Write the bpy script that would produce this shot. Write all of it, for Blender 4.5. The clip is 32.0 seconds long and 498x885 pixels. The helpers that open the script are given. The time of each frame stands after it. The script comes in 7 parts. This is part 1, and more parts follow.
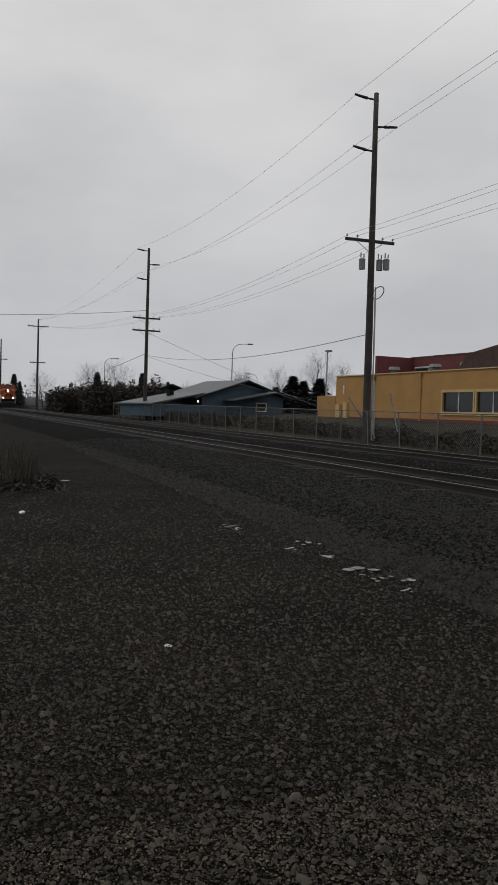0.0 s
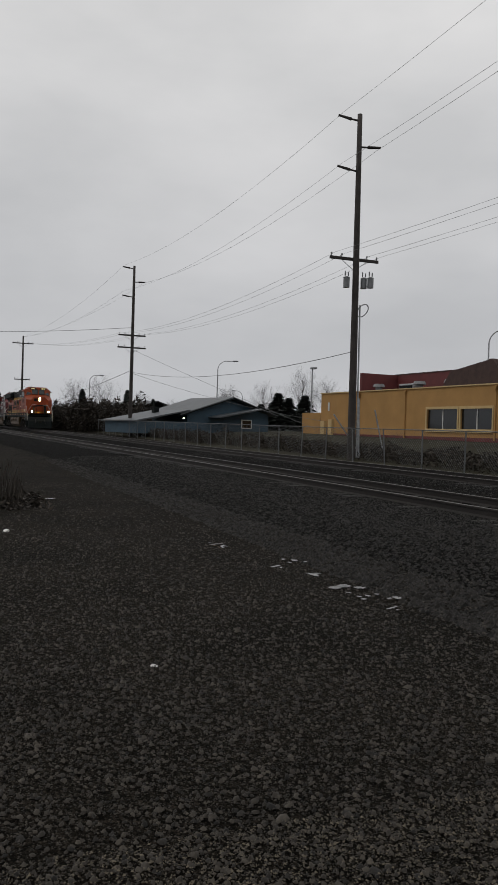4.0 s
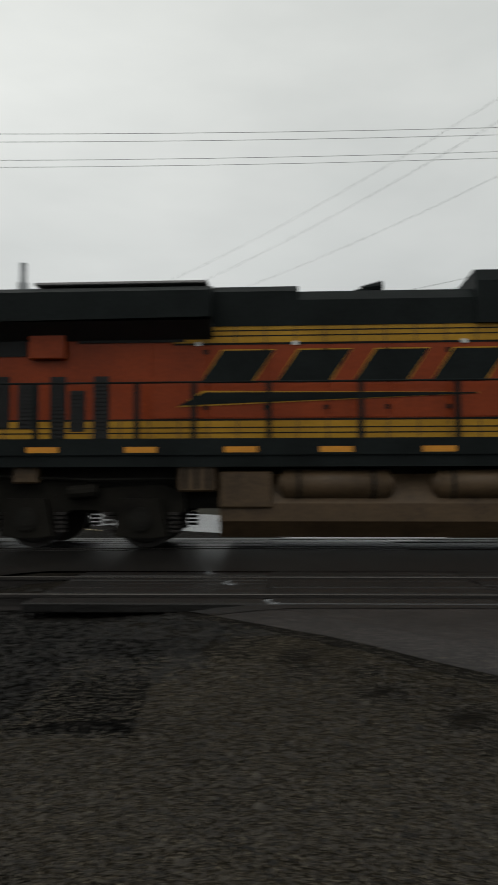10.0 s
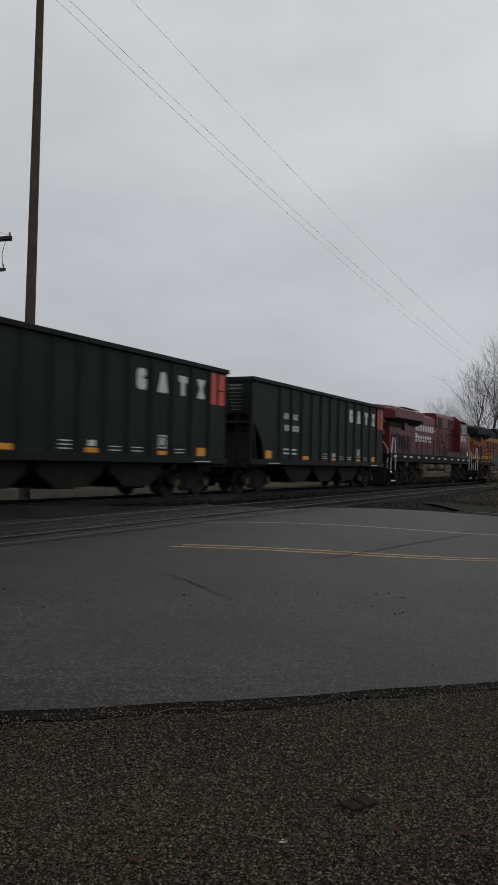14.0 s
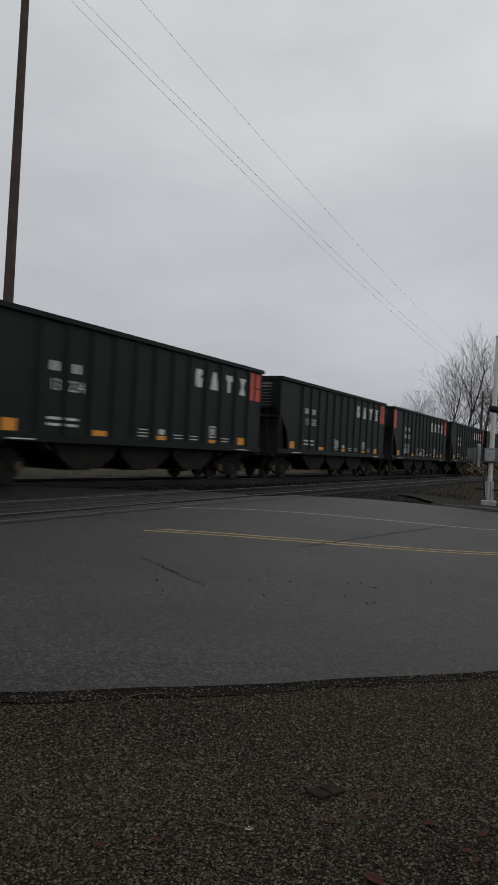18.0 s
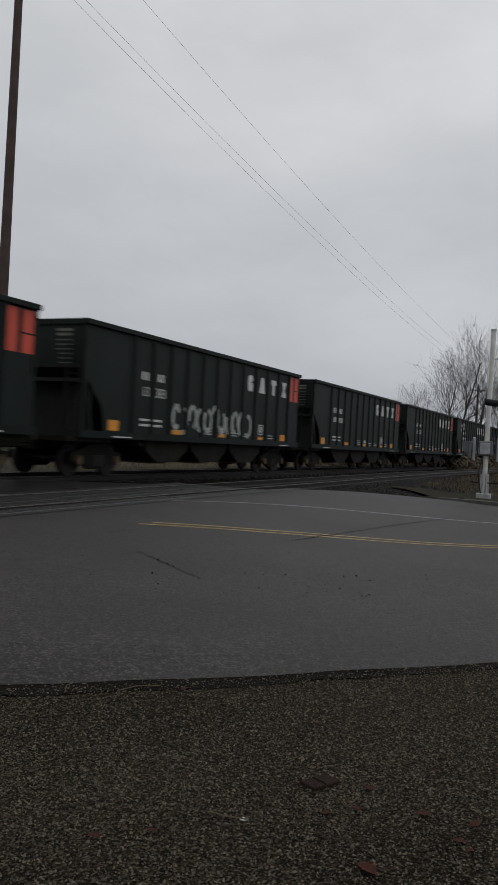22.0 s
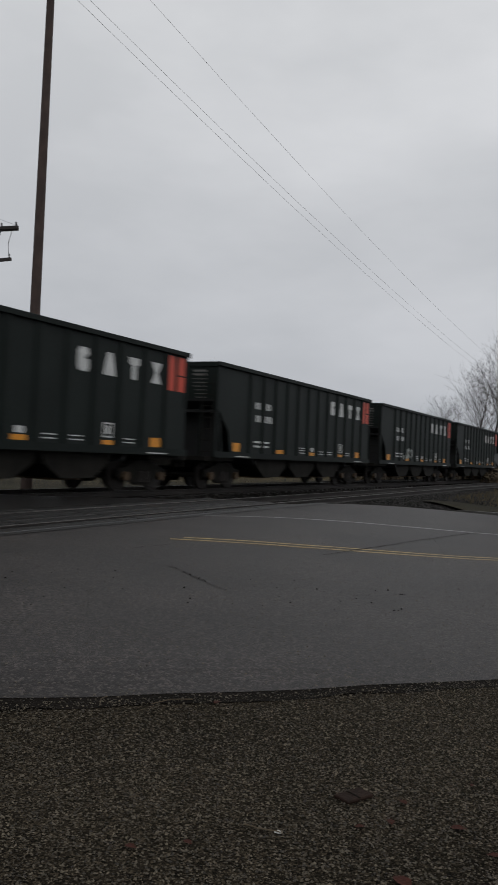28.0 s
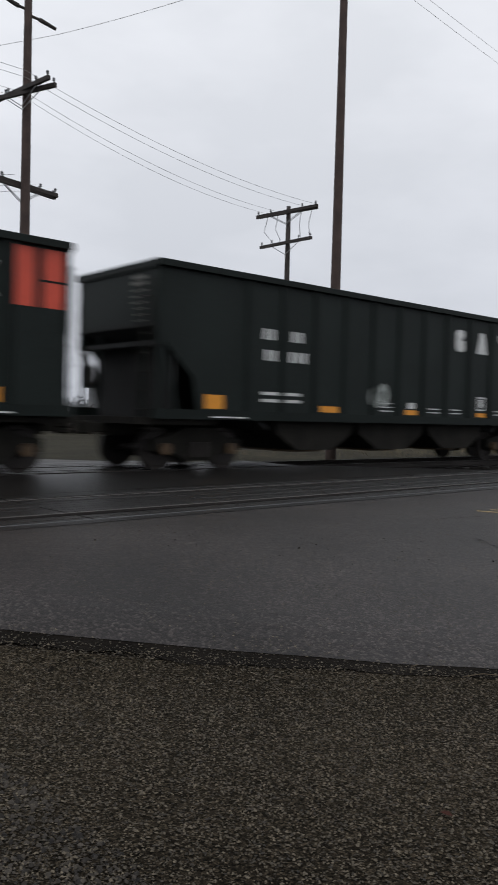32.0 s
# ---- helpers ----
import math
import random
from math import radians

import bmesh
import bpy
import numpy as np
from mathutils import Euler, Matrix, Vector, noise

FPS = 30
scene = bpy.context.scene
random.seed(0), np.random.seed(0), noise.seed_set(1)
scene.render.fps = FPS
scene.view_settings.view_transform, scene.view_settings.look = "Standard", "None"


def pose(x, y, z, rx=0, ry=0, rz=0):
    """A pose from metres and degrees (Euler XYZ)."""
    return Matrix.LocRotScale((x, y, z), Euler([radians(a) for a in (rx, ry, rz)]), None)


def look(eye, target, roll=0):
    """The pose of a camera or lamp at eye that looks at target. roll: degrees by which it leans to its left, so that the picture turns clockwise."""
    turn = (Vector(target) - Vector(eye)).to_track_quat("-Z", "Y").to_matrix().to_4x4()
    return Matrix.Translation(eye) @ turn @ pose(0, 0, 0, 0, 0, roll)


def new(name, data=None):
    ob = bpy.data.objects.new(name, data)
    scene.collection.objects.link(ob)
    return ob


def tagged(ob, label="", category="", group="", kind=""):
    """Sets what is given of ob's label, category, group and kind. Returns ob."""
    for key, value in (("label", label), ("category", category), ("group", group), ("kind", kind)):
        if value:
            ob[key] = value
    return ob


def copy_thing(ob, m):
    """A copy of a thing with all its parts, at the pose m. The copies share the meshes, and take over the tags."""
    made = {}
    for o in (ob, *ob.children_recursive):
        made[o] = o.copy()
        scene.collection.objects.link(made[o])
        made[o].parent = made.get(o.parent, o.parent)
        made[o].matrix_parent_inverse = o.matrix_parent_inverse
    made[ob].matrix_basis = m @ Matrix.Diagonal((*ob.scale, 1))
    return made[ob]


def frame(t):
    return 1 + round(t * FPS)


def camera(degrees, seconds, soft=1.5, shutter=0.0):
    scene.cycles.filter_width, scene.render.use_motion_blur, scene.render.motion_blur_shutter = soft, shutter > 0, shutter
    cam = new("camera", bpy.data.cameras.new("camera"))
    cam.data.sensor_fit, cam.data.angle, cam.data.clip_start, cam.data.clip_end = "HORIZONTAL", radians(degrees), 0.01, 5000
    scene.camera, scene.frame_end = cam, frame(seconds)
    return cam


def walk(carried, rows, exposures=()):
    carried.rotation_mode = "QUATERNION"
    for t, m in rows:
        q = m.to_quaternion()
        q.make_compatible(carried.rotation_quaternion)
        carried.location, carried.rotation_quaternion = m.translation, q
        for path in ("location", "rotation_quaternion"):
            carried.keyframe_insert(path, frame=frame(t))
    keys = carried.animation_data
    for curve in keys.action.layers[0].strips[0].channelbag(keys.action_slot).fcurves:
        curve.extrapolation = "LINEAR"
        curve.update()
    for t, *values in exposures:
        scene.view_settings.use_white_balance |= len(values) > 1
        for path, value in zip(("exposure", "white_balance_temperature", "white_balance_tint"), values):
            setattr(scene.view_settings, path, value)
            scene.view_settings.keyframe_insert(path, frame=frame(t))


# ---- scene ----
# World: x runs along the railway in the train's sense, y away from the camera, z = 0 at the rail heads.
cam = camera(34.9, 32.0, shutter=0.4)
PATH = [
    (0.0, (-0.087, -0.090, 1.155), (-1.9699, 0.5806, 1.0822), 1.79),
    (0.5, (-0.089, -0.103, 1.156), (-1.9773, 0.5528, 1.0939), 1.85),
    (1.0, (-0.081, -0.094, 1.164), (-1.9653, 0.5725, 1.0934), 1.58),
    (1.5, (-0.073, -0.102, 1.166), (-1.9546, 0.5744, 1.1091), 2.39),
    (2.0, (-0.069, -0.100, 1.165), (-1.9521, 0.5719, 1.1000), 2.14),
    (2.5, (-0.076, -0.101, 1.166), (-1.9614, 0.5644, 1.1041), 2.35),
    (3.0, (-0.075, -0.097, 1.165), (-1.9538, 0.5851, 1.1061), 2.27),
    (3.5, (-0.077, -0.099, 1.168), (-1.9533, 0.5916, 1.1296), 2.01),
    (5.5, (-0.082, -0.097, 1.166), (-1.9294, 0.6698, 1.1514), 1.08),
    (6.0, (-0.086, -0.091, 1.170), (-1.9173, 0.7135, 1.1702), 1.27),
    (6.5, (-0.094, -0.080, 1.171), (-1.9113, 0.7561, 1.1967), 0.94),
    (7.0, (-0.109, -0.070, 1.174), (-1.9002, 0.8195, 1.2023), 1.06),
    (7.5, (-0.099, -0.056, 1.173), (-1.8187, 0.9636, 1.2417), 1.28),
    (8.0, (-0.089, -0.051, 1.181), (-1.6399, 1.2093, 1.2584), 1.97),
    (8.2, (-0.079, -0.045, 1.182), (-1.5892, 1.2623, 1.2803), 1.14),
    (8.5, (-0.069, -0.030, 1.180), (-1.4952, 1.3694, 1.2687), 1.13),
    (9.0, (-0.051, -0.010, 1.167), (-1.1844, 1.6347, 1.2751), 1.11),
    (9.5, (-0.011, 0.025, 1.169), (-0.6940, 1.9015, 1.2774), 0.47),
    (9.7, (0.006, 0.034, 1.164), (-0.4430, 1.9800, 1.2650), 0.40),
    (10.0, (0.030, 0.042, 1.161), (-0.0250, 2.0383, 1.2607), -0.10),
    (10.5, (0.034, 0.036, 1.145), (0.5940, 1.9522, 1.2680), -0.27),
    (10.6, (0.037, 0.033, 1.141), (0.7407, 1.9014, 1.2635), -0.00),
    (10.9, (0.045, 0.032, 1.155), (1.1678, 1.6838, 1.2671), 1.41),
    (11.2, (0.046, 0.034, 1.170), (1.4980, 1.4053, 1.2769), 0.28),
    (11.5, (0.045, 0.037, 1.185), (1.7560, 1.0685, 1.2721), 0.98),
    (12.0, (0.055, 0.012, 1.197), (1.9133, 0.7474, 1.2705), 1.93),
    (12.5, (0.051, 0.010, 1.203), (1.9145, 0.7345, 1.2696), 1.82),
    (13.0, (0.050, 0.008, 1.206), (1.9084, 0.7436, 1.2698), 1.64),
    (13.5, (0.048, 0.017, 1.204), (1.8892, 0.7968, 1.2611), 1.44),
    (14.0, (0.040, 0.032, 1.200), (1.8440, 0.8937, 1.2477), 1.47),
    (14.5, (0.045, 0.034, 1.198), (1.8566, 0.8812, 1.2366), 1.77),
    (16.5, (0.062, 0.043, 1.200), (1.8887, 0.8562, 1.2405), 2.49),
    (17.0, (0.068, 0.045, 1.198), (1.9010, 0.8439, 1.2164), 3.05),
    (17.5, (0.067, 0.046, 1.200), (1.9010, 0.8431, 1.2149), 2.90),
    (18.0, (0.068, 0.048, 1.199), (1.8972, 0.8562, 1.2154), 3.13),
    (18.5, (0.063, 0.048, 1.200), (1.8903, 0.8593, 1.2250), 3.29),
    (19.0, (0.060, 0.049, 1.203), (1.8843, 0.8676, 1.2217), 3.45),
    (19.5, (0.060, 0.046, 1.201), (1.8876, 0.8584, 1.2067), 3.33),
    (20.0, (0.061, 0.047, 1.201), (1.8870, 0.8631, 1.2107), 3.47),
    (20.5, (0.059, 0.044, 1.200), (1.8841, 0.8610, 1.2135), 3.24),
    (21.0, (0.059, 0.048, 1.199), (1.8885, 0.8553, 1.2102), 3.51),
    (21.5, (0.063, 0.041, 1.198), (1.8991, 0.8338, 1.1972), 2.98),
    (22.0, (0.064, 0.040, 1.198), (1.8979, 0.8373, 1.1982), 3.09),
    (22.5, (0.060, 0.036, 1.199), (1.8904, 0.8422, 1.2036), 2.94),
    (23.0, (0.058, 0.043, 1.197), (1.8843, 0.8574, 1.2125), 3.51),
    (23.5, (0.058, 0.042, 1.199), (1.8819, 0.8639, 1.2131), 3.42),
    (24.0, (0.060, 0.047, 1.197), (1.8852, 0.8647, 1.2104), 3.54),
    (24.5, (0.057, 0.049, 1.196), (1.8828, 0.8653, 1.2165), 3.63),
    (25.0, (0.053, 0.044, 1.196), (1.8722, 0.8745, 1.2284), 3.35),
    (25.5, (0.053, 0.042, 1.197), (1.8753, 0.8661, 1.2258), 3.21),
    (27.5, (0.028, 0.029, 1.195), (1.8456, 0.8623, 1.2322), 2.85),
    (28.0, (0.018, 0.026, 1.196), (1.8202, 0.8928, 1.2300), 2.60),
    (28.5, (0.012, 0.017, 1.192), (1.7757, 0.9598, 1.2394), 2.10),
    (29.0, (0.004, 0.019, 1.201), (1.7665, 0.9641, 1.2344), 2.38),
    (29.5, (-0.007, 0.020, 1.202), (1.7615, 0.9532, 1.2207), 2.99),
    (30.0, (-0.026, 0.032, 1.203), (1.5711, 1.2352, 1.1779), 2.25),
    (30.5, (-0.029, 0.041, 1.197), (1.4316, 1.4069, 1.1640), 1.11),
    (31.0, (-0.008, 0.057, 1.194), (1.4574, 1.4167, 1.1363), 2.17),
    (31.5, (-0.015, 0.053, 1.207), (1.4201, 1.4440, 1.1327), 2.20),
    (32.0, (-0.036, 0.036, 1.202), (1.3259, 1.4989, 1.1346), 1.48),
]
EXPO = [(0.0, 0.0, 6550, 12), (6.0, 0.0, 6550, 12), (7.0, -0.08, 6550, 10), (8.0, -0.16, 6500, 8), (9.0, -0.18, 6500, 6), (10.0, -0.05, 6550, 6), (10.6, 0.0, 6450, 7), (11.5, -0.02, 6350, 9), (12.5, -0.06, 6330, 11), (29.0, 0.0, 6350, 12), (30.5, 0.35, 6260, 13), (32.0, 0.4, 6220, 13)]
walk(cam, [(t, look(eye, target, roll)) for t, eye, target, roll in PATH], EXPO)

# ---------------------------------------------------------------- light
world = bpy.data.worlds.new("overcast_sky")
scene.world = world
world.use_nodes = True
wn, wl = world.node_tree.nodes, world.node_tree.links
wn.clear()
w_out, w_bg = wn.new("ShaderNodeOutputWorld"), wn.new("ShaderNodeBackground")
w_sky = wn.new("ShaderNodeTexSky")
w_sky.sky_type, w_sky.sun_disc = "NISHITA", False
w_sky.sun_elevation, w_sky.sun_rotation = radians(28), radians(-20)
w_sky.dust_density = 4.0
w_hsv = wn.new("ShaderNodeHueSaturation")
w_hsv.inputs["Saturation"].default_value, w_hsv.inputs["Value"].default_value = 0.1, 0.05
w_geo, w_noise, w_ramp = wn.new("ShaderNodeTexCoord"), wn.new("ShaderNodeTexNoise"), wn.new("ShaderNodeValToRGB")
w_map = wn.new("ShaderNodeMapping")
w_map.inputs["Scale"].default_value = (1.0, 1.0, 2.6)
w_noise.inputs["Scale"].default_value, w_noise.inputs["Detail"].default_value, w_noise.inputs["Roughness"].default_value = 2.3, 5.0, 0.52
w_ramp.color_ramp.elements[0].position, w_ramp.color_ramp.elements[0].color = 0.34, (0.535, 0.545, 0.55, 1)
w_ramp.color_ramp.elements[1].position, w_ramp.color_ramp.elements[1].color = 0.68, (0.665, 0.67, 0.67, 1)
w_sep, w_hor = wn.new("ShaderNodeSeparateXYZ"), wn.new("ShaderNodeValToRGB")
w_hor.color_ramp.elements[0].position, w_hor.color_ramp.elements[0].color = 0.0, (0.70, 0.72, 0.75, 1)
w_hor.color_ramp.elements[1].position, w_hor.color_ramp.elements[1].color = 0.55, (1.06, 1.06, 1.05, 1)
w_mul, w_add = wn.new("ShaderNodeMixRGB"), wn.new("ShaderNodeMixRGB")
w_mul.blend_type, w_add.blend_type = "MULTIPLY", "MIX"
w_mul.inputs["Fac"].default_value, w_add.inputs["Fac"].default_value = 1.0, 0.05
wl.new(w_geo.outputs["Generated"], w_map.inputs["Vector"])
wl.new(w_map.outputs["Vector"], w_noise.inputs["Vector"])
wl.new(w_noise.outputs["Fac"], w_ramp.inputs["Fac"])
wl.new(w_geo.outputs["Generated"], w_sep.inputs["Vector"])
wl.new(w_sep.outputs["Z"], w_hor.inputs["Fac"])
wl.new(w_ramp.outputs["Color"], w_mul.inputs[1])
wl.new(w_hor.outputs["Color"], w_mul.inputs[2])
wl.new(w_sky.outputs["Color"], w_hsv.inputs["Color"])
wl.new(w_mul.outputs["Color"], w_add.inputs[1])
wl.new(w_hsv.outputs["Color"], w_add.inputs[2])
wl.new(w_add.outputs["Color"], w_bg.inputs["Color"])
w_bg.inputs["Strength"].default_value = 1.12
wl.new(w_bg.outputs["Background"], w_out.inputs["Surface"])
sun_data = bpy.data.lights.new("sun", "SUN")
sun_data.energy, sun_data.angle, sun_data.color = 0.5, radians(40), (1.0, 0.97, 0.93)
sun = new("sun", sun_data)
sun.matrix_world = look((-20, -30, 60), (0, 8, 0))


# ---------------------------------------------------------------- materials
def mat(name, colour, rough=0.6, metal=0.0, vary=0.25, scale=3.0, fine=40.0, bump=0.2, spec=0.5, dark=None, emit=0.0, coords="Object", island=0.0, coat=0.0):
    m = bpy.data.materials.new(name)
    m.use_nodes = True
    n, l = m.node_tree.nodes, m.node_tree.links
    b = n["Principled BSDF"]
    b.inputs["Roughness"].default_value, b.inputs["Metallic"].default_value = rough, metal
    b.inputs["Specular IOR Level"].default_value = spec
    b.inputs["Coat Weight"].default_value = coat
    tc = n.new("ShaderNodeTexCoord")
    big, small = n.new("ShaderNodeTexNoise"), n.new("ShaderNodeTexNoise")
    for node, s, d in ((big, scale, 4.0), (small, fine, 6.0)):
        node.inputs["Scale"].default_value, node.inputs["Detail"].default_value = s, d
        l.new(tc.outputs[coords], node.inputs["Vector"])
    ramp = n.new("ShaderNodeValToRGB")
    lo = dark or tuple(c * (1 - vary) for c in colour)
    hi = tuple(min(1, c * (1 + vary)) for c in colour)
    ramp.color_ramp.elements[0].position, ramp.color_ramp.elements[0].color = 0.35, (*lo, 1)
    ramp.color_ramp.elements[1].position, ramp.color_ramp.elements[1].color = 0.65, (*hi, 1)
    mix = n.new("ShaderNodeMixRGB")
    mix.inputs["Fac"].default_value = 0.45
    l.new(big.outputs["Fac"], mix.inputs[1])
    l.new(small.outputs["Fac"], mix.inputs[2])
    l.new(mix.outputs["Color"], ramp.inputs["Fac"])
    out = ramp.outputs["Color"]
    if island:
        geo, hsv, mr = n.new("ShaderNodeNewGeometry"), n.new("ShaderNodeHueSaturation"), n.new("ShaderNodeMapRange")
        mr.inputs["To Min"].default_value, mr.inputs["To Max"].default_value = 1 - island, 1 + island
        l.new(geo.outputs["Random Per Island"], mr.inputs["Value"])
        l.new(mr.outputs["Result"], hsv.inputs["Value"])
        l.new(out, hsv.inputs["Color"])
        out = hsv.outputs["Color"]
    l.new(out, b.inputs["Base Color"])
    if bump:
        bp = n.new("ShaderNodeBump")
        bp.inputs["Strength"].default_value, bp.inputs["Distance"].default_value = bump, 0.02
        l.new(small.outputs["Fac"], bp.inputs["Height"])
        l.new(bp.outputs["Normal"], b.inputs["Normal"])
    if emit:
        b.inputs["Emission Color"].default_value = (*colour, 1)
        b.inputs["Emission Strength"].default_value = emit
    return m


def stony(name, colour, scale, gap=0.25, top=2.0, rough=0.8, spec=0.1, bump=0.8, patch=0.35, depth=0.01):
    """A bed of small stones of many shades, with the shade in the joints painted dark; scale: stones to the metre."""
    m = bpy.data.materials.new(name)
    m.use_nodes = True
    n, l = m.node_tree.nodes, m.node_tree.links
    b = n["Principled BSDF"]
    b.inputs["Roughness"].default_value, b.inputs["Specular IOR Level"].default_value = rough, spec
    tc = n.new("ShaderNodeTexCoord")
    cell, edge, wide, bent = n.new("ShaderNodeTexVoronoi"), n.new("ShaderNodeTexVoronoi"), n.new("ShaderNodeTexNoise"), n.new("ShaderNodeTexNoise")
    edge.feature = "DISTANCE_TO_EDGE"
    warp = n.new("ShaderNodeMixRGB")
    warp.blend_type, warp.inputs["Fac"].default_value = "ADD", 0.6 / scale
    bent.inputs["Scale"].default_value = scale * 1.3
    l.new(tc.outputs["Object"], bent.inputs["Vector"])
    l.new(tc.outputs["Object"], warp.inputs[1])
    l.new(bent.outputs["Color"], warp.inputs[2])
    for node in (cell, edge):
        node.inputs["Scale"].default_value = scale
        l.new(warp.outputs["Color"], node.inputs["Vector"])
    wide.inputs["Scale"].default_value, wide.inputs["Detail"].default_value = 0.7, 7.0
    l.new(tc.outputs["Object"], wide.inputs["Vector"])
    sep, ramp = n.new("ShaderNodeSeparateColor"), n.new("ShaderNodeValToRGB")
    l.new(cell.outputs["Color"], sep.inputs["Color"])
    e = ramp.color_ramp.elements
    e[0].position, e[0].color = 0.0, (*(c * gap for c in colour), 1)
    e[1].position, e[1].color = 1.0, (*(c * top for c in colour), 1)
    mid = e.new(0.55)
    mid.color = (*(c * 0.8 for c in colour), 1)
    l.new(sep.outputs["Red"], ramp.inputs["Fac"])
    # Gaps between stones are darkened in the colour, since bump casts no shade.
    joint = n.new("ShaderNodeMapRange")
    joint.inputs["From Max"].default_value, joint.inputs["To Min"].default_value = 0.14, gap
    l.new(edge.outputs["Distance"], joint.inputs["Value"])
    area = n.new("ShaderNodeMapRange")
    area.inputs["From Min"].default_value, area.inputs["From Max"].default_value = 0.3, 0.7
    area.inputs["To Min"].default_value, area.inputs["To Max"].default_value = 1 - patch, 1 + patch
    l.new(wide.outputs["Fac"], area.inputs["Value"])
    both, out = n.new("ShaderNodeMath"), n.new("ShaderNodeHueSaturation")
    both.operation = "MULTIPLY"
    l.new(joint.outputs["Result"], both.inputs[0])
    l.new(area.outputs["Result"], both.inputs[1])
    l.new(both.outputs["Value"], out.inputs["Value"])
    l.new(ramp.outputs["Color"], out.inputs["Color"])
    l.new(out.outputs["Color"], b.inputs["Base Color"])
    bp = n.new("ShaderNodeBump")
    bp.inputs["Strength"].default_value, bp.inputs["Distance"].default_value = bump, depth
    l.new(edge.outputs["Distance"], bp.inputs["Height"])
    l.new(bp.outputs["Normal"], b.inputs["Normal"])
    return m


def glass(name, tint=(0.02, 0.025, 0.03), rough=0.08):
    m = bpy.data.materials.new(name)
    m.use_nodes = True
    b = m.node_tree.nodes["Principled BSDF"]
    b.inputs["Base Color"].default_value = (*tint, 1)
    b.inputs["Roughness"].default_value, b.inputs["Specular IOR Level"].default_value = rough, 0.6
    return m


GRAVEL = stony("wet_gravel", (0.0178, 0.0148, 0.0114), 70, 0.15, 2.0, 0.9, 0.04, 1.0, 0.4)
STONE = mat("gravel_stone", (0.0300, 0.0258, 0.0205), 0.6, spec=0.22, vary=0.4, scale=6, fine=60, bump=0.3, island=0.85)
BALLAST = stony("ballast", (0.0062, 0.0056, 0.0050), 19, 0.10, 2.0, 0.9, 0.03, 1.0, 0.35, 0.03)
BALLAST_STONE = mat("ballast_stone", (0.0118, 0.0106, 0.0092), 0.6, spec=0.15, vary=0.35, scale=6, fine=50, bump=0.3, island=0.85)
EARTH = mat("weedy_earth", (0.023, 0.021, 0.0125), 0.95, spec=0.1, vary=0.5, scale=0.25, fine=12, bump=0.8)
ASPHALT = stony("wet_asphalt", (0.0245, 0.0206, 0.0192), 48, 0.34, 2.3, 0.5, 0.18, 0.5, 0.42, 0.004)
WET_ASPHALT = mat("rain_wet_asphalt", (0.055, 0.053, 0.052), 0.22, vary=0.5, scale=0.35, fine=30, bump=0.08, spec=0.55)
CHIPSEAL = stony("worn_chip_seal", (0.0355, 0.0290, 0.0200), 95, 0.15, 2.2, 0.9, 0.04, 1.0, 0.35, 0.006)
PANEL = mat("crossing_plank", (0.0075, 0.0068, 0.0062), 0.42, spec=0.22, vary=0.55, scale=1.6, fine=26, bump=0.5, island=0.3)
YELLOW_LINE = mat("worn_yellow_line", (0.26, 0.18, 0.045), 0.5, vary=0.45, scale=4, fine=40, bump=0.1)
WHITE_LINE = mat("worn_white_line", (0.22, 0.22, 0.215), 0.5, vary=0.4, scale=4, fine=40, bump=0.1)
KERB = mat("concrete_kerb", (0.13, 0.125, 0.115), 0.75, vary=0.3, scale=1.5, fine=30)
RAIL_SIDE = mat("rusty_rail", (0.011, 0.008, 0.0065), 0.75, 0.1, vary=0.35, scale=3, fine=40)
RAIL_HEAD = mat("polished_rail_head", (0.10, 0.094, 0.088), 0.45, 0.9, vary=0.15, scale=3, fine=30, bump=0.05)
TIE = mat("creosoted_tie", (0.012, 0.0105, 0.0095), 0.8, vary=0.5, scale=2, fine=25, bump=0.6)
POLE = mat("weathered_pole", (0.036, 0.030, 0.027), 0.85, vary=0.45, scale=2, fine=30, bump=0.5)
POLE_RED = mat("brown_pole", (0.052, 0.034, 0.028), 0.85, vary=0.4, scale=2, fine=30, bump=0.5)
# Black cable lightened to grey: haze against the sky is in the colour.
WIRE = mat("cable_black_hazed", (0.19, 0.192, 0.195), 0.6, vary=0.1, bump=0)
GALV = mat("galvanised_steel", (0.34, 0.35, 0.36), 0.45, 0.6, vary=0.2, scale=5, fine=40, bump=0.1)
FENCE_STEEL = mat("dull_fence_steel", (0.11, 0.115, 0.12), 0.6, 0.3, vary=0.25, scale=5, fine=40, bump=0.1)
# Both colours are paled beyond near twigs and needles to paint in distance haze.
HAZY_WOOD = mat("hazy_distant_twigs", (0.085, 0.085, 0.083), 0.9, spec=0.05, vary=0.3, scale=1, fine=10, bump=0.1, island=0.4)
HAZY_NEEDLE = mat("hazy_distant_needles", (0.050, 0.058, 0.053), 0.9, spec=0.1, vary=0.3, scale=2, fine=20, bump=0.1, island=0.3)
DIRT = mat("dark_wet_dirt", (0.0085, 0.0072, 0.006), 0.95, spec=0.05, vary=0.5, scale=2, fine=40, bump=0.8)
BOARD = mat("wet_brown_board", (0.019, 0.0115, 0.0085), 0.7, spec=0.06, vary=0.4, scale=6, fine=40, bump=0.3)
KERB_DARK = mat("dark_wet_concrete", (0.045, 0.043, 0.040), 0.7, vary=0.4, scale=2, fine=30, bump=0.3)
GREY_PAINT = mat("grey_transformer_paint", (0.16, 0.165, 0.17), 0.45, vary=0.2, scale=3, fine=40, bump=0.1)
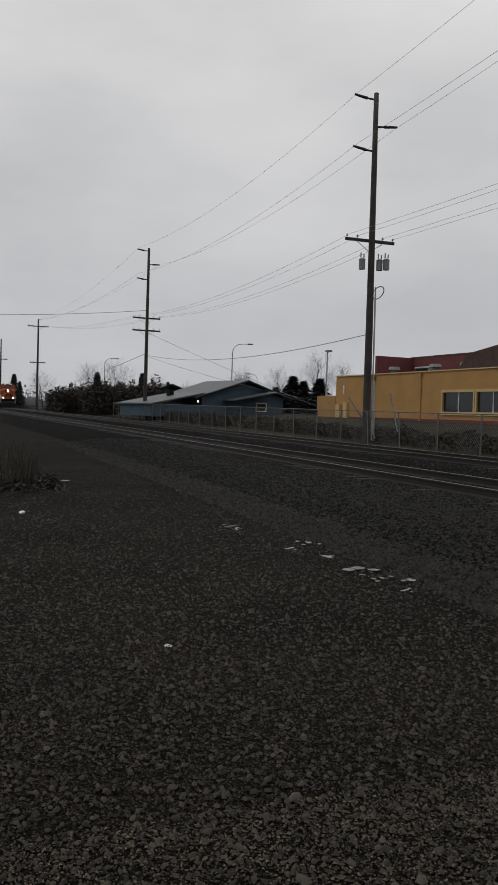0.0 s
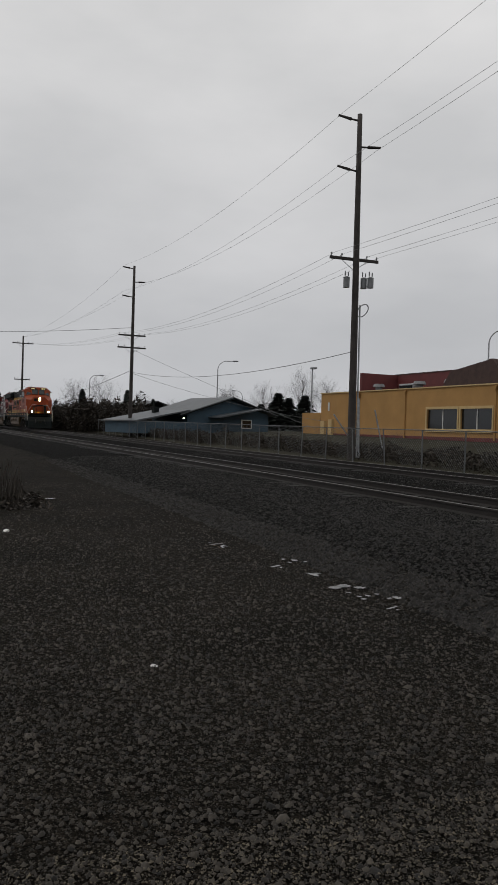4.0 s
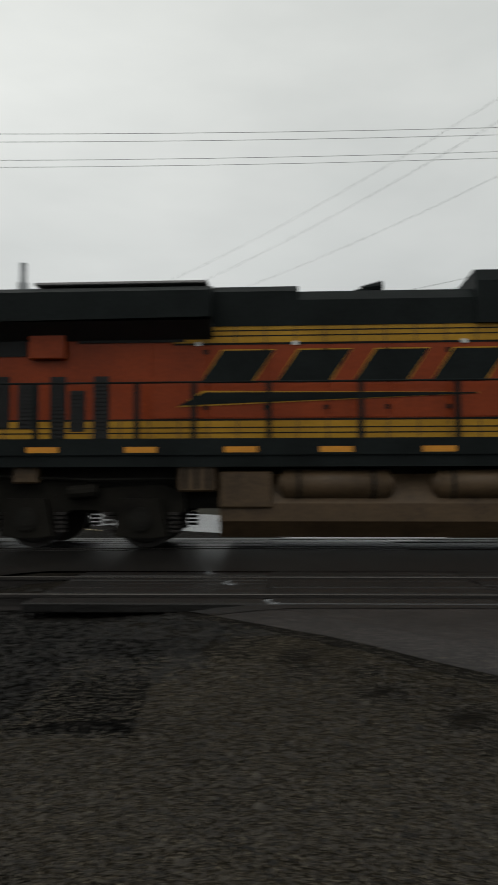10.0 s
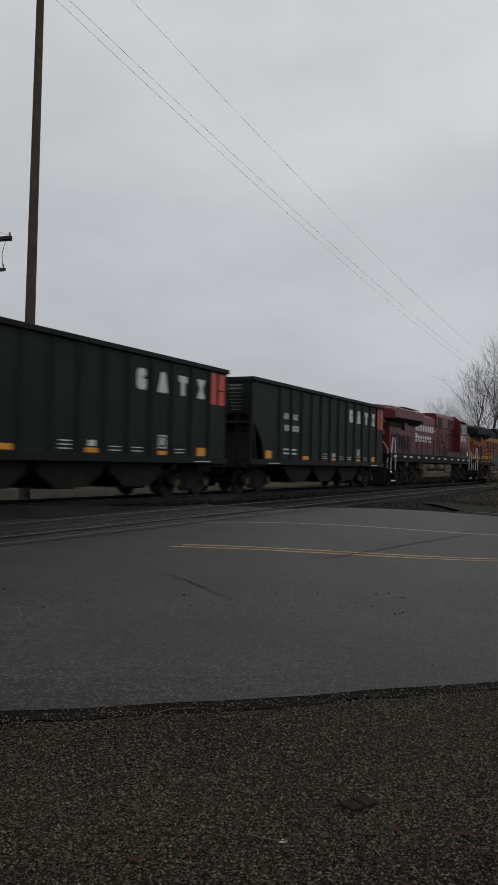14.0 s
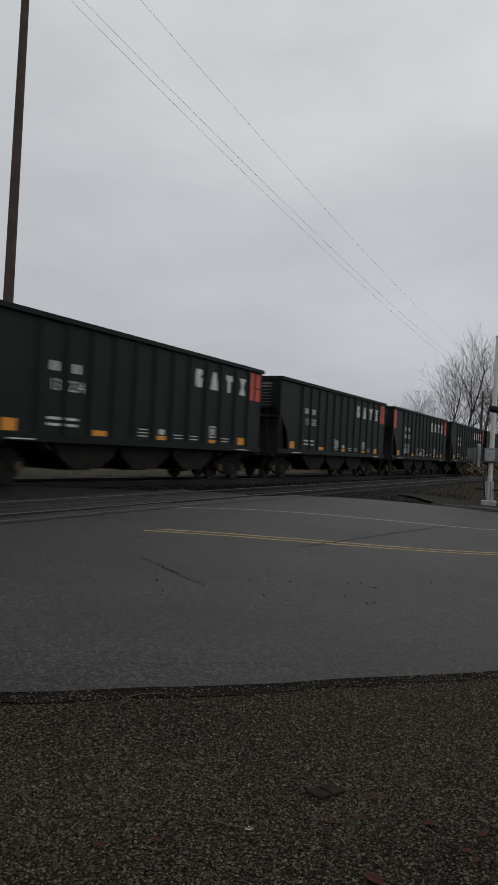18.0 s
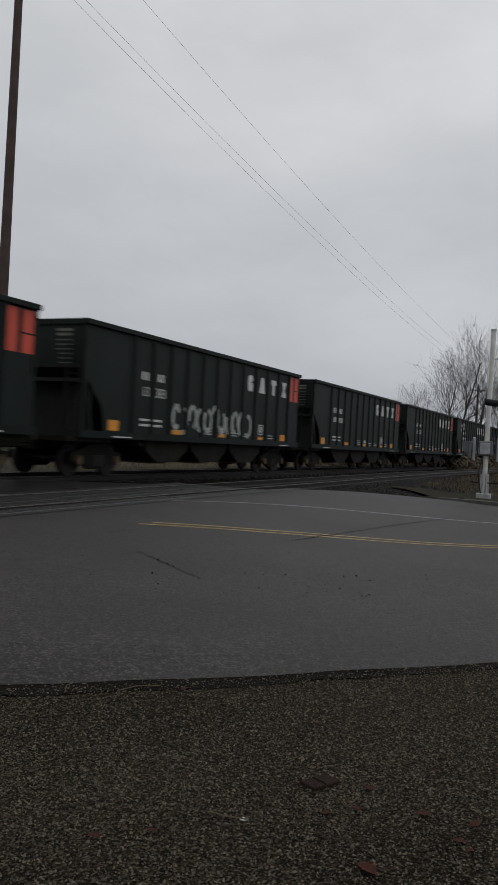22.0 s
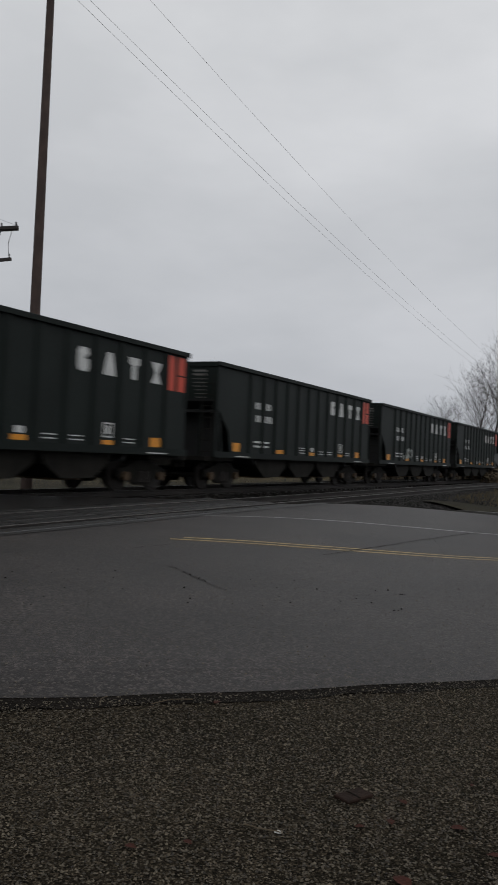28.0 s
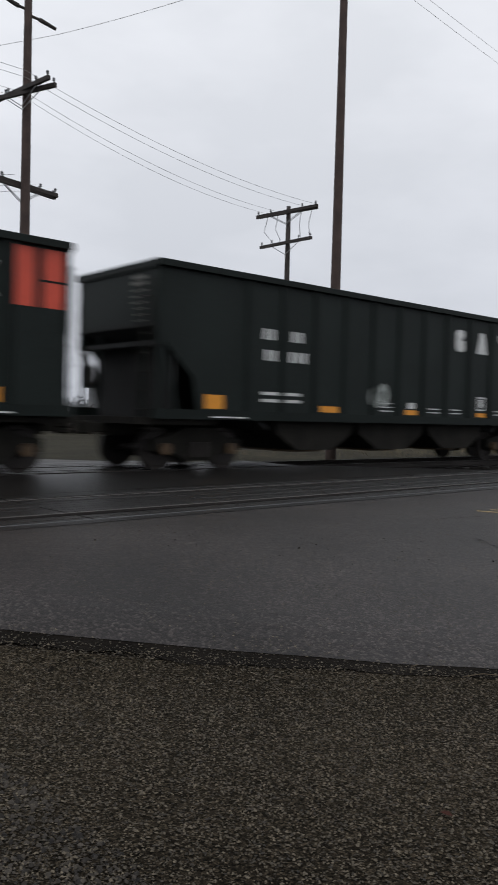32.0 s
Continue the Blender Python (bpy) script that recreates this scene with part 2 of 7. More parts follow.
OCHRE = mat("ochre_stucco", (0.365, 0.202, 0.066), 0.85, vary=0.14, scale=0.6, fine=60, bump=0.35)
CREAM = mat("cream_trim", (0.50, 0.36, 0.17), 0.7, vary=0.12, scale=2, fine=40, bump=0.15)
MAROON = mat("maroon_boards", (0.115, 0.022, 0.022), 0.65, vary=0.2, scale=1, fine=30, bump=0.2)
SHINGLE = mat("brown_shingles", (0.060, 0.034, 0.028), 0.85, vary=0.3, scale=2, fine=25, bump=0.6)
AWNING = mat("red_awning", (0.42, 0.045, 0.04), 0.45, vary=0.12, scale=2, fine=30, bump=0.1)
SIGN_YELLOW = mat("lit_yellow_sign", (0.80, 0.52, 0.02), 0.4, vary=0.05, bump=0, emit=0.45)
SIGN_RED = mat("sign_red", (0.45, 0.03, 0.02), 0.4, vary=0.1, bump=0)
TRUCK_GRIME = mat("dusty_truck_steel", (0.0098, 0.0086, 0.0066), 0.8, spec=0.12, vary=0.5, scale=2.2, fine=20, bump=0.3)
# Light grey plates, with the sheen of their wet tops mixed into the colour.
ROOF_PALE = mat("pale_wet_sheen_plate", (0.26, 0.25, 0.25), 0.4, vary=0.25, scale=1.5, fine=18, bump=0.1)
GLASS = glass("window_glass", (0.012, 0.014, 0.016), 0.12)
CAB_GLASS = glass("cab_glass", (0.012, 0.014, 0.014), 0.25)
BLUE = mat("blue_siding", (0.032, 0.066, 0.095), 0.7, vary=0.2, scale=1, fine=20, bump=0.3)
ROOF_GREY = mat("grey_metal_roof", (0.068, 0.076, 0.084), 0.5, vary=0.2, scale=0.7, fine=20, bump=0.2)
WHITE = mat("white_paint", (0.62, 0.62, 0.60), 0.5, vary=0.15, scale=3, fine=40, bump=0.1)
YELLOW_DIRTY = mat("grimy_orange_panel", (0.15, 0.055, 0.014), 0.6, spec=0.2, vary=0.4, scale=1.5, fine=20, bump=0.08)
ORANGE = mat("orange_loco_paint", (0.222, 0.0335, 0.0048), 0.5, spec=0.18, vary=0.25, scale=0.9, fine=18, bump=0.08, coat=0.1)
YELLOW = mat("yellow_loco_paint", (0.39, 0.205, 0.014), 0.5, spec=0.25, vary=0.18, scale=1.2, fine=22, bump=0.06)
BLACK = mat("loco_black", (0.0095, 0.0122, 0.0122), 0.65, spec=0.1, vary=0.35, scale=1.2, fine=20, bump=0.1)
RED_LOCO = mat("dark_red_loco_paint", (0.092, 0.0085, 0.0095), 0.5, spec=0.25, vary=0.25, scale=0.8, fine=16, bump=0.08, coat=0.1)
RED_DIRTY = mat("grimy_red_paint", (0.05, 0.022, 0.018), 0.6, vary=0.3, scale=0.8, fine=16, bump=0.12)
GRIME = mat("underframe_grime", (0.0125, 0.0115, 0.0095), 0.8, spec=0.15, vary=0.5, scale=2, fine=20, bump=0.3)
TANK = mat("brown_grime", (0.070, 0.044, 0.023), 0.55, spec=0.3, vary=0.4, scale=1.6, fine=18, bump=0.15)
WHEEL = mat("wheel_steel", (0.022, 0.018, 0.016), 0.6, 0.4, vary=0.3, scale=4, fine=30)
HANDRAIL_WHITE = mat("white_handrail", (0.50, 0.50, 0.47), 0.5, vary=0.2, scale=4, fine=30, bump=0.05)
LAMP = mat("headlight", (1.0, 0.72, 0.30), 0.2, vary=0.02, bump=0, emit=30.0)
NUMBER_LIT = mat("lit_number", (1.0, 0.78, 0.35), 0.3, vary=0.02, bump=0, emit=1.2)
STEP_LAMP = mat("step_light", (1.0, 0.95, 0.75), 0.3, vary=0.02, bump=0, emit=3.0)
RED_LAMP = mat("red_signal_lamp", (1.0, 0.02, 0.03), 0.3, vary=0.02, bump=0, emit=3.0)
DIM_LAMP = mat("dim_red_lens", (0.10, 0.01, 0.008), 0.3, vary=0.1, bump=0, emit=0.05)
HOPPER = mat("dark_green_hopper_paint", (0.0078, 0.0118, 0.0104), 0.55, spec=0.18, vary=0.32, scale=0.7, fine=14, bump=0.1)
HOPPER_RIB = mat("dark_green_rib_paint", (0.0066, 0.0100, 0.0088), 0.55, spec=0.15, vary=0.3, scale=0.8, fine=14, bump=0.1)
# Near-black for dusty hopper insides, and for painted shade in openings and gaps.
HOPPER_INSIDE = mat("coal_dust_and_shade", (0.007, 0.0072, 0.0075), 0.8, vary=0.4, scale=2, fine=20, bump=0.3)
STRIPE_RED = mat("orange_red_stripe", (0.52, 0.060, 0.028), 0.5, vary=0.15, scale=2, fine=20, bump=0.05)
MARK_WHITE = mat("stencil_white", (0.52, 0.53, 0.52), 0.55, vary=0.2, scale=5, fine=40, bump=0.05)
REFLECTOR = mat("orange_reflector", (0.62, 0.25, 0.015), 0.4, vary=0.15, scale=5, fine=40, bump=0.05)
GRAFFITI = mat("faded_paint_tag", (0.33, 0.36, 0.34), 0.6, vary=0.3, scale=4, fine=30, bump=0.05)
BARK = mat("bare_bark", (0.040, 0.032, 0.028), 0.9, vary=0.4, scale=2, fine=20, bump=0.4)
NEEDLE = mat("dark_needles", (0.020, 0.030, 0.020), 0.85, vary=0.4, scale=2, fine=20, bump=0.2, island=0.4)
BRUSH = mat("dry_brush", (0.027, 0.021, 0.015), 0.9, vary=0.4, scale=1, fine=12, bump=0.2, island=0.5)
HEDGE = mat("dark_hedge_leaf", (0.018, 0.024, 0.016), 0.8, vary=0.4, scale=1, fine=12, bump=0.2, island=0.5)
GRASS = mat("dead_grass", (0.15, 0.12, 0.065), 0.9, vary=0.4, scale=1, fine=12, bump=0.2, island=0.4)
REED = mat("dry_reeds", (0.085, 0.064, 0.038), 0.9, vary=0.4, scale=1, fine=12, bump=0.2, island=0.5)
LEAF = mat("fallen_leaf", (0.048, 0.0165, 0.0115), 0.7, spec=0.08, vary=0.4, scale=20, fine=80, bump=0.3)
PUDDLE = mat("shallow_puddle", (0.07, 0.068, 0.064), 0.2, spec=0.5, vary=0.2, scale=2, fine=20, bump=0.02)
# Pale grey with the distance haze put straight into the colour.
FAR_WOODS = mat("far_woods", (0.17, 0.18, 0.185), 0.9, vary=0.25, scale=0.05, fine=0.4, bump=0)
TRUCK_GREEN = mat("dark_green_car_paint", (0.02, 0.05, 0.04), 0.3, vary=0.1, scale=1, fine=10, bump=0, coat=0.4)
RUBBER = mat("rubber", (0.02, 0.02, 0.02), 0.8, vary=0.2, bump=0.1)
RED_WHITE = mat("gate_red", (0.42, 0.03, 0.03), 0.5, vary=0.15, bump=0.05)


# ---------------------------------------------------------------- mesh helpers
def bx(bm, x0, x1, y0, y1, z0, z1, bev=0.0):
    vs = [bm.verts.new((x, y, z)) for z in (z0, z1) for y in (y0, y1) for x in (x0, x1)]
    fs = [bm.faces.new([vs[i] for i in q]) for q in ((0, 2, 3, 1), (4, 5, 7, 6), (0, 1, 5, 4), (2, 6, 7, 3), (0, 4, 6, 2), (1, 3, 7, 5))]
    if bev:
        bmesh.ops.bevel(bm, geom=list({e for f in fs for e in f.edges}), offset=bev, segments=1, affect="EDGES")
    return bm


def cy(bm, p0, p1, r, seg=8, r2=None, caps=True):
    p0, p1 = Vector(p0), Vector(p1)
    r2 = r if r2 is None else r2
    z = (p1 - p0).normalized()
    u = z.orthogonal().normalized()
    v = z.cross(u)
    a = [bm.verts.new(p0 + (u * math.cos(k * 2 * math.pi / seg) + v * math.sin(k * 2 * math.pi / seg)) * r) for k in range(seg)]
    b = [bm.verts.new(p1 + (u * math.cos(k * 2 * math.pi / seg) + v * math.sin(k * 2 * math.pi / seg)) * r2) for k in range(seg)]
    for k in range(seg):
        bm.faces.new((a[k], a[(k + 1) % seg], b[(k + 1) % seg], b[k]))
    if caps:
        bm.faces.new(a[::-1]), bm.faces.new(b)
    return bm


def prism(bm, pts, a0, a1, axis="y"):
    """A polygon in the plane across the axis, drawn out from a0 to a1."""
    def at(p, a):
        return {"y": (p[0], a, p[1]), "x": (a, p[0], p[1]), "z": (p[0], p[1], a)}[axis]
    a = [bm.verts.new(at(p, a0)) for p in pts]
    b = [bm.verts.new(at(p, a1)) for p in pts]
    n = len(pts)
    for k in range(n):
        bm.faces.new((a[k], a[(k + 1) % n], b[(k + 1) % n], b[k]))
    bm.faces.new(a[::-1]), bm.faces.new(b)
    return bm


def tube(bm, pts, r, seg=6):
    """One bent round bar: a ring at each point, joined end to end."""
    pts = [Vector(p) for p in pts]
    rings, u = [], None
    for k, p in enumerate(pts):
        d = (pts[min(k + 1, len(pts) - 1)] - pts[max(k - 1, 0)])
        d = d.normalized() if d.length > 1e-6 else Vector((0, 0, 1))
        u = d.orthogonal().normalized() if u is None else (u - d * u.dot(d)).normalized()
        v = d.cross(u)
        rings.append([bm.verts.new(p + (u * math.cos(i * 2 * math.pi / seg) + v * math.sin(i * 2 * math.pi / seg)) * r) for i in range(seg)])
    for a, b in zip(rings, rings[1:]):
        for i in range(seg):
            bm.faces.new((a[i], a[(i + 1) % seg], b[(i + 1) % seg], b[i]))
    bm.faces.new(rings[0][::-1]), bm.faces.new(rings[-1])
    return bm


def finish(bm, name, material, smooth=False):
    bmesh.ops.recalc_face_normals(bm, faces=bm.faces)
    me = bpy.data.meshes.new(name)
    bm.to_mesh(me)
    bm.free()
    me.materials.append(material)
    if smooth:
        for p in me.polygons:
            p.use_smooth = True
    return me


def part(name, bm, material, parent, label="", smooth=False):
    ob = new(name, finish(bm, name, material, smooth))
    ob.parent = parent
    if label:
        ob["label"] = label
    return ob


def piece(name, mesh, parent, m):
    ob = new(name, mesh)
    ob.parent, ob.matrix_basis = parent, m
    return ob


def soup(name, verts, faces, material):
    me = bpy.data.meshes.new(name)
    me.from_pydata([tuple(v) for v in verts], [], [tuple(f) for f in faces])
    me.materials.append(material)
    return me


def thing(name, label, category, group="", kind="", at=None):
    ob = new(name)
    ob.empty_display_size = 0.2
    tagged(ob, label, category, group, kind)
    if at is not None:
        ob.matrix_basis = at
    return ob


def letters(name, text, size, depth, material, parent, m, label="", spacing=1.0):
    cu = bpy.data.curves.new(name, "FONT")
    cu.body, cu.size, cu.extrude, cu.align_x, cu.space_character = text, size, depth, "CENTER", spacing
    tmp = bpy.data.objects.new(name, cu)
    scene.collection.objects.link(tmp)
    bpy.context.view_layer.update()
    me = bpy.data.meshes.new_from_object(tmp.evaluated_get(bpy.context.evaluated_depsgraph_get()))
    bpy.data.objects.remove(tmp)
    me.name = name
    me.materials.clear()
    me.materials.append(material)
    ob = new(name, me)
    ob.parent, ob.matrix_basis = parent, m
    if label:
        ob["label"] = label
    return ob


# ---------------------------------------------------------------- plan of the railway and the ground
NEAR_C, FAR_C = 9.07, 14.86          # track centres at x = 0


def ramp(a, b, x):
    u = np.clip((x - a) / (b - a), 0, 1)
    return u * u * (3 - 2 * u)


def bend(x):
    """Sideways shift of both tracks, which curve and rise slightly at the western end."""
    u = np.maximum(-8 - np.asarray(x, float), 0)
    return np.where(u < 37, -0.001 * u * u, np.where(u < 100, -1.369 - 0.074 * (u - 37), -6.031 - 0.017 * (u - 100)))


def rise(x):
    return -0.115 * bend(x)


def far_y(x):
    return float(FAR_C + bend(x) - 0.035 * max(x, 0))


def near_y(x):
    return float(NEAR_C + bend(x) - 0.035 * max(x - 45, 0))


def road_e(x, y):
    return 0.694 * x + 0.72 * y


def zg(x, y):
    """Height of the ground."""
    x, y = np.asarray(x, float), np.asarray(y, float)
    q = y - bend(x)
    lot = -0.42 + 0 * q
    bank = 0.24 * ramp(3.6, 6.5, q) - 0.10 * ramp(10.2, 11.4, q) + 0.10 * ramp(11.8, 13.2, q)
    far = -0.16 * ramp(17.0, 19.0, q) + 0.95 * ramp(20.5, 36, q) * ramp(-14, -34, x) - 0.12 * ramp(20.5, 34, q) * ramp(-34, -14, x)
    wild = lot + bank + far
    road = -0.42 + 0.395 * ramp(0.8, 7.0, q) - 0.05 * ramp(17, 30, q)
    e = road_e(x, y)
    k = ramp(4.3, 5.6, e) * (1 - ramp(20.0, 21.2, e))
    # the track bed is level with the crossing
    return wild * (1 - k) + road * k + rise(x)


# ---------------------------------------------------------------- ground, road and tracks
def axis_steps(lo, hi, fine_lo, fine_hi, step):
    out = list(np.arange(fine_lo, fine_hi + 1e-6, step))
    d, v = step, fine_lo
    while v > lo:
        d *= 1.22
        v = max(lo, v - d)
        out.insert(0, v)
    d, v = step, fine_hi
    while v < hi:
        d *= 1.22
        v = min(hi, v + d)
        out.append(v)
    return np.array(out)


def sheet(name, xs, ys, material, lift=0.0, keep=None, height=None):
    X, Y = np.meshgrid(xs, ys)
    Z = (height or zg)(X, Y) + lift
    nx = len(xs)
    verts = np.stack([X.ravel(), Y.ravel(), Z.ravel()], 1)
    faces = [(j * nx + i, j * nx + i + 1, (j + 1) * nx + i + 1, (j + 1) * nx + i) for j in range(len(ys) - 1) for i in range(nx - 1)
             if keep is None or keep((xs[i] + xs[i + 1]) / 2, (ys[j] + ys[j + 1]) / 2)]
    me = soup(name, verts, faces, material)
    for p in me.polygons:
        p.use_smooth = True
    return new(name, me)


def under(x, y):
    """The soil dips a little under the pavements laid over it."""
    e, a = road_e(x, y), 0.72 * x - 0.694 * y
    road = ramp(5.1, 5.5, e) * (1 - ramp(19.0, 19.4, e)) * ramp(-7.1, -6.5, a) * (1 - ramp(44, 45.5, a))
    apron = ramp(-1.9, -1.3, a) * (1 - ramp(4.3, 4.7, e)) * ramp(-13.8, -13, e)
    return zg(x, y) - 0.07 * road - 0.03 * apron


tagged(sheet("ground", axis_steps(-2500, 2500, -24, 34, 0.5), axis_steps(-2500, 2500, -12, 40, 0.4), GRAVEL, 0.0, None, under),
       "dark wet gravel ground of a lot beside the railway", "ground", kind="structure")
tagged(sheet("verge", axis_steps(-260, 260, -60, 60, 1.0), axis_steps(17.6, 120, 17.6, 40, 0.8), EARTH, 0.012, lambda x, y: road_e(x, y) < 4.0 or road_e(x, y) > 22.5),
       "weedy brown earth verge beyond the tracks", "verge", kind="structure")


tagged(sheet("ballast_bed", axis_steps(-260, 260, -40, 60, 0.8), np.arange(4.4, 18.2, 0.4), BALLAST, 0.0,
             lambda x, y: (road_e(x, y) < 4.2 and (x < -1.2 or y > 7.2)) or road_e(x, y) > 20.8, lambda x, y: zg(x, y + bend(x)) + 0.015 - 0.06 * (y < 4.6)),
       "dark crushed stone ballast bank under the tracks", "ballast", kind="structure")
for p in bpy.data.objects["ballast_bed"].data.vertices:
    p.co.y += float(bend(p.co.x))


def road_point(along, e):
    """From the distance along the road (down towards the camera) and across it."""
    return 0.72 * along + 0.694 * e, -0.694 * along + 0.72 * e


def road_sheet(name, a0, a1, e0, e1, step_a, step_e, material, lift, wobble=0.0, bow=None):
    na, ne = max(2, round((a1 - a0) / step_a) + 1), max(2, round((e1 - e0) / step_e) + 1)
    verts, faces = [], []
    for i in range(na):
        for j in range(ne):
            a, e = a0 + (a1 - a0) * i / (na - 1), e0 + (e1 - e0) * j / (ne - 1)
            if bow and j == 0:
                e += bow(a)
            if wobble and j in (0, ne - 1):
                e += wobble * noise.noise(Vector((a * 1.7, e, 3.1)))
            x, y = road_point(a, e)
            inside = min(abs(y - near_y(x)), abs(y - far_y(x)))
            verts.append((x, y, float(zg(x, y)) + lift - 0.06 * float(1 - ramp(1.0, 1.25, inside))))
    for i in range(na - 1):
        for j in range(ne - 1):
            faces.append((i * ne + j, (i + 1) * ne + j, (i + 1) * ne + j + 1, i * ne + j + 1))
    return new(name, soup(name, verts, faces, material))


tagged(road_sheet("road", -7.2, 46, 5.0, 19.6, 0.5, 0.2, ASPHALT, 0.016, 0.09), "wet grey asphalt road over the railway crossing", "road", kind="structure")
tagged(road_sheet("far_road", -70, -9, 12.4, 26.0, 0.7, 0.6, WET_ASPHALT, 0.014, 0.10), "wet asphalt road beyond the railway", "road", kind="structure")
tagged(road_sheet("apron", -2, 30, -14, 4.86, 0.5, 0.2, CHIPSEAL, 0.006, 0.0), "worn brown chip-seal parking apron beside the road", "apron", kind="structure")
tagged(road_sheet("road_edge", -6.6, 34, 4.86, 5.10, 0.06, 0.06, DIRT, 0.0125, 0.16), "dark wet dirt along the ragged edge of the asphalt", "road edge", kind="structure")
tagged(road_sheet("apron_edge", -4.6, -2.0, 1.6, 4.86, 0.2, 0.2, CHIPSEAL, 0.005, 0.25), "brown chip-seal edge of the apron by the crossing", "apron", kind="structure")
# painted lines
for e, a0 in ((11.0, 2.95), (11.22, 3.2)):
    tagged(road_sheet("yellow_line", a0, 40, e, e + 0.075, 0.4, 0.1, YELLOW_LINE, 0.021, 0.03), "thin worn yellow centre line on the asphalt", "road marking", "double yellow line", "structure")
tagged(road_sheet("white_line", 4.4, 40, 14.75, 14.84, 0.4, 0.1, WHITE_LINE, 0.021, 0.03), "worn white lane line on the asphalt", "road marking", kind="structure")
tagged(road_sheet("stop_line", -26, -14, 11.0, 11.12, 0.7, 0.1, YELLOW_LINE, 0.020), "worn yellow line beyond the tracks", "road marking", kind="structure")


def crack(points, width, label):
    verts, faces = [], []
    rng = random.Random(len(points))
    for k, (x, y) in enumerate(points):
        w = width * rng.uniform(0.4, 1.3)
        for d in (-w, w):
            verts.append((x + d * 0.6, y + d * 0.75, float(zg(x, y)) + 0.0235))
    for k in range(len(points) - 1):
        faces.append((2 * k, 2 * k + 1, 2 * k + 3, 2 * k + 2))
    tagged(new("road_crack", soup("road_crack", verts, faces, DIRT)), label, "crack", "road cracks", "structure")


def jag(p, q, n, amount, seed):
    rng = random.Random(seed)
    return [(p[0] + (q[0] - p[0]) * k / n + rng.uniform(-amount, amount), p[1] + (q[1] - p[1]) * k / n + rng.uniform(-amount, amount)) for k in range(n + 1)]


crack(jag((7.94, 4.77), (7.36, 3.67), 20, 0.03, 1), 0.024, "dark jagged crack in the asphalt")
crack(jag((15.25, 3.48), (10.9, 3.99), 26, 0.012, 2), 0.011, "long thin sealed joint in the asphalt")
crack(jag((9.4, 5.6), (8.4, 5.75), 14, 0.03, 3), 0.008, "thin crack in the asphalt")
crack(jag((18.6, 3.0), (15.25, 3.48), 14, 0.012, 4), 0.011, "thin crack in the asphalt")


# rails: head, web and foot drawn along each track
RAIL_FOOT = [(-0.075, -0.17), (0.075, -0.17), (0.075, -0.155), (0.012, -0.13), (0.012, -0.045), (0.034, -0.035), (0.034, -0.003), (-0.034, -0.003), (-0.034, -0.035), (-0.012, -0.045), (-0.012, -0.13), (-0.075, -0.155)]
STATIONS = np.concatenate([np.arange(-660, -120, 20), np.arange(-120, -60, 4), np.arange(-60, 80, 2), np.arange(80, 461, 10)])


def along(profile, offset, centre, material, name, parent, label=""):
    verts, faces, n = [], [], len(profile)
    for x in STATIONS:
        yc, z = centre(x) + offset, float(rise(x))
        verts += [(x, yc + p[0], z + p[1]) for p in profile]
    for k in range(len(STATIONS) - 1):
        for i in range(n):
            a, b = k * n + i, k * n + (i + 1) % n
            faces.append((a, b, b + n, a + n))
    ob = new(name, soup(name, verts, faces, material))
    ob.parent = parent
    if label:
        ob["label"] = label
    return ob


tie_mesh = finish(bx(bmesh.new(), -0.115, 0.115, -1.3, 1.3, -0.345, -0.165, 0.012), "tie", TIE)
for label, centre in (("nearer railway track of rusty rails on dark ties", near_y), ("farther railway track that carries the train", far_y)):
    track = thing("railway_track", label, "railway track", "double railway track", "structure")
    for off in (-0.75, 0.75):
        rail = along(RAIL_FOOT, off, centre, RAIL_SIDE, "rail", track)
        along([(-0.030, -0.003), (0.030, -0.003), (0.026, 0.001), (-0.026, 0.001)], off, centre, RAIL_HEAD, "rail_head", rail, "polished bright running surface")
    rng = random.Random(4)
    far_v, far_f = [], []
    for k in range(-420, 440):
        x = k * 0.56
        e = road_e(x, centre(x))
        if 5.4 < e < 20.2:
            continue
        m = pose(x, centre(x) + rng.uniform(-0.05, 0.05), float(rise(x)) + rng.uniform(-0.01, 0.01), 0, 0, rng.uniform(-1.5, 1.5))
        if -40 < x < 48:
            piece("tie", tie_mesh, track, m)
        else:
            base = len(far_v)
            far_v += [tuple(m @ Vector(v)) for v in ((-0.115, -1.3, -0.17), (0.115, -1.3, -0.17), (0.115, 1.3, -0.17), (-0.115, 1.3, -0.17))]
            far_f.append((base, base + 1, base + 2, base + 3))
    far_ties = new("distant_ties", soup("distant_ties", far_v, far_f, TIE))
    far_ties.parent = track
    tagged(far_ties, kind="stuff")

# timber planks between and beside the rails of the crossing
plank_mesh = finish(bx(bmesh.new(), -1.195, 1.195, -0.105, 0.105, -0.10, -0.004, 0.012), "plank", PANEL)
crossing = thing("level_crossing", "wet black timber planks that carry the road over both tracks", "level crossing", kind="structure")
rng = random.Random(6)
for centre in (near_y, far_y):
    for k in range(-6, 16):
        x = 1.2 + k * 2.4
        yc = centre(x)
        if 5.2 < road_e(x, yc) < 20.4:
            for off in (-1.26, -1.04, -0.54, -0.32, -0.10, 0.12, 0.34, 0.56, 1.04, 1.26):
                piece("plank", plank_mesh, crossing, pose(x + rng.uniform(-0.01, 0.01), yc + off, rng.uniform(-0.012, 0.004), rng.uniform(-0.8, 0.8), 0, 0))


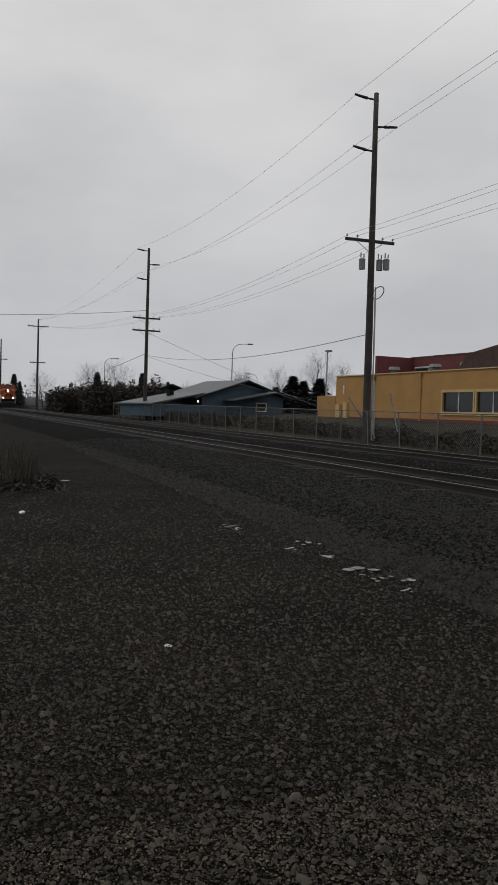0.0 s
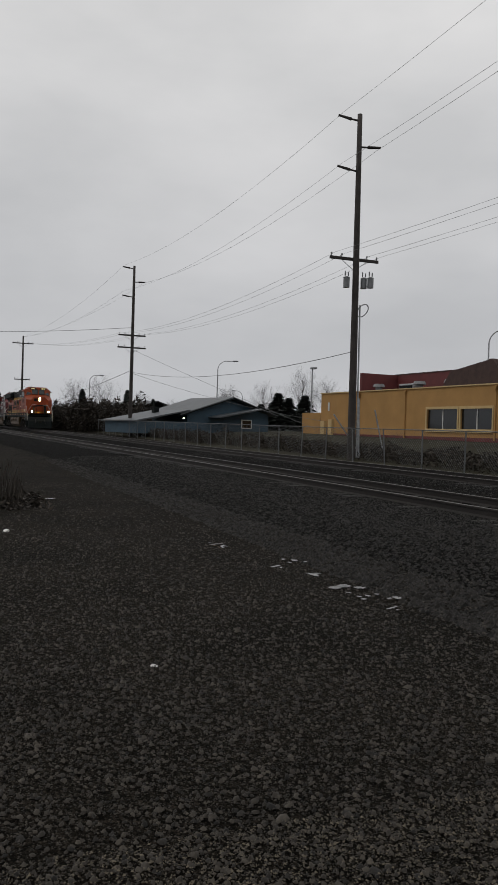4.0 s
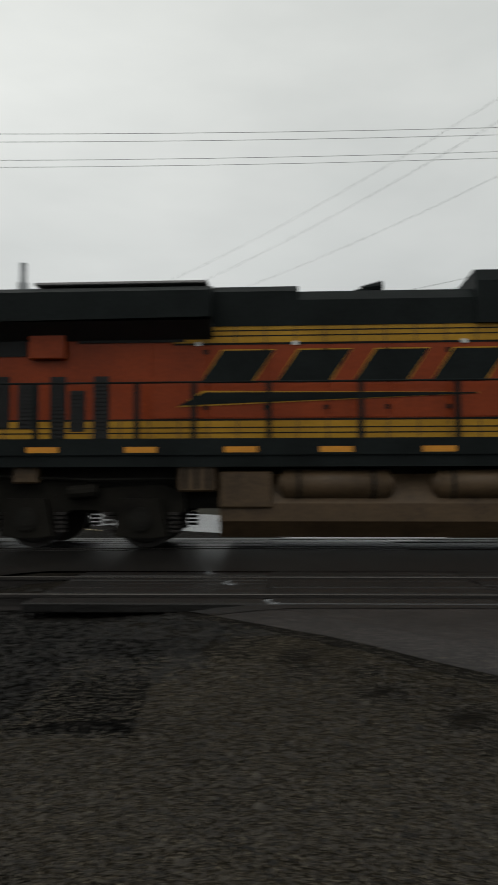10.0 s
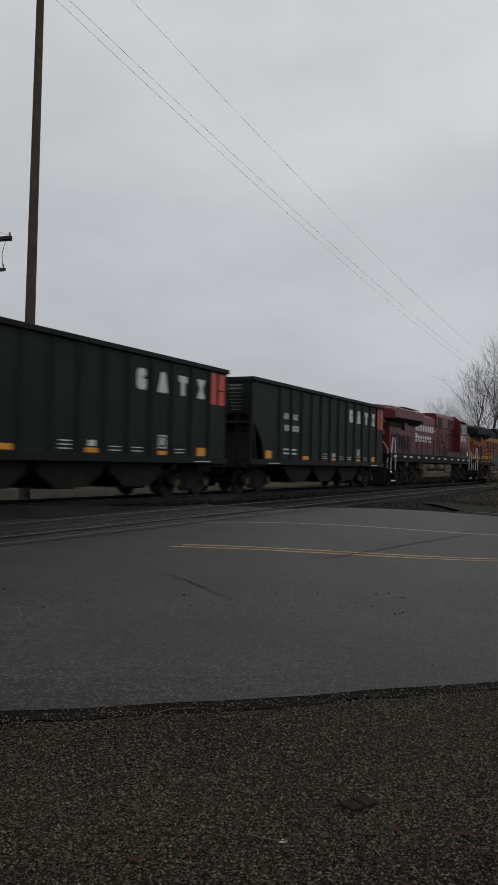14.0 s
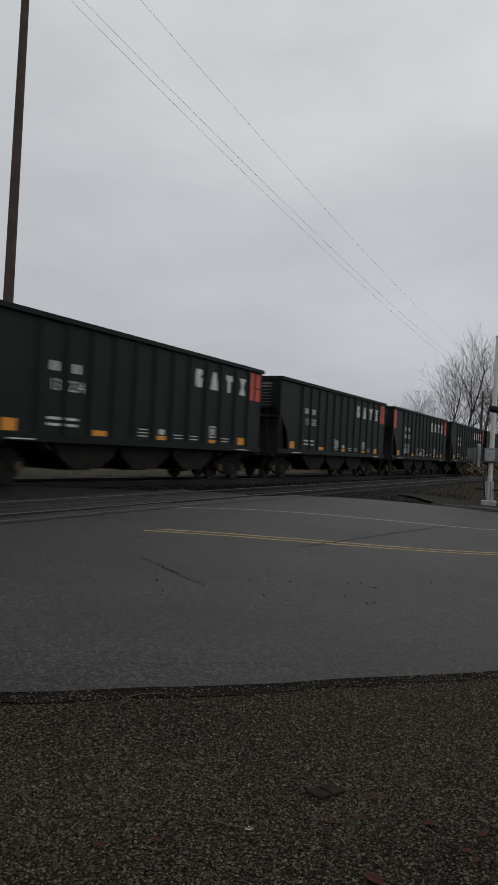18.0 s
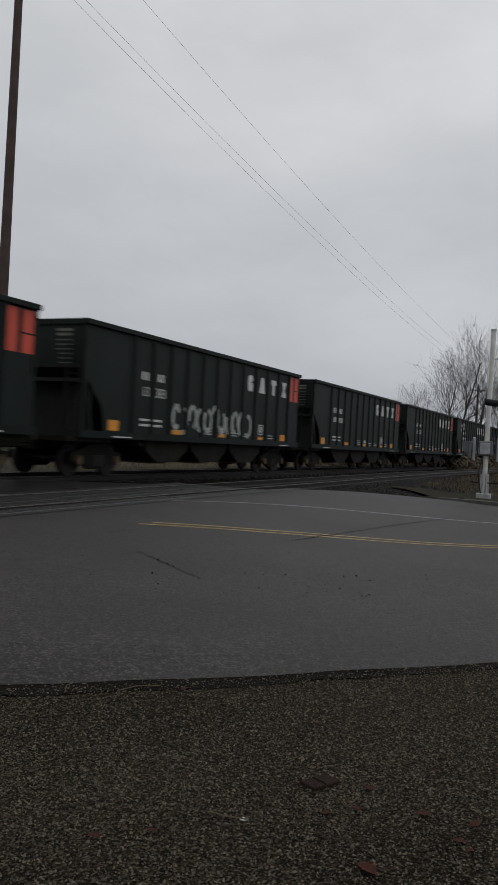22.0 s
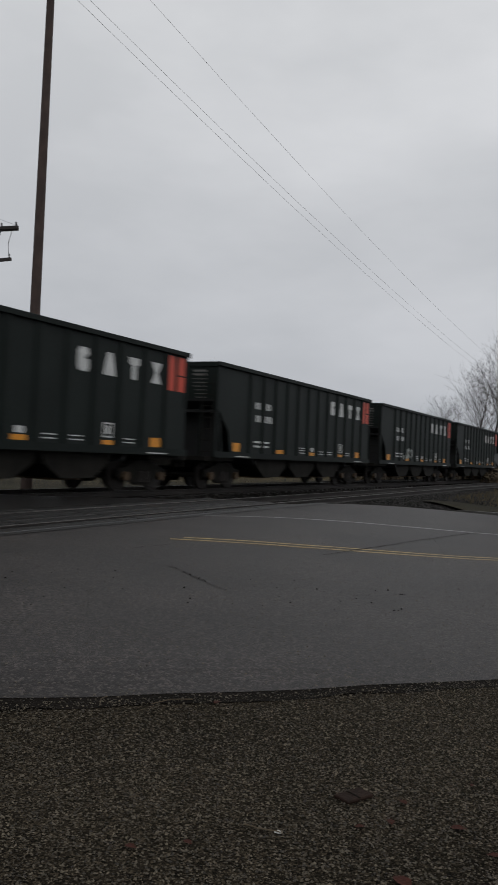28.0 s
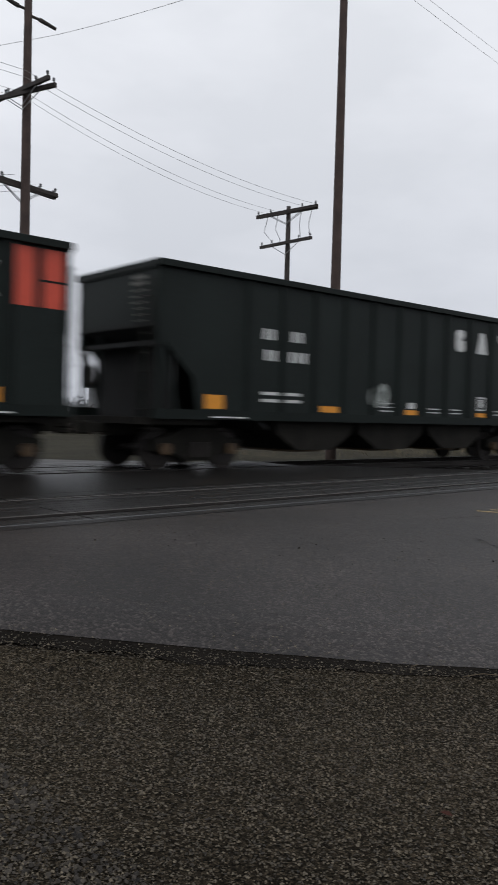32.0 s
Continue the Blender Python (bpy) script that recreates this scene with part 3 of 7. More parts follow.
def strip(name, y0, y1, e0, e1, lift, material):
    """Pavement along the tracks between two skew edges of the road."""
    verts, faces, nx, ny = [], [], 60, 24
    for j in range(ny + 1):
        y = y0 + (y1 - y0) * j / ny
        for i in range(nx + 1):
            e = e0 + (e1 - e0) * i / nx
            x = (e - 0.72 * y) / 0.694
            verts.append((x, y, float(zg(x, y)) + lift))
    for j in range(ny):
        for i in range(nx):
            k = j * (nx + 1) + i
            faces.append((k, k + 1, k + nx + 2, k + nx + 1))
    return new(name, soup(name, verts, faces, material))


for y0, y1 in ((7.45, 7.67), (10.46, 13.46), (16.26, 16.6)):
    tagged(strip("crossing_fill", y0, y1, 5.0, 19.9, 0.022, PANEL), "dark wet patched pavement between the tracks of the crossing", "road", "crossing pavement", "structure")

edge_bar = bx(bmesh.new(), 0.1, 20.5, 7.672, 7.70, -0.06, 0.0)
part("edge_bar", edge_bar, FENCE_STEEL, crossing, "straight steel bar along the edge of the planks")
# steel ramp ends beside the crossing
for x, y in ((-0.02, 7.78), (-0.50, 9.25), (-0.80, 10.2)):
    ramp_end = thing("deflector_ramp", "pale steel deflector ramp at the end of the crossing panels", "deflector", "crossing deflectors", at=pose(x, y, -0.16, 0, 0, 22))
    part("plate", prism(bmesh.new(), [(-0.42, 0), (0.06, 0.0), (0.06, 0.16), (0.02, 0.16)], -0.09, 0.09), FENCE_STEEL, ramp_end)
    part("flange", prism(bmesh.new(), [(-0.42, 0.0), (0.08, 0.14), (0.08, 0.17), (-0.42, 0.03)], -0.115, -0.09), GALV, ramp_end)
    part("flange", prism(bmesh.new(), [(-0.42, 0.0), (0.08, 0.14), (0.08, 0.17), (-0.42, 0.03)], 0.09, 0.115), GALV, ramp_end)


# ---------------------------------------------------------------- the train
def wheelset(parent, x, r=0.53, seg=18):
    ws = part("wheelset", cy(bmesh.new(), (0, -0.9, 0), (0, 0.9, 0), 0.09, 8), WHEEL, parent)
    ws.location = (x, 0, r)
    for s in (-1, 1):
        bm = cy(bmesh.new(), (0, s * 0.70, 0), (0, s * 0.83, 0), r, seg)
        cy(bm, (0, s * 0.83, 0), (0, s * 0.85, 0), r * 0.86, seg, r * 0.80)
        cy(bm, (0, s * 0.85, 0), (0, s * 0.90, 0), 0.16, 10)
        for k in range(4):
            a = k * math.pi / 2 + 0.4
            cy(bm, (0.32 * math.cos(a), s * 0.85, 0.32 * math.sin(a)), (0.32 * math.cos(a), s * 0.862, 0.32 * math.sin(a)), 0.05, 6)
        part("wheel", bm, WHEEL, ws)
    return ws


def coupler(parent, x, d):
    bm = bx(bmesh.new(), min(x, x + d * 0.5), max(x, x + d * 0.5), -0.09, 0.09, 0.78, 0.98, 0.02)
    bx(bm, min(x + d * 0.42, x + d * 0.72), max(x + d * 0.42, x + d * 0.72), -0.16, 0.12, 0.74, 1.02, 0.03)
    return part("coupler", bm, GRIME, parent, "rusty knuckle coupler")


def loco_truck(loco, xc):
    """Three-axle truck with deep cast side frames, pedestals, bearing caps, springs and brake gear."""
    t = part("truck", bx(bmesh.new(), -2.5, 2.5, -0.75, 0.75, 0.62, 0.98, 0.05), GRIME, loco)
    t.location.x = xc
    axles = (-2.0, 0.0, 2.0)
    for s in (-1, 1):
        bm = prism(bmesh.new(), [(-2.75, 0.66), (-2.75, 0.98), (-2.35, 1.12), (-1.3, 1.06), (-0.9, 1.22), (0.9, 1.22), (1.3, 1.06), (2.35, 1.12), (2.75, 0.98), (2.75, 0.66), (2.4, 0.50), (1.5, 0.50), (1.2, 0.68), (0.75, 0.68), (0.5, 0.50), (-0.5, 0.50), (-0.75, 0.68), (-1.2, 0.68), (-1.5, 0.50), (-2.4, 0.50)], s * 1.00, s * 1.18)
        part("side_frame", bm, TRUCK_GRIME, t)
        for x in axles:
            bm = prism(bmesh.new(), [(x - 0.46, 0.24), (x - 0.34, 0.88), (x + 0.34, 0.88), (x + 0.46, 0.24), (x + 0.16, 0.20), (x - 0.16, 0.20)], s * 1.17, s * 1.30)
            part("pedestal", bm, TRUCK_GRIME, t)
            bm = cy(bmesh.new(), (x, s * 1.28, 0.53), (x, s * 1.36, 0.53), 0.20, 16)
            cy(bm, (x, s * 1.36, 0.53), (x, s * 1.39, 0.53), 0.13, 12)
            part("bearing_cap", bm, GRIME, t)
            for d in (-0.58, 0.58):
                bm = bmesh.new()
                for k in range(5):
                    cy(bm, (x + d, s * 1.18, 0.30 + 0.075 * k), (x + d, s * 1.18, 0.345 + 0.075 * k), 0.11, 8)
                part("spring", bm, WHEEL, t)
        for x0 in (-1.25, 0.75):
            bm = cy(bmesh.new(), (x0, s * 1.26, 0.98), (x0 + 0.5, s * 1.26, 1.02), 0.12, 10)
            part("brake_cylinder", bm, TRUCK_GRIME, t)
        bm = tube(bmesh.new(), [(-2.6, s * 1.24, 1.16), (-1.7, s * 1.26, 1.24), (-0.4, s * 1.26, 1.26), (1.2, s * 1.26, 1.20), (2.6, s * 1.24, 1.22)], 0.03, 5)
        part("brake_pipe", bm, GRIME, t)
        part("sand_box", bx(bmesh.new(), -0.22, 0.22, s * 1.1, s * 1.4, 1.14, 1.44, 0.03), TANK, t)
    for x in axles:
        wheelset(t, x)
    return t


def locomotive(name, label, hood, lower, roof, side_trim, loco_number, front):
    """Six-axle wide-cab diesel; its nose looks to +x. front: the leading engine, with lit lamps and the striped paint."""
    lo = thing(name, label, "locomotive")
    X = lambda back: 10.6 - back
    # frame and walkway
    bm = prism(bmesh.new(), [(X(21.4), 1.66), (X(21.4), 1.80), (X(0.55), 1.80), (X(0.55), 1.60), (X(1.2), 1.42), (X(20.8), 1.42)], -1.50, 1.50)
    part("underframe", bm, BLACK, lo)
    for s in (-1, 1):
        part("side_sill", bx(bmesh.new(), X(21.3), X(0.6), s * 1.50, s * 1.535, 1.62, 1.90), side_trim, lo)
    # Deep box added to keep bright ground from showing under the frame.
    part("centre_sill", bx(bmesh.new(), X(20.9), X(0.9), -0.95, 0.95, 0.70, 1.45), GRIME, lo)
    part("walkway", bx(bmesh.new(), X(21.35), X(1.2), -1.53, 1.53, 1.805, 1.835), BLACK, lo)
    # long hood
    hw = 1.05
    part("long_hood", bx(bmesh.new(), X(20.05), X(4.25), -hw, hw, 1.84, 3.92, 0.03), hood, lo)
    bm = prism(bmesh.new(), [(-hw - 0.03, 3.89), (-hw - 0.03, 4.34), (-0.85, 4.54), (0.85, 4.54), (hw + 0.03, 4.34), (hw + 0.03, 3.89)], X(12.9), X(9.85), "x")
    bm = prism(bm, [(-hw - 0.03, 3.89), (-hw - 0.03, 4.50), (-0.85, 4.64), (0.85, 4.64), (hw + 0.03, 4.50), (hw + 0.03, 3.89)], X(14.4), X(12.9), "x")
    part("hood_roof", bm, roof, lo)
    bm = prism(bmesh.new(), [(-1.14, 3.89), (-1.14, 4.62), (-1.0, 4.84), (1.0, 4.84), (1.14, 4.62), (1.14, 3.89)], X(9.85), X(4.3), "x")
    part("control_cab_roof", bm, roof, lo)
    for s in (-1, 1):
        for b0, b1, z0, z1 in ((5.99, 6.61, 3.96, 4.6), (5.2, 5.8, 4.3, 4.56), (8.4, 9.44, 3.93, 4.56)):
            part("air_intake", bx(bmesh.new(), X(b1), X(b0), s * 1.142, s * 1.152, z0, z1), HOPPER_INSIDE, lo)
    # radiator wings
    bm = bmesh.new()
    rings = []
    for b, low, shoulder, ridge in ((14.4, 3.98, 4.58, 4.66), (20.15, 3.92, 4.58, 4.70), (20.55, 3.86, 4.40, 4.46)):
        rings.append([bm.verts.new((X(b), y, z)) for y, z in ((-1.52, low), (-1.52, shoulder - 0.14), (-1.2, shoulder), (0, ridge), (1.2, shoulder), (1.52, shoulder - 0.14), (1.52, low), (0, low))])
    for p, q in zip(rings, rings[1:]):
        for i in range(8):
            bm.faces.new((p[i], p[(i + 1) % 8], q[(i + 1) % 8], q[i]))
    bm.faces.new(rings[0][::-1]), bm.faces.new(rings[-1])
    part("radiator_roof", bm, roof, lo, "wide radiator roof overhanging the hood")
    bm = prism(bmesh.new(), [(-1.5, 3.93), (-1.06, 3.66), (-1.06, 3.93)], X(20.0), X(14.4), "x")
    part("radiator_brace", bm, HOPPER_INSIDE, lo)
    part("radiator_brace", prism(bmesh.new(), [(1.5, 3.93), (1.06, 3.93), (1.06, 3.66)], X(20.0), X(14.4), "x"), HOPPER_INSIDE, lo)
    for s in (-1, 1):
        for b0, b1 in ((14.9, 16.8), (17.72, 18.62), (18.74, 19.98)):
            part("radiator_screen", bx(bmesh.new(), X(b1), X(b0), s * 1.055, s * 1.075, 3.40 if b0 > 17 else 3.62, 3.90), HOPPER_INSIDE, lo)
        part("roof_plate", bx(bmesh.new(), X(17.6), X(14.5), s * 0.5, s * 1.1, 4.67, 4.72, 0.01), ROOF_PALE, lo, "pale walkway plate on the radiator roof")
        part("equipment_box", bx(bmesh.new(), X(17.65), X(17.0), s * 1.055, s * 1.20, 3.33, 3.90, 0.02), hood, lo)
    bm = cy(bmesh.new(), (X(13.5), 0, 4.6), (X(13.5), 0, 4.72), 0.5, 16)
    part("exhaust_stack", bm, BLACK, lo)
    bm = bmesh.new()
    for k in range(3):
        cy(bm, (X(11.75 + 0.1 * k), -0.28 + 0.28 * k, 4.72), (X(11.35 + 0.1 * k), -0.28 + 0.28 * k, 4.75), 0.035, 8, 0.11)
    bx(bm, X(11.85), X(11.6), -0.35, 0.35, 4.52, 4.68)
    part("air_horn", bm, BLACK, lo)
    # hood doors with tall dark louvres
    for s in (-1, 1):
        for b0, z0, z1 in ((19.44, 1.95, 3.1), (19.02, 2.15, 2.98), (18.6, 1.95, 3.1), (18.04, 2.12, 3.04), (17.6, 2.1, 2.9), (17.02, 1.92, 3.03), (16.67, 2.05, 2.78), (16.24, 1.92, 3.03)):
            bm = bx(bmesh.new(), X(b0 + 0.27), X(b0), s * 1.052, s * 1.074, z0, z1)
            for k in range(int((z1 - z0) / 0.07)):
                bx(bm, X(b0 + 0.25), X(b0 + 0.02), s * 1.074, s * 1.084, z0 + 0.02 + 0.07 * k, z0 + 0.055 + 0.07 * k)
            part("louvre", bm, HOPPER_INSIDE, lo)
        for b0 in (4.42, 5.66, 6.9, 8.2, 9.25, 10.3, 11.35, 12.4, 13.45, 14.5):
            part("hood_door", bx(bmesh.new(), X(b0 + 0.99), X(b0), s * 1.051, s * 1.061, 2.28, 3.60, 0.012), hood, lo)
            part("hinge", bx(bmesh.new(), X(b0 + 0.06), X(b0 - 0.02), s * 1.061, s * 1.078, 2.42, 2.50), BLACK, lo)
            part("hinge", bx(bmesh.new(), X(b0 + 0.06), X(b0 - 0.02), s * 1.061, s * 1.078, 3.40, 3.48), BLACK, lo)
        for b0 in (5.2, 6.32):
            bm = bmesh.new()
            for k in range(5):
                bx(bm, X(b0 + 0.52), X(b0), s * 1.06, s * 1.085, 2.13 + 0.07 * k, 2.165 + 0.07 * k)
            part("louvre", bm, HOPPER_INSIDE, lo)
        part("marker_lamp", cy(bmesh.new(), (X(7.66), s * 1.06, 2.72), (X(7.66), s * 1.09, 2.72), 0.045, 10), STEP_LAMP if s < 0 and front else GALV, lo, "small lit marker lamp" if s < 0 and front else "")
        for b0 in (5.2, 7.0, 10.0, 12.9, 14.6):
            part("latch", bx(bmesh.new(), X(b0 + 0.10), X(b0), s * 1.062, s * 1.085, 3.55, 3.62), WHITE if s < 0 and b0 > 9 else BLACK, lo)
    # cab with a wide nose
    def hull(name, ring_pts, faces, label=""):
        bm = bmesh.new()
        vs = [bm.verts.new((X(b), y, z)) for b, y, z in ring_pts]
        for f in faces:
            bm.faces.new([vs[i] for i in f])
        return part(name, bm, hood, lo, label)

    # rear wall, sides, roof with sloping shoulders and a vee-shaped front with raked windscreens
    half = [(4.3, 1.5, 1.84), (4.3, 1.5, 4.58), (4.3, 1.06, 4.90), (2.0, 1.06, 4.95), (2.08, 1.5, 4.62), (1.88, 1.5, 3.86), (1.88, 1.5, 1.84), (1.66, 0.9, 4.90), (1.32, 0.75, 4.02), (1.32, 0.75, 1.84)]
    pts = [(b, -y, z) for b, y, z in half] + half
    m = len(half)
    fs = [(0, 6, 5, 4, 1), (1, 4, 3, 2), (4, 5, 8, 7), (3, 4, 7), (5, 6, 9, 8)]
    hull("cab", pts, fs + [tuple(i + m for i in f) for f in fs] + [(0, 1, 2, 2 + m, 1 + m, m), (2, 3, 3 + m, 2 + m), (3, 7, 7 + m, 3 + m), (7, 8, 8 + m, 7 + m), (8, 9, 9 + m, 8 + m), (0, m, m + 6, m + 9, 9, 6)])
    half = [(1.86, 1.497, 1.84), (1.86, 1.497, 3.86), (0.80, 1.497, 3.50), (0.72, 1.497, 1.84), (0.34, 1.0, 1.84), (0.36, 1.0, 3.42), (0.48, 0.6, 3.80), (1.30, 0.72, 4.02)]
    pts = [(b, -y, z) for b, y, z in half] + half
    m = len(half)
    fs = [(0, 1, 2, 3), (3, 2, 5, 4), (1, 7, 6, 5, 2)]
    hull("nose", pts, fs + [tuple(i + m for i in f) for f in fs] + [(7, 6, 6 + m, 7 + m), (6, 5, 4, 4 + m, 5 + m, 6 + m), (0, 3, 4, 4 + m, 3 + m, m)], "blunt nose with chamfered corners")
    for s in (-1, 1):
        bm = bx(bmesh.new(), X(4.28), X(0.76), s * 1.500, s * 1.512, 1.86, 2.36)
        part("cab_lower_panel", bm, lower, lo)
        for b0 in (2.16, 3.33):
            part("louvre_back", bx(bmesh.new(), X(b0 + 0.77), X(b0), s * 1.5125, s * 1.516, 1.93, 2.64), HOPPER_INSIDE, lo)
            bm = bmesh.new()
            for k in range(10):
                bx(bm, X(b0 + 0.77), X(b0), s * 1.516, s * 1.532, 1.94 + 0.07 * k, 1.98 + 0.07 * k)
            part("louvre", bm, lower, lo)
        for b0, b1, z0, z1 in ((3.70, 4.12, 3.80, 4.46), (2.70, 3.64, 3.74, 4.44), (2.22, 2.62, 3.74, 4.44)):
            part("window_surround", bx(bmesh.new(), X(b1), X(b0), s * 1.501, s * 1.510, z0, z1), BLACK, lo)
        for b0, b1 in ((3.74, 4.08), (3.22, 3.58), (2.76, 3.12), (2.26, 2.58)):
            part("side_window", bx(bmesh.new(), X(b1), X(b0), s * 1.510, s * 1.520, 3.82, 4.40), CAB_GLASS, lo)
        bm = bx(bmesh.new(), X(3.20), X(3.14), s * 1.510, s * 1.530, 3.78, 4.42)
        bx(bm, X(3.66), X(2.68), s * 1.510, s * 1.535, 3.71, 3.76)
        for b0 in (2.66, 3.62):
            bx(bm, X(b0 + 0.04), X(b0), s * 1.510, s * 1.530, 3.76, 4.44)
        part("window_frame", bm, GALV if front else WHITE, lo, "bright aluminium sliding window frame")
        part("mirror", bx(bmesh.new(), X(4.26), X(4.20), s * 1.55, s * 1.72, 3.78, 4.02, 0.01), GALV, lo)
        part("sun_visor", prism(bmesh.new(), [(s * 1.50, 4.58), (s * 1.50, 4.62), (s * 1.74, 4.47), (s * 1.73, 4.44)], X(3.75), X(2.3), "x"), hood, lo)
        a, b, c, d = Vector((X(2.06), s * 1.46, 4.56)), Vector((X(1.70), s * 0.10, 4.72)), Vector((X(1.36), s * 0.10, 4.10)), Vector((X(1.885), s * 1.46, 3.92))
        b.x, c.x = X(1.662), X(1.338)
        b.y, c.y = s * 0.86, s * 0.76
        out = (b - a).cross(d - a).normalized()
        out = out if out.x > 0 else -out
        for name, lift, m, inset in (("windscreen_surround", 0.006, BLACK, 0.06), ("windscreen", 0.014, CAB_GLASS, 0.14)):
            mid = (a + b + c + d) / 4
            bm = bmesh.new()
            bm.faces.new([bm.verts.new(q + (mid - q) * inset + out * lift) for q in (a, b, c, d)])
            part(name, bm, m, lo)
        for name, back, m, grow in (("windscreen_surround", 0.006, BLACK, 0.0), ("windscreen", 0.016, CAB_GLASS, 0.07)):
            q = [(X(1.588 - 0.39 * grow) + back, 4.72 - grow), (X(1.342 + 0.39 * grow) + back, 4.08 + grow), (X(1.342 + 0.39 * grow) + back - 0.02, 4.08 + grow), (X(1.588 - 0.39 * grow) + back - 0.02, 4.72 - grow)]
            part(name, prism(bmesh.new(), q, s * (0.05 + grow * 0.5), s * (0.74 - grow * 0.5)), m, lo)
        part("number_board", bx(bmesh.new(), X(1.95), X(1.56), s * 0.60 - 0.34, s * 0.60 + 0.34, 4.68, 4.93, 0.02), BLACK, lo)
        if front:
            letters("lit_number", loco_number, 0.22, 0.004, NUMBER_LIT, lo, pose(X(1.553), s * 0.60, 4.73, 90, 0, 90), "glowing number board digits")
        part("side_stripe", bx(bmesh.new(), X(4.25), X(1.93), s * 1.500, s * 1.506, 2.735, 2.76), BLACK, lo)
        part("rectangular_label", bx(bmesh.new(), X(1.90), X(1.57), s * 1.512, s * 1.519, 2.05, 2.32), WHITE, lo)
        letters("cab_number", loco_number, 0.72 if front else 0.66, 0.004, BLACK if front else WHITE, lo, pose(X(2.89 if front else 3.22), s * 1.506, 3.03 if front else 3.06, 90, 0, 0 if s < 0 else 180), "cab side number", 1.0 if front else 1.22)
    part("nose_stripe", prism(bmesh.new(), [(X(0.33), 1.93), (X(0.33), 2.08), (X(0.36), 2.08), (X(0.36), 1.93)], -0.98, 0.98), YELLOW if front else lower, lo)
    part("roof_hatch", prism(bmesh.new(), [(X(4.25), 4.905), (X(4.2), 4.96), (X(2.15), 5.0), (X(2.05), 4.955)], -1.03, 1.03), hood if front else ROOF_PALE, lo)
    for s in (-1, 1):
        q = [(s * 1.49, 4.605), (s * 1.06, 4.915), (s * 1.06, 4.93), (s * 1.49, 4.62)]
        part("roof_shoulder", prism(bmesh.new(), q, X(4.25), X(2.15), "x"), hood if front else ROOF_PALE, lo)
    for a, b in ((1.6, -0.9), (1.9, 0.3), (2.6, 0.7), (3.2, -0.5), (3.8, 0.6)):
        part("aerial", cy(bmesh.new(), (X(a + 0.3), b, 4.86), (X(a + 0.3), b, 5.1), 0.02, 5), BLACK, lo)
    bm = bmesh.new()
    bx(bm, X(3.4), X(2.6), -0.3, 0.3, 4.86, 4.96)
    part("aerial_dome", bm, BLACK, lo)
    # lamps and nose furniture
    bm = bx(bmesh.new(), X(0.45), X(0.27), -0.18, 0.18, 3.26, 3.74, 0.03)
    bx(bm, X(0.42), X(0.31), -0.62, -0.26, 3.30, 3.62, 0.02)
    part("headlight_housing", bm, BLACK, lo)
    for z in (3.39, 3.61):
        part("headlight", cy(bmesh.new(), (X(0.28), 0, z), (X(0.245), 0, z), 0.095, 16), LAMP if front else GALV, lo, "glowing headlight" if front else "")
    for s in (-1, 1):
        part("ditch_light", cy(bmesh.new(), (X(-0.30), s * 0.95, 2.06), (X(-0.40), s * 0.95, 2.06), 0.10, 14), LAMP if front else GALV, lo, "glowing ditch light" if front else "")
        part("ditch_light_bracket", bx(bmesh.new(), X(0.3), X(-0.30), s * 0.95 - 0.12, s * 0.95 + 0.12, 1.86, 2.2, 0.02), BLACK, lo)
    part("nose_emblem", prism(bmesh.new(), [(-0.92, 2.62), (-0.2, 2.86), (0.92, 2.86), (0.92, 2.78), (0.1, 2.70)], X(0.352), X(0.333), "x"), BLACK if front else WHITE, lo)
    # front and rear steps, pilot and plough
    for end, d in ((0.0, 1), (21.4, -1)):
        reach = 0.38 if front and d > 0 else 0.14
        bm = prism(bmesh.new(), [(X(end) + d * 0.05, 0.10), (X(end) + d * reach, 0.14), (X(end) + d * reach * 0.7, 0.95), (X(end) + d * 0.04, 1.45), (X(end) - d * 0.25, 1.45)], -1.3, 1.3)
        part("plough" if d > 0 else "pilot", bm, BLACK, lo)
        coupler(lo, X(end) + d * 0.30, d)
        for y in (-0.5, 0.5):
            part("brake_hose", tube(bmesh.new(), [(X(end) + d * 0.3, y, 1.15), (X(end) + d * 0.55, y * 1.2, 0.65), (X(end) + d * 0.75, y, 0.95)], 0.03, 6), RUBBER, lo)
        for s in (-1, 1):
            bm = bmesh.new()
            bx(bm, X(end) - d * 1.05, X(end) - d * 1.0, s * 1.05, s * 1.5, 0.3, 1.8)
            bx(bm, X(end) - d * 0.25, X(end) - d * 0.2, s * 1.05, s * 1.5, 0.3, 1.8)
            part("stepwell", bm, BLACK, lo)
            for k in range(4):
                x0, x1 = sorted((X(end) - d * 1.0, X(end) - d * 0.25))
                part("step", bx(bmesh.new(), x0, x1, s * 1.0, s * 1.52, 0.36 + 0.36 * k, 0.40 + 0.36 * k), BLACK, lo)
            part("step_edge", bx(bmesh.new(), *sorted((X(end) - d * 1.0, X(end) - d * 0.25)), s * 1.525, s * 1.535, 0.30, 0.36), WHITE, lo)
            if s < 0:
                part("step_lamp", cy(bmesh.new(), (X(end) - d * 0.6, -1.36, 0.84), (X(end) - d * 0.6, -1.40, 0.84), 0.036, 10), STEP_LAMP, lo, "small lit step lamp")
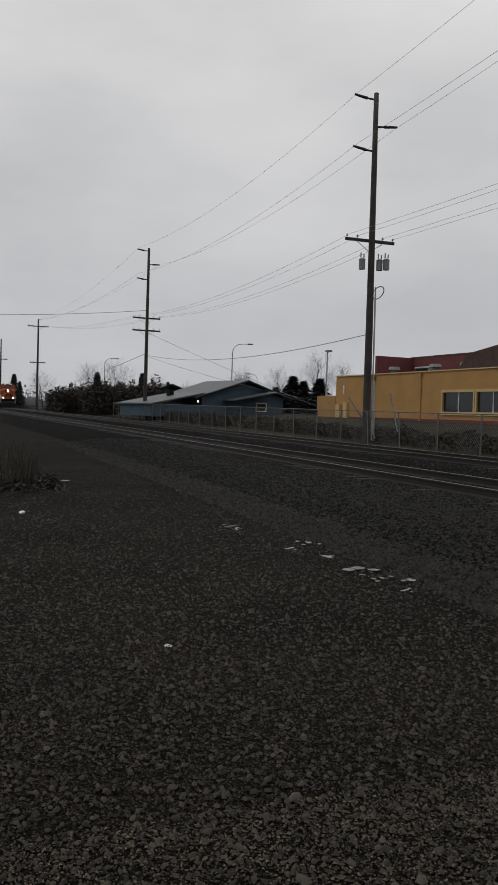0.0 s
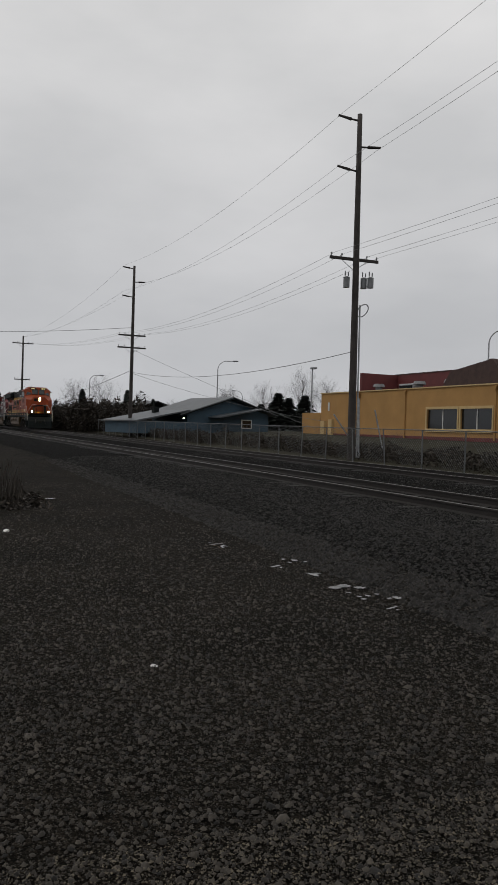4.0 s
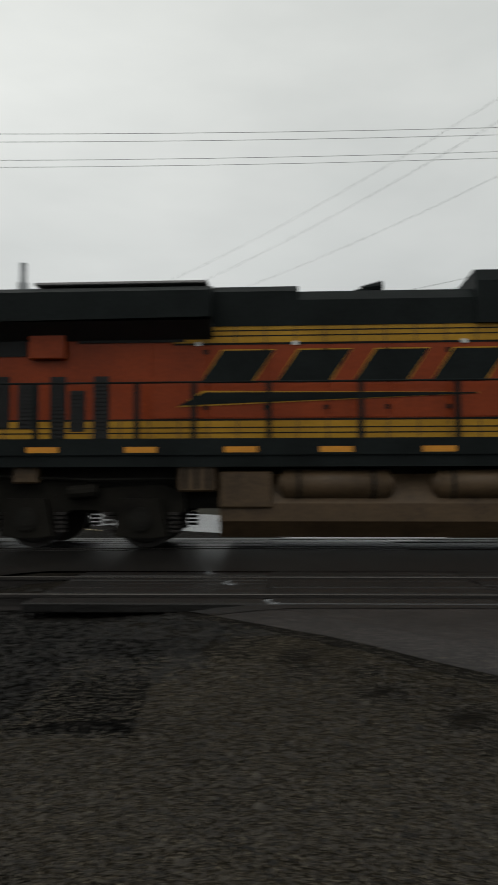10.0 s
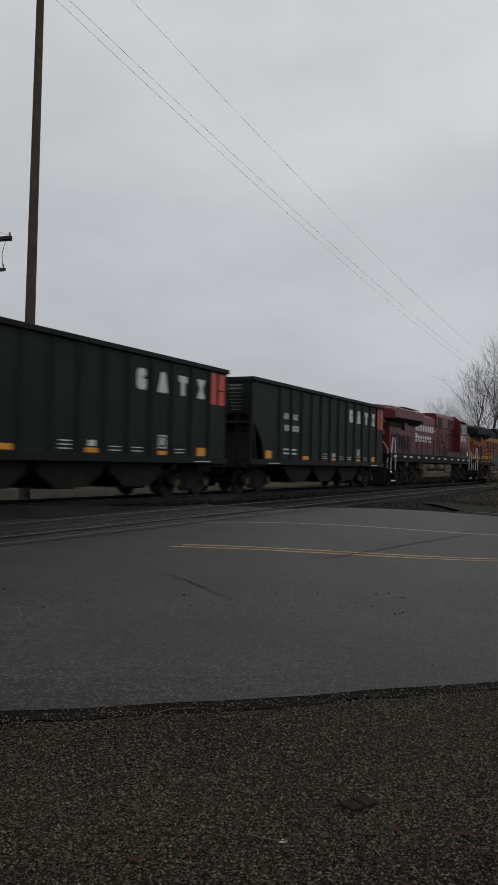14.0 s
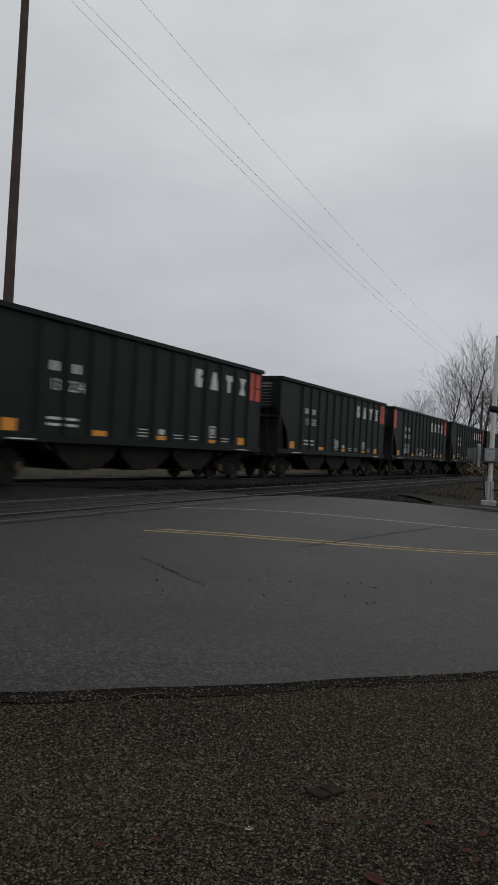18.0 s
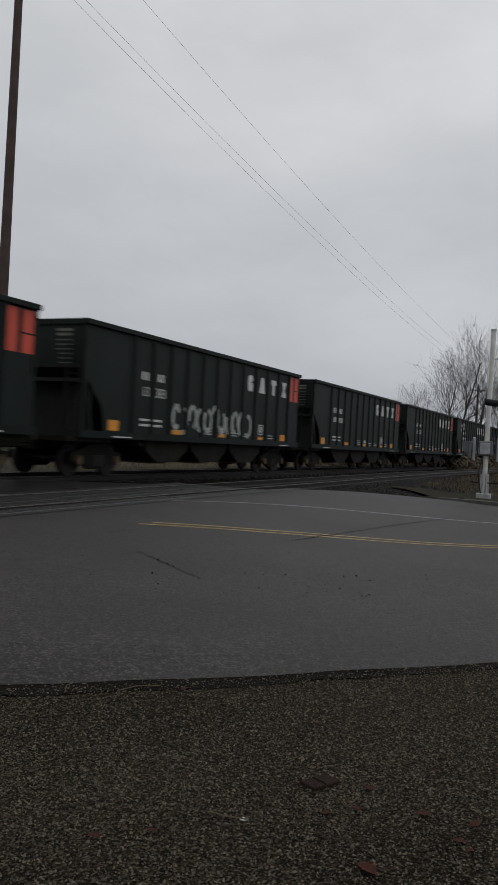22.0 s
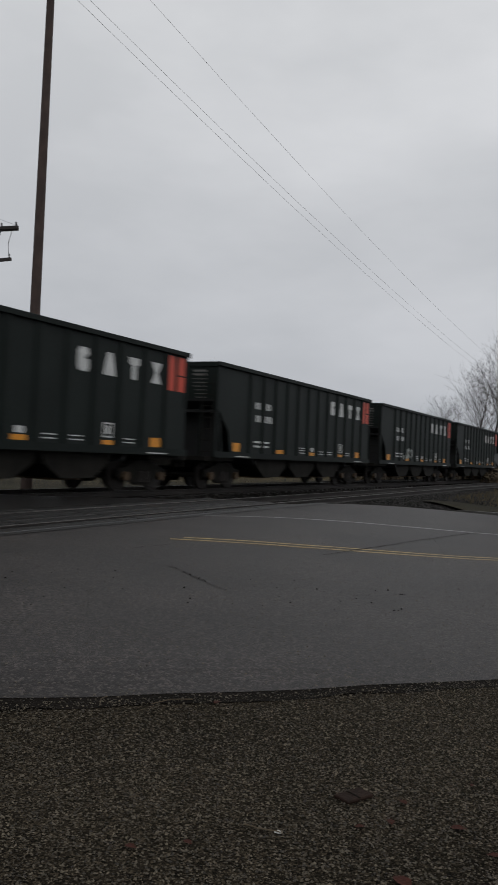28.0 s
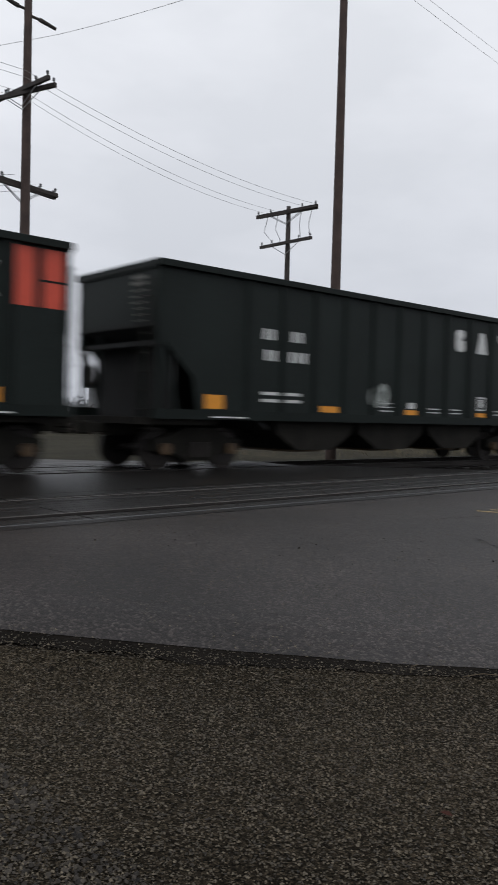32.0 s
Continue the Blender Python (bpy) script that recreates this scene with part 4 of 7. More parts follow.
            for b in (0.22, 1.05):
                pts = [(X(end) - d * b, s * 1.5, 0.95), (X(end) - d * b, s * 1.52, 1.8), (X(end) - d * (b + 0.5 if b < 0.5 else b + 0.05), s * 1.45, 2.72), (X(end) - d * (b + 0.62 if b < 0.5 else b + 0.3), s * 1.40, 2.76)]
                part("grab_rail", tube(bmesh.new(), pts, 0.028, 6), HANDRAIL_WHITE, lo, "white painted grab rail")
        for s in (-1, 1):
            pts = [(X(end) - d * 0.12, s * 1.35, 1.0), (X(end) - d * 0.12, s * 1.35, 2.1), (X(end) - d * 0.04, s * 0.85, 2.86), (X(end) - d * 0.04, s * 0.36, 2.86)]
            part("end_rail", tube(bmesh.new(), pts, 0.022, 6), HANDRAIL_WHITE, lo, "white painted end rail")
        part("cable_stand", bx(bmesh.new(), *sorted((X(end) + d * 0.02, X(end) - d * 0.12)), 0.46, 0.72, 1.8, 2.8, 0.02), BLACK, lo)
        part("cable_stand", bx(bmesh.new(), *sorted((X(end) + d * 0.02, X(end) - d * 0.12)), -0.78, -0.60, 1.8, 2.6, 0.02), TANK, lo)
        part("end_post", cy(bmesh.new(), (X(end) - d * 0.02, -0.35, 1.8), (X(end) - d * 0.02, -0.35, 2.75), 0.025, 6), BLACK, lo)
        part("end_post", cy(bmesh.new(), (X(end) - d * 0.02, 0.35, 1.8), (X(end) - d * 0.02, 0.35, 2.75), 0.025, 6), BLACK, lo)
        bm = bmesh.new()
        tube(bm, [(X(end) - d * 0.02, -1.2, 2.7), (X(end) + d * 0.1, -0.6, 2.55), (X(end) - d * 0.02, -0.35, 2.7)], 0.02, 5)
        part("end_chain", bm, BLACK, lo)
    # fuel tank and air reservoirs
    bm = prism(bmesh.new(), [(-1.40, 0.50), (-1.40, 0.80), (-1.1, 1.3), (1.1, 1.3), (1.40, 0.80), (1.40, 0.50), (1.15, 0.22), (-1.15, 0.22)], X(14.25), X(6.75), "x")
    part("fuel_tank", bm, TANK, lo, "grimy brown fuel tank")
    for s in (-1, 1):
        for b0, b1 in ((8.72, 10.68), (11.3, 13.25)):
            bm = cy(bmesh.new(), (X(b1 - 0.1), s * 1.24, 1.12), (X(b0 + 0.1), s * 1.24, 1.12), 0.255, 16)
            cy(bm, (X(b0 + 0.1), s * 1.24, 1.12), (X(b0), s * 1.24, 1.12), 0.255, 16, 0.12)
            cy(bm, (X(b1 - 0.1), s * 1.24, 1.12), (X(b1), s * 1.24, 1.12), 0.255, 16, 0.12)
            part("air_reservoir", bm, TANK, lo, smooth=True)
            for b in (b0 + 0.35, b1 - 0.35):
                part("reservoir_strap", cy(bmesh.new(), (X(b + 0.03), s * 1.24, 1.12), (X(b - 0.03), s * 1.24, 1.12), 0.265, 16), GRIME, lo)
        for b0, b1, z0, z1 in ((6.75, 8.45, 0.78, 1.34), (13.36, 14.24, 0.72, 1.34), (14.32, 14.95, 1.0, 1.56)):
            box = part("battery_box", bx(bmesh.new(), X(b1), X(b0), s * 1.16, s * 1.46, z0, z1, 0.03), TANK, lo)
            if b0 > 14:
                for k in range(3):
                    part("rib", bx(bmesh.new(), X(b0 + 0.14 + 0.2 * k), X(b0 + 0.08 + 0.2 * k), s * 1.46, s * 1.475, z0 + 0.05, z1 - 0.15), GRIME, box)
        bm = tube(bmesh.new(), [(X(20.0), s * 1.47, 1.55), (X(14.0), s * 1.47, 1.52), (X(7.0), s * 1.47, 1.55), (X(1.5), s * 1.47, 1.52)], 0.025, 5)
        part("side_pipe", bm, GRIME, lo)
        for k, b0 in enumerate((1.2, 2.9, 4.6, 6.6, 8.6, 10.3, 12.0, 13.6, 15.3, 17.0, 18.3, 20.2)):
            part("reflector", bx(bmesh.new(), X(b0 + 0.55), X(b0), s * 1.536, s * 1.541, 1.66, 1.76), REFLECTOR if front else WHITE, lo)
        for b in (20.1, 18.9, 17.42, 15.66, 14.68, 13.4, 11.85, 10.25, 8.86):
            part("stanchion", bx(bmesh.new(), X(b) - 0.05, X(b) + 0.05, s * 1.46, s * 1.48, 1.83, 2.86), BLACK, lo)
        for b in (7.78, 6.96, 5.58):
            part("stanchion", bx(bmesh.new(), X(b) - 0.055, X(b) + 0.055, s * 1.46, s * 1.48, 2.2, 3.5), BLACK, lo)
        rail = [(X(20.45), s * 1.47, 2.80), (X(20.1), s * 1.47, 2.86), (X(8.4), s * 1.47, 2.86), (X(7.9), s * 1.47, 3.48), (X(4.35), s * 1.47, 3.52)]
        part("handrail", tube(bmesh.new(), rail, 0.018, 6), BLACK, lo)
        for k, b0 in enumerate((4.36, 5.6, 7.0)):
            part("grimy_panel", bx(bmesh.new(), X(b0 + 1.0), X(b0), s * 1.49, s * 1.497, 1.84, 2.25), lower if not front else YELLOW_DIRTY, lo)
    loco_truck(lo, X(3.62))
    loco_truck(lo, X(17.62))
    # paint
    for s in (-1, 1):
        y0, y1 = s * 1.066, s * 1.072
        if front:
            for b0, b1, z0, z1 in ((4.35, 15.1, 3.60, 3.93), (7.95, 20.0, 1.90, 2.23), (19.72, 20.0, 3.36, 3.68)):
                part("yellow_band", bx(bmesh.new(), X(b1), X(b0), s * 1.052, s * 1.068, z0, z1), YELLOW, lo)
                for f in (0.36, 0.64):
                    part("black_line", bx(bmesh.new(), X(b1), X(b0), s * 1.0685, s * 1.0705, z0 + (z1 - z0) * f - 0.011, z0 + (z1 - z0) * f + 0.011), BLACK, lo)
                part("black_line", bx(bmesh.new(), X(b1), X(b0), s * 1.052, s * 1.0675, z0 - 0.035, z0 - 0.004), BLACK, lo)
                part("black_line", bx(bmesh.new(), X(b1), X(b0), s * 1.052, s * 1.0675, z1 + 0.004, z1 + 0.035), BLACK, lo)
                for k in range(int((b1 - b0) / 0.52)):
                    part("door_seam", bx(bmesh.new(), X(b0 + 0.3 + 0.52 * k), X(b0 + 0.275 + 0.52 * k), s * 1.0685, s * 1.0705, z0, z1), TANK, lo)
            for k in range(3):
                part("yellow_stripe", bx(bmesh.new(), X(4.25), X(0.76), s * 1.5125, s * 1.5165, 2.00 + 0.115 * k, 2.075 + 0.115 * k), YELLOW, lo)
            # the emblem as plain slanted blocks with a tapering bar under them
            for k in range(4):
                b = 13.98 - 1.335 * k
                for grow, m, y in ((0.022, YELLOW, s * 1.073), (0.0, BLACK, s * 1.078)):
                    q = [(X(b + 0.62) - grow, 2.92 - grow), (X(b - 0.28) + grow, 2.92 - grow), (X(b - 0.66) + grow, 3.46 + grow), (X(b + 0.24) - grow, 3.46 + grow)]
                    part("emblem_block", prism(bmesh.new(), q, y, y - s * 0.016), m, lo)
            for grow, m, y in ((0.03, YELLOW, s * 1.073), (0.0, BLACK, s * 1.078)):
                q = [(X(15.0) - grow, 2.50 - grow), (X(9.85) + grow, 2.68), (X(9.85) + grow, 2.70), (X(14.55) - grow, 2.73 + grow)]
                part("emblem_bar", prism(bmesh.new(), q, y, y - s * 0.016), m, lo)
        else:
            part("grimy_band", bx(bmesh.new(), X(20.0), X(4.35), s * 1.052, s * 1.070, 1.86, 2.26), lower, lo)
            rng = random.Random(7)
            for z, n in ((3.42, 8), (2.74, 7)):
                for k in range(n):
                    w = 0.36 if k else 0.46
                    h = 0.40 if k else 0.54
                    b = 14.8 - 0.57 * k
                    bm = bx(bmesh.new(), X(b), X(b) + w, min(s * 1.068, s * 1.074), max(s * 1.068, s * 1.074), z, z + h, 0.0)
                    part("lettering_bar", bm, MARK_WHITE, lo)
    if front:
        for k in range(3):
            part("yellow_stripe", bx(bmesh.new(), X(20.062), X(20.045), -1.0, 1.0, 3.36 + 0.11 * k, 3.455 + 0.11 * k), YELLOW, lo)
            part("yellow_stripe", bx(bmesh.new(), X(20.062), X(20.045), -1.0, 1.0, 1.90 + 0.11 * k, 1.985 + 0.11 * k), YELLOW, lo)
    part("end_grab", cy(bmesh.new(), (X(20.10), -0.45, 2.35), (X(20.10), -0.45, 3.05), 0.014, 6), HANDRAIL_WHITE, lo)
    letters("hood_end_number", loco_number, 0.38, 0.004, BLACK if front else WHITE, lo, pose(X(20.058), -0.35, 3.0, 90, 0, -90))
    for y in (-0.72, -0.50):
        part("hood_end_lamp", cy(bmesh.new(), (X(20.04), y, 3.74), (X(20.22), y, 3.74), 0.10, 12), GALV, lo)
    return lo


lead_engine = locomotive("locomotive", "orange and black diesel locomotive with yellow stripes and lit headlights", ORANGE, ORANGE, BLACK, BLACK, "4210", True)
second_engine = locomotive("locomotive", "dark red diesel locomotive with grimy lower panels and white lettering", RED_LOCO, RED_DIRTY, RED_LOCO, BLACK, "8928", False)


def hopper_truck(car, xc):
    t = part("truck", bx(bmesh.new(), -0.22, 0.22, -0.95, 0.95, 0.40, 0.78, 0.04), GRIME, car)
    t.location.x = xc
    for s in (-1, 1):
        bm = prism(bmesh.new(), [(-1.2, 0.42), (-1.2, 0.66), (-0.85, 0.72), (-0.35, 0.92), (0.35, 0.92), (0.85, 0.72), (1.2, 0.66), (1.2, 0.42), (0.75, 0.42), (0.35, 0.20), (-0.35, 0.20), (-0.75, 0.42)], s * 0.95, s * 1.10)
        part("side_frame", bm, GRIME, t)
        bm = bmesh.new()
        for x in (-0.14, 0.14):
            cy(bm, (x, s * 1.12, 0.28), (x, s * 1.12, 0.60), 0.09, 8)
        part("spring", bm, WHEEL, t)
        for x in (-0.89, 0.89):
            part("bearing_cap", cy(bmesh.new(), (x, s * 1.08, 0.46), (x, s * 1.20, 0.46), 0.13, 10), TANK, t)
    for x in (-0.89, 0.89):
        wheelset(t, x, 0.46, 16)
    return t


def hopper_car():
    """Open-top steel hopper; its forward end is at +x."""
    car = thing("hopper_car", "dark green open hopper wagon with white markings and orange reflectors", "hopper wagon", "coal hopper wagons of the train")
    L, W, Z0, Z1 = 7.67, 1.58, 1.10, 4.30
    for s in (-1, 1):
        side = [(-L, 2.85), (-L, Z1 - 0.1), (L, Z1 - 0.1), (L, 1.28), (-L + 1.05, 1.28), (-L + 0.9, 1.98)]
        part("side_panel", prism(bmesh.new(), side, s * (W - 0.03), s * W), HOPPER, car)
        part("side_sill", bx(bmesh.new(), -L - 0.1, L + 0.1, *sorted((s * (W - 0.02), s * (W + 0.06))), Z0, 1.30), HOPPER_RIB, car)
        bm = bx(bmesh.new(), -L - 0.05, L + 0.05, *sorted((s * (W - 0.06), s * (W + 0.10))), Z1 - 0.14, Z1, 0.01)
        part("top_chord", bm, HOPPER_RIB, car)
        for k in range(12):
            x = L - 1.153 - 1.105 * min(k, 4) - 1.05 * max(k - 4, 0)
            bm = prism(bmesh.new(), [(x - 0.10, s * W), (x - 0.05, s * (W + 0.065)), (x + 0.05, s * (W + 0.065)), (x + 0.10, s * W)], 1.30, Z1 - 0.14, "z")
            part("side_post", bm, HOPPER_RIB, car)
        for x in (-L + 0.05, L - 0.05):
            part("corner_post", bx(bmesh.new(), x - 0.06, x + 0.06, *sorted((s * (W - 0.08), s * (W + 0.02))), 2.6, Z1 - 0.14), HOPPER_RIB, car)
        # markings
        X = lambda back: L - 0.981 * back
        y0, y1 = sorted((s * (W + 0.001), s * (W + 0.006)))
        if s < 0:
            glyphs = ([(-0.28, -0.22), (-0.16, -0.34), (0.2, -0.34), (0.28, -0.24), (0.28, 0.02), (0.06, 0.02), (0.28, 0.18), (0.2, 0.34), (-0.16, 0.34), (-0.28, 0.22)],
                      [(-0.33, -0.34), (-0.13, 0.34), (0.13, 0.34), (0.33, -0.34)],
                      [(-0.3, 0.34), (0.3, 0.34), (0.3, 0.14), (0.13, 0.10), (0.13, -0.34), (-0.13, -0.34), (-0.13, 0.10), (-0.3, 0.14)],
                      [(-0.31, -0.34), (-0.1, 0.0), (-0.31, 0.34), (0.31, 0.34), (0.1, 0.0), (0.31, -0.34)])
            for back, g in zip((5.06, 3.94, 2.81, 1.69), glyphs):
                part("white_block", prism(bmesh.new(), [(X(back) + u * 0.8, 3.49 + v * 0.9) for u, v in g], y0 - 0.004, y1), MARK_WHITE, car)
        part("red_panel", bx(bmesh.new(), X(1.12), X(0.70), y0, y1, 3.06, 4.12), STRIPE_RED, car, "orange-red painted end panel")
        part("red_panel", bx(bmesh.new(), X(0.52), X(0.12), y0, y1, 3.06, 4.12), STRIPE_RED, car, "orange-red painted end panel")
        part("red_panel_seam", bx(bmesh.new(), X(0.56), X(0.10), y0 - 0.004, y1 + 0.004, 3.52, 3.56), HOPPER_RIB, car)
        for back, z, n in ((12.56, 2.90, 2), (11.66, 2.90, 2), (12.5, 2.43, 2), (11.62, 2.43, 3)):
            for k in range(n):
                x = X(back) + 0.215 * (k - (n - 1) / 2)
                part("number_bar" if z < 2.8 else "stencil_bar", bx(bmesh.new(), x - 0.065, x + 0.065, y0, y1, z + 0.02, z + 0.26), MARK_WHITE, car)
        for back in (12.48, 11.77):
            for z in (1.52, 1.68):
                part("stencil_bar", bx(bmesh.new(), X(back) - 0.26, X(back) + 0.26, y0, y1, z, z + 0.07), MARK_WHITE, car)
        for back, n in ((8.33, 3), (6.23, 2), (5.19, 2), (2.9, 2)):
            for k in range(n):
                part("stencil_line", bx(bmesh.new(), X(back) - 0.24, X(back) + 0.24, y0, y1, 1.40 + 0.10 * k, 1.43 + 0.10 * k), MARK_WHITE, car)
        bm = bx(bmesh.new(), X(4.1), X(3.68), y0, y1, 1.52, 1.56)
        bx(bm, X(4.1), X(3.68), y0, y1, 1.88, 1.92), bx(bm, X(4.1), X(4.05), y0, y1, 1.56, 1.88), bx(bm, X(3.73), X(3.68), y0, y1, 1.56, 1.88), bx(bm, X(3.98), X(3.82), y0, y1, 1.62, 1.84)
        part("stencil_frame", bm, MARK_WHITE, car)
        part("stencil_bar", bx(bmesh.new(), X(7.4), X(7.1), y0, y1, 1.50, 1.66), MARK_WHITE, car)
        for back, w, h in ((14.12, 0.50, 0.30), (10.5, 0.62, 0.15), (7.26, 0.5, 0.13), (3.88, 0.46, 0.12), (1.6, 0.5, 0.27)):
            part("orange_reflector", bx(bmesh.new(), X(back) - w / 2, X(back) + w / 2, y0, y1, 1.33, 1.33 + h), REFLECTOR, car)
        for back in (13.75, 1.6):
            part("hand_hold", bx(bmesh.new(), X(back) - 0.45, X(back) + 0.45, *sorted((s * (W + 0.06), s * (W + 0.09))), 1.14, 1.17), WHITE, car)
    for d in (-1, 1):
        part("end_sheet", bx(bmesh.new(), *sorted((d * L, d * (L - 0.05))), -W + 0.03, W - 0.03, 3.0, Z1 - 0.14), HOPPER, car)
        part("end_chord", bx(bmesh.new(), *sorted((d * (L + 0.06), d * (L - 0.08))), -W, W, Z1 - 0.16, Z1 - 0.005), HOPPER_RIB, car)
        bm = prism(bmesh.new(), [(d * L, 3.05), (d * (L - 3.1), 0.95), (d * (L - 3.1), 0.88), (d * (L + 0.0), 2.98)], -W + 0.05, W - 0.05)
        part("slope_sheet", bm, HOPPER_INSIDE, car)
        part("end_platform", bx(bmesh.new(), *sorted((d * (L + 0.35), d * (L - 1.6))), -1.45, 1.45, 0.98, 1.12), GRIME, car)
        for y in (-0.9, 0.9):
            part("end_strut", tube(bmesh.new(), [(d * (L - 0.1), y, 1.1), (d * (L - 0.15), y, 3.0)], 0.05, 6), HOPPER_RIB, car)
        bm = bmesh.new()
        for y in (-1.5, -1.1):
            cy(bm, (d * (L + 0.1), y, 0.75), (d * (L + 0.1), y, 3.9), 0.02, 5)
        for k in range(8):
            cy(bm, (d * (L + 0.1), -1.5, 0.9 + 0.38 * k), (d * (L + 0.1), -1.1, 0.9 + 0.38 * k), 0.015, 5)
        part("ladder", bm, GRIME, car)
        for y in (-W + 0.02, W - 0.06):
            part("corner_stanchion", bx(bmesh.new(), *sorted((d * (L - 0.02), d * (L - 0.14))), y, y + 0.04, 1.1, 2.9), HOPPER_RIB, car)
            part("knee_brace", prism(bmesh.new(), [(d * (L - 0.14), 2.85), (d * (L - 0.14), 2.55), (d * (L - 0.5), 1.1), (d * (L - 0.62), 1.1)], y, y + 0.03), HOPPER_RIB, car)
        coupler(car, d * 7.86, d)
        hopper_truck(car, d * 6.22)
    # Dark plates added across both ends so the gap between wagons reads as shade.
    for d in (-1, 1):
        part("bolster_web", bx(bmesh.new(), *sorted((d * 7.22, d * 7.16)), -1.5, 1.5, 1.05, 2.82), HOPPER_INSIDE, car)
    for k in range(8):
        part("end_stencil", bx(bmesh.new(), -L - 0.006, -L, -1.15, -0.62 - (0.12 if k > 4 else 0), 3.96 - 0.125 * k, (4.03 if k < 2 else 3.985) - 0.125 * k), KERB, car)
    part("brake_wheel", cy(bmesh.new(), (-L - 0.2, 0.7, 2.0), (-L - 0.23, 0.7, 2.0), 0.26, 14), GRIME, car)
    part("brake_reservoir", cy(bmesh.new(), (-L + 1.0, -0.5, 1.45), (-L + 1.0, 0.7, 1.45), 0.22, 12), GRIME, car, smooth=True)
    part("centre_sill", bx(bmesh.new(), -7.9, 7.9, -0.22, 0.22, 0.72, 1.08), GRIME, car)
    for xc in (-2.9, 0.0, 2.9):
        bm = prism(bmesh.new(), [(xc - 1.42, 1.15), (xc + 1.42, 1.15), (xc + 1.25, 0.80), (xc + 0.62, 0.42), (xc - 0.62, 0.42), (xc - 1.25, 0.80)], -1.40, 1.40)
        part("discharge_chute", bm, GRIME, car)
        part("chute_gate", bx(bmesh.new(), xc - 0.55, xc + 0.55, -1.1, 1.1, 0.36, 0.42), TANK, car)
    bm = bx(bmesh.new(), -L + 0.1, L - 0.1, -W + 0.06, W - 0.06, 2.6, 2.7)
    part("load_floor", bm, HOPPER_INSIDE, car)
    return car


LOCO_PITCH, CAR_PITCH, CARS = 22.5, 17.25, 24
hoppers = [hopper_car()]
for _ in range(CARS - 1):
    hoppers.append(copy_thing(hoppers[0], pose(0, 0, 0)))


def tag(car, back, z, w, h, strokes, seed):
    """Sprayed scrawl of plain looping strokes on a wagon's side."""
    rng = random.Random(seed)
    bm = bmesh.new()
    for k in range(strokes):
        x0 = 7.67 - 0.981 * back + w * (k + 0.5) / strokes
        r, zz = w / strokes * rng.uniform(0.35, 0.5), z + h * rng.uniform(0.35, 0.65)
        a0, turn, tall = rng.uniform(0, 6.3), rng.uniform(2.5, 5.2), h * rng.uniform(0.32, 0.5)
        pts = [(x0 + r * math.cos(a0 + turn * u), zz + tall * math.sin(a0 + turn * u)) for u in np.linspace(0, 1, 9)]
        for p, q in zip(pts, pts[1:]):
            d = Vector((q[0] - p[0], q[1] - p[1])).normalized() * 0.075
            n = Vector((-d.y, d.x))
            prism(bm, [(p[0] - d.x + n.x, p[1] - d.y + n.y), (p[0] - d.x - n.x, p[1] - d.y - n.y), (q[0] + d.x - n.x, q[1] + d.y - n.y), (q[0] + d.x + n.x, q[1] + d.y + n.y)], -1.600, -1.592)
    for p in bm.verts:
        p.co.y -= 0.0005 * (p.index % 7)
    part("spray_paint", bm, GRAFFITI, car, "pale sprayed scrawl")["kind"] = "stuff"


for k, back, z, w, h, n in ((9, 10.9, 1.5, 5.9, 0.85, 11), (3, 12.6, 1.5, 0.9, 0.5, 3), (3, 9.4, 1.4, 2.2, 0.4, 4), (4, 8.9, 1.4, 0.8, 0.5, 2), (6, 13.9, 3.2, 1.6, 0.6, 4), (14, 11.3, 1.5, 1.7, 0.5, 4), (20, 9.0, 1.5, 0.7, 0.5, 2), (21, 9.4, 1.5, 0.7, 0.45, 2)):
    tag(hoppers[k], back, z, w, h, n, 40 + k)
    tagged(hoppers[k], "dark green open hopper wagon with white markings and a sprayed scrawl", "hopper wagon", "coal hopper wagons of the train")
part("red_panel", bx(bmesh.new(), -7.58, -6.95, -1.592, -1.582, 3.0, 4.1), STRIPE_RED, hoppers[3], "orange-red painted end panel")


# car numbers that can be read
for k, digits in ((4, "282"), (5, "234"), (7, "302"), (9, "383"), (19, "364")):
    for ob in [c for c in hoppers[k].children if c.name.startswith("number_bar") and c.data.vertices[0].co.y < 0]:
        bpy.data.objects.remove(ob)
    for text, back in (("13", 12.5), (digits, 11.62)):
        letters("car_number", text, 0.42, 0.003, MARK_WHITE, hoppers[k], pose(7.67 - 0.981 * back, -1.586, 2.43, 90, 0, 0))


def nose_x(t):
    """Where the leading nose stands at t seconds."""
    return float(np.interp(t, [0, 2, 3, 6, 7, 8, 9, 10, 11, 12, 13, 14, 19, 23, 28, 30, 31, 32], [-171.5, -132.5, -113.4, -60.6, -43.0, -24.3, -4.84, 13.45, 31.9, 50.35, 68.6, 86.8, 178.75, 252.1, 342.8, 378.9, 397.1, 415.2]))


def on_track(x):
    slope = (far_y(x + 3) - far_y(x - 3)) / 6
    grade = float(rise(x + 3) - rise(x - 3)) / 6
    return pose(x, far_y(x), float(rise(x)), 0, -math.degrees(math.atan(grade)), math.degrees(math.atan(slope)))


TRAIN = [(lead_engine, 10.6), (second_engine, 10.6 + LOCO_PITCH)] + [(h, 45.4 + 7.67 + CAR_PITCH * k) for k, h in enumerate(hoppers)]


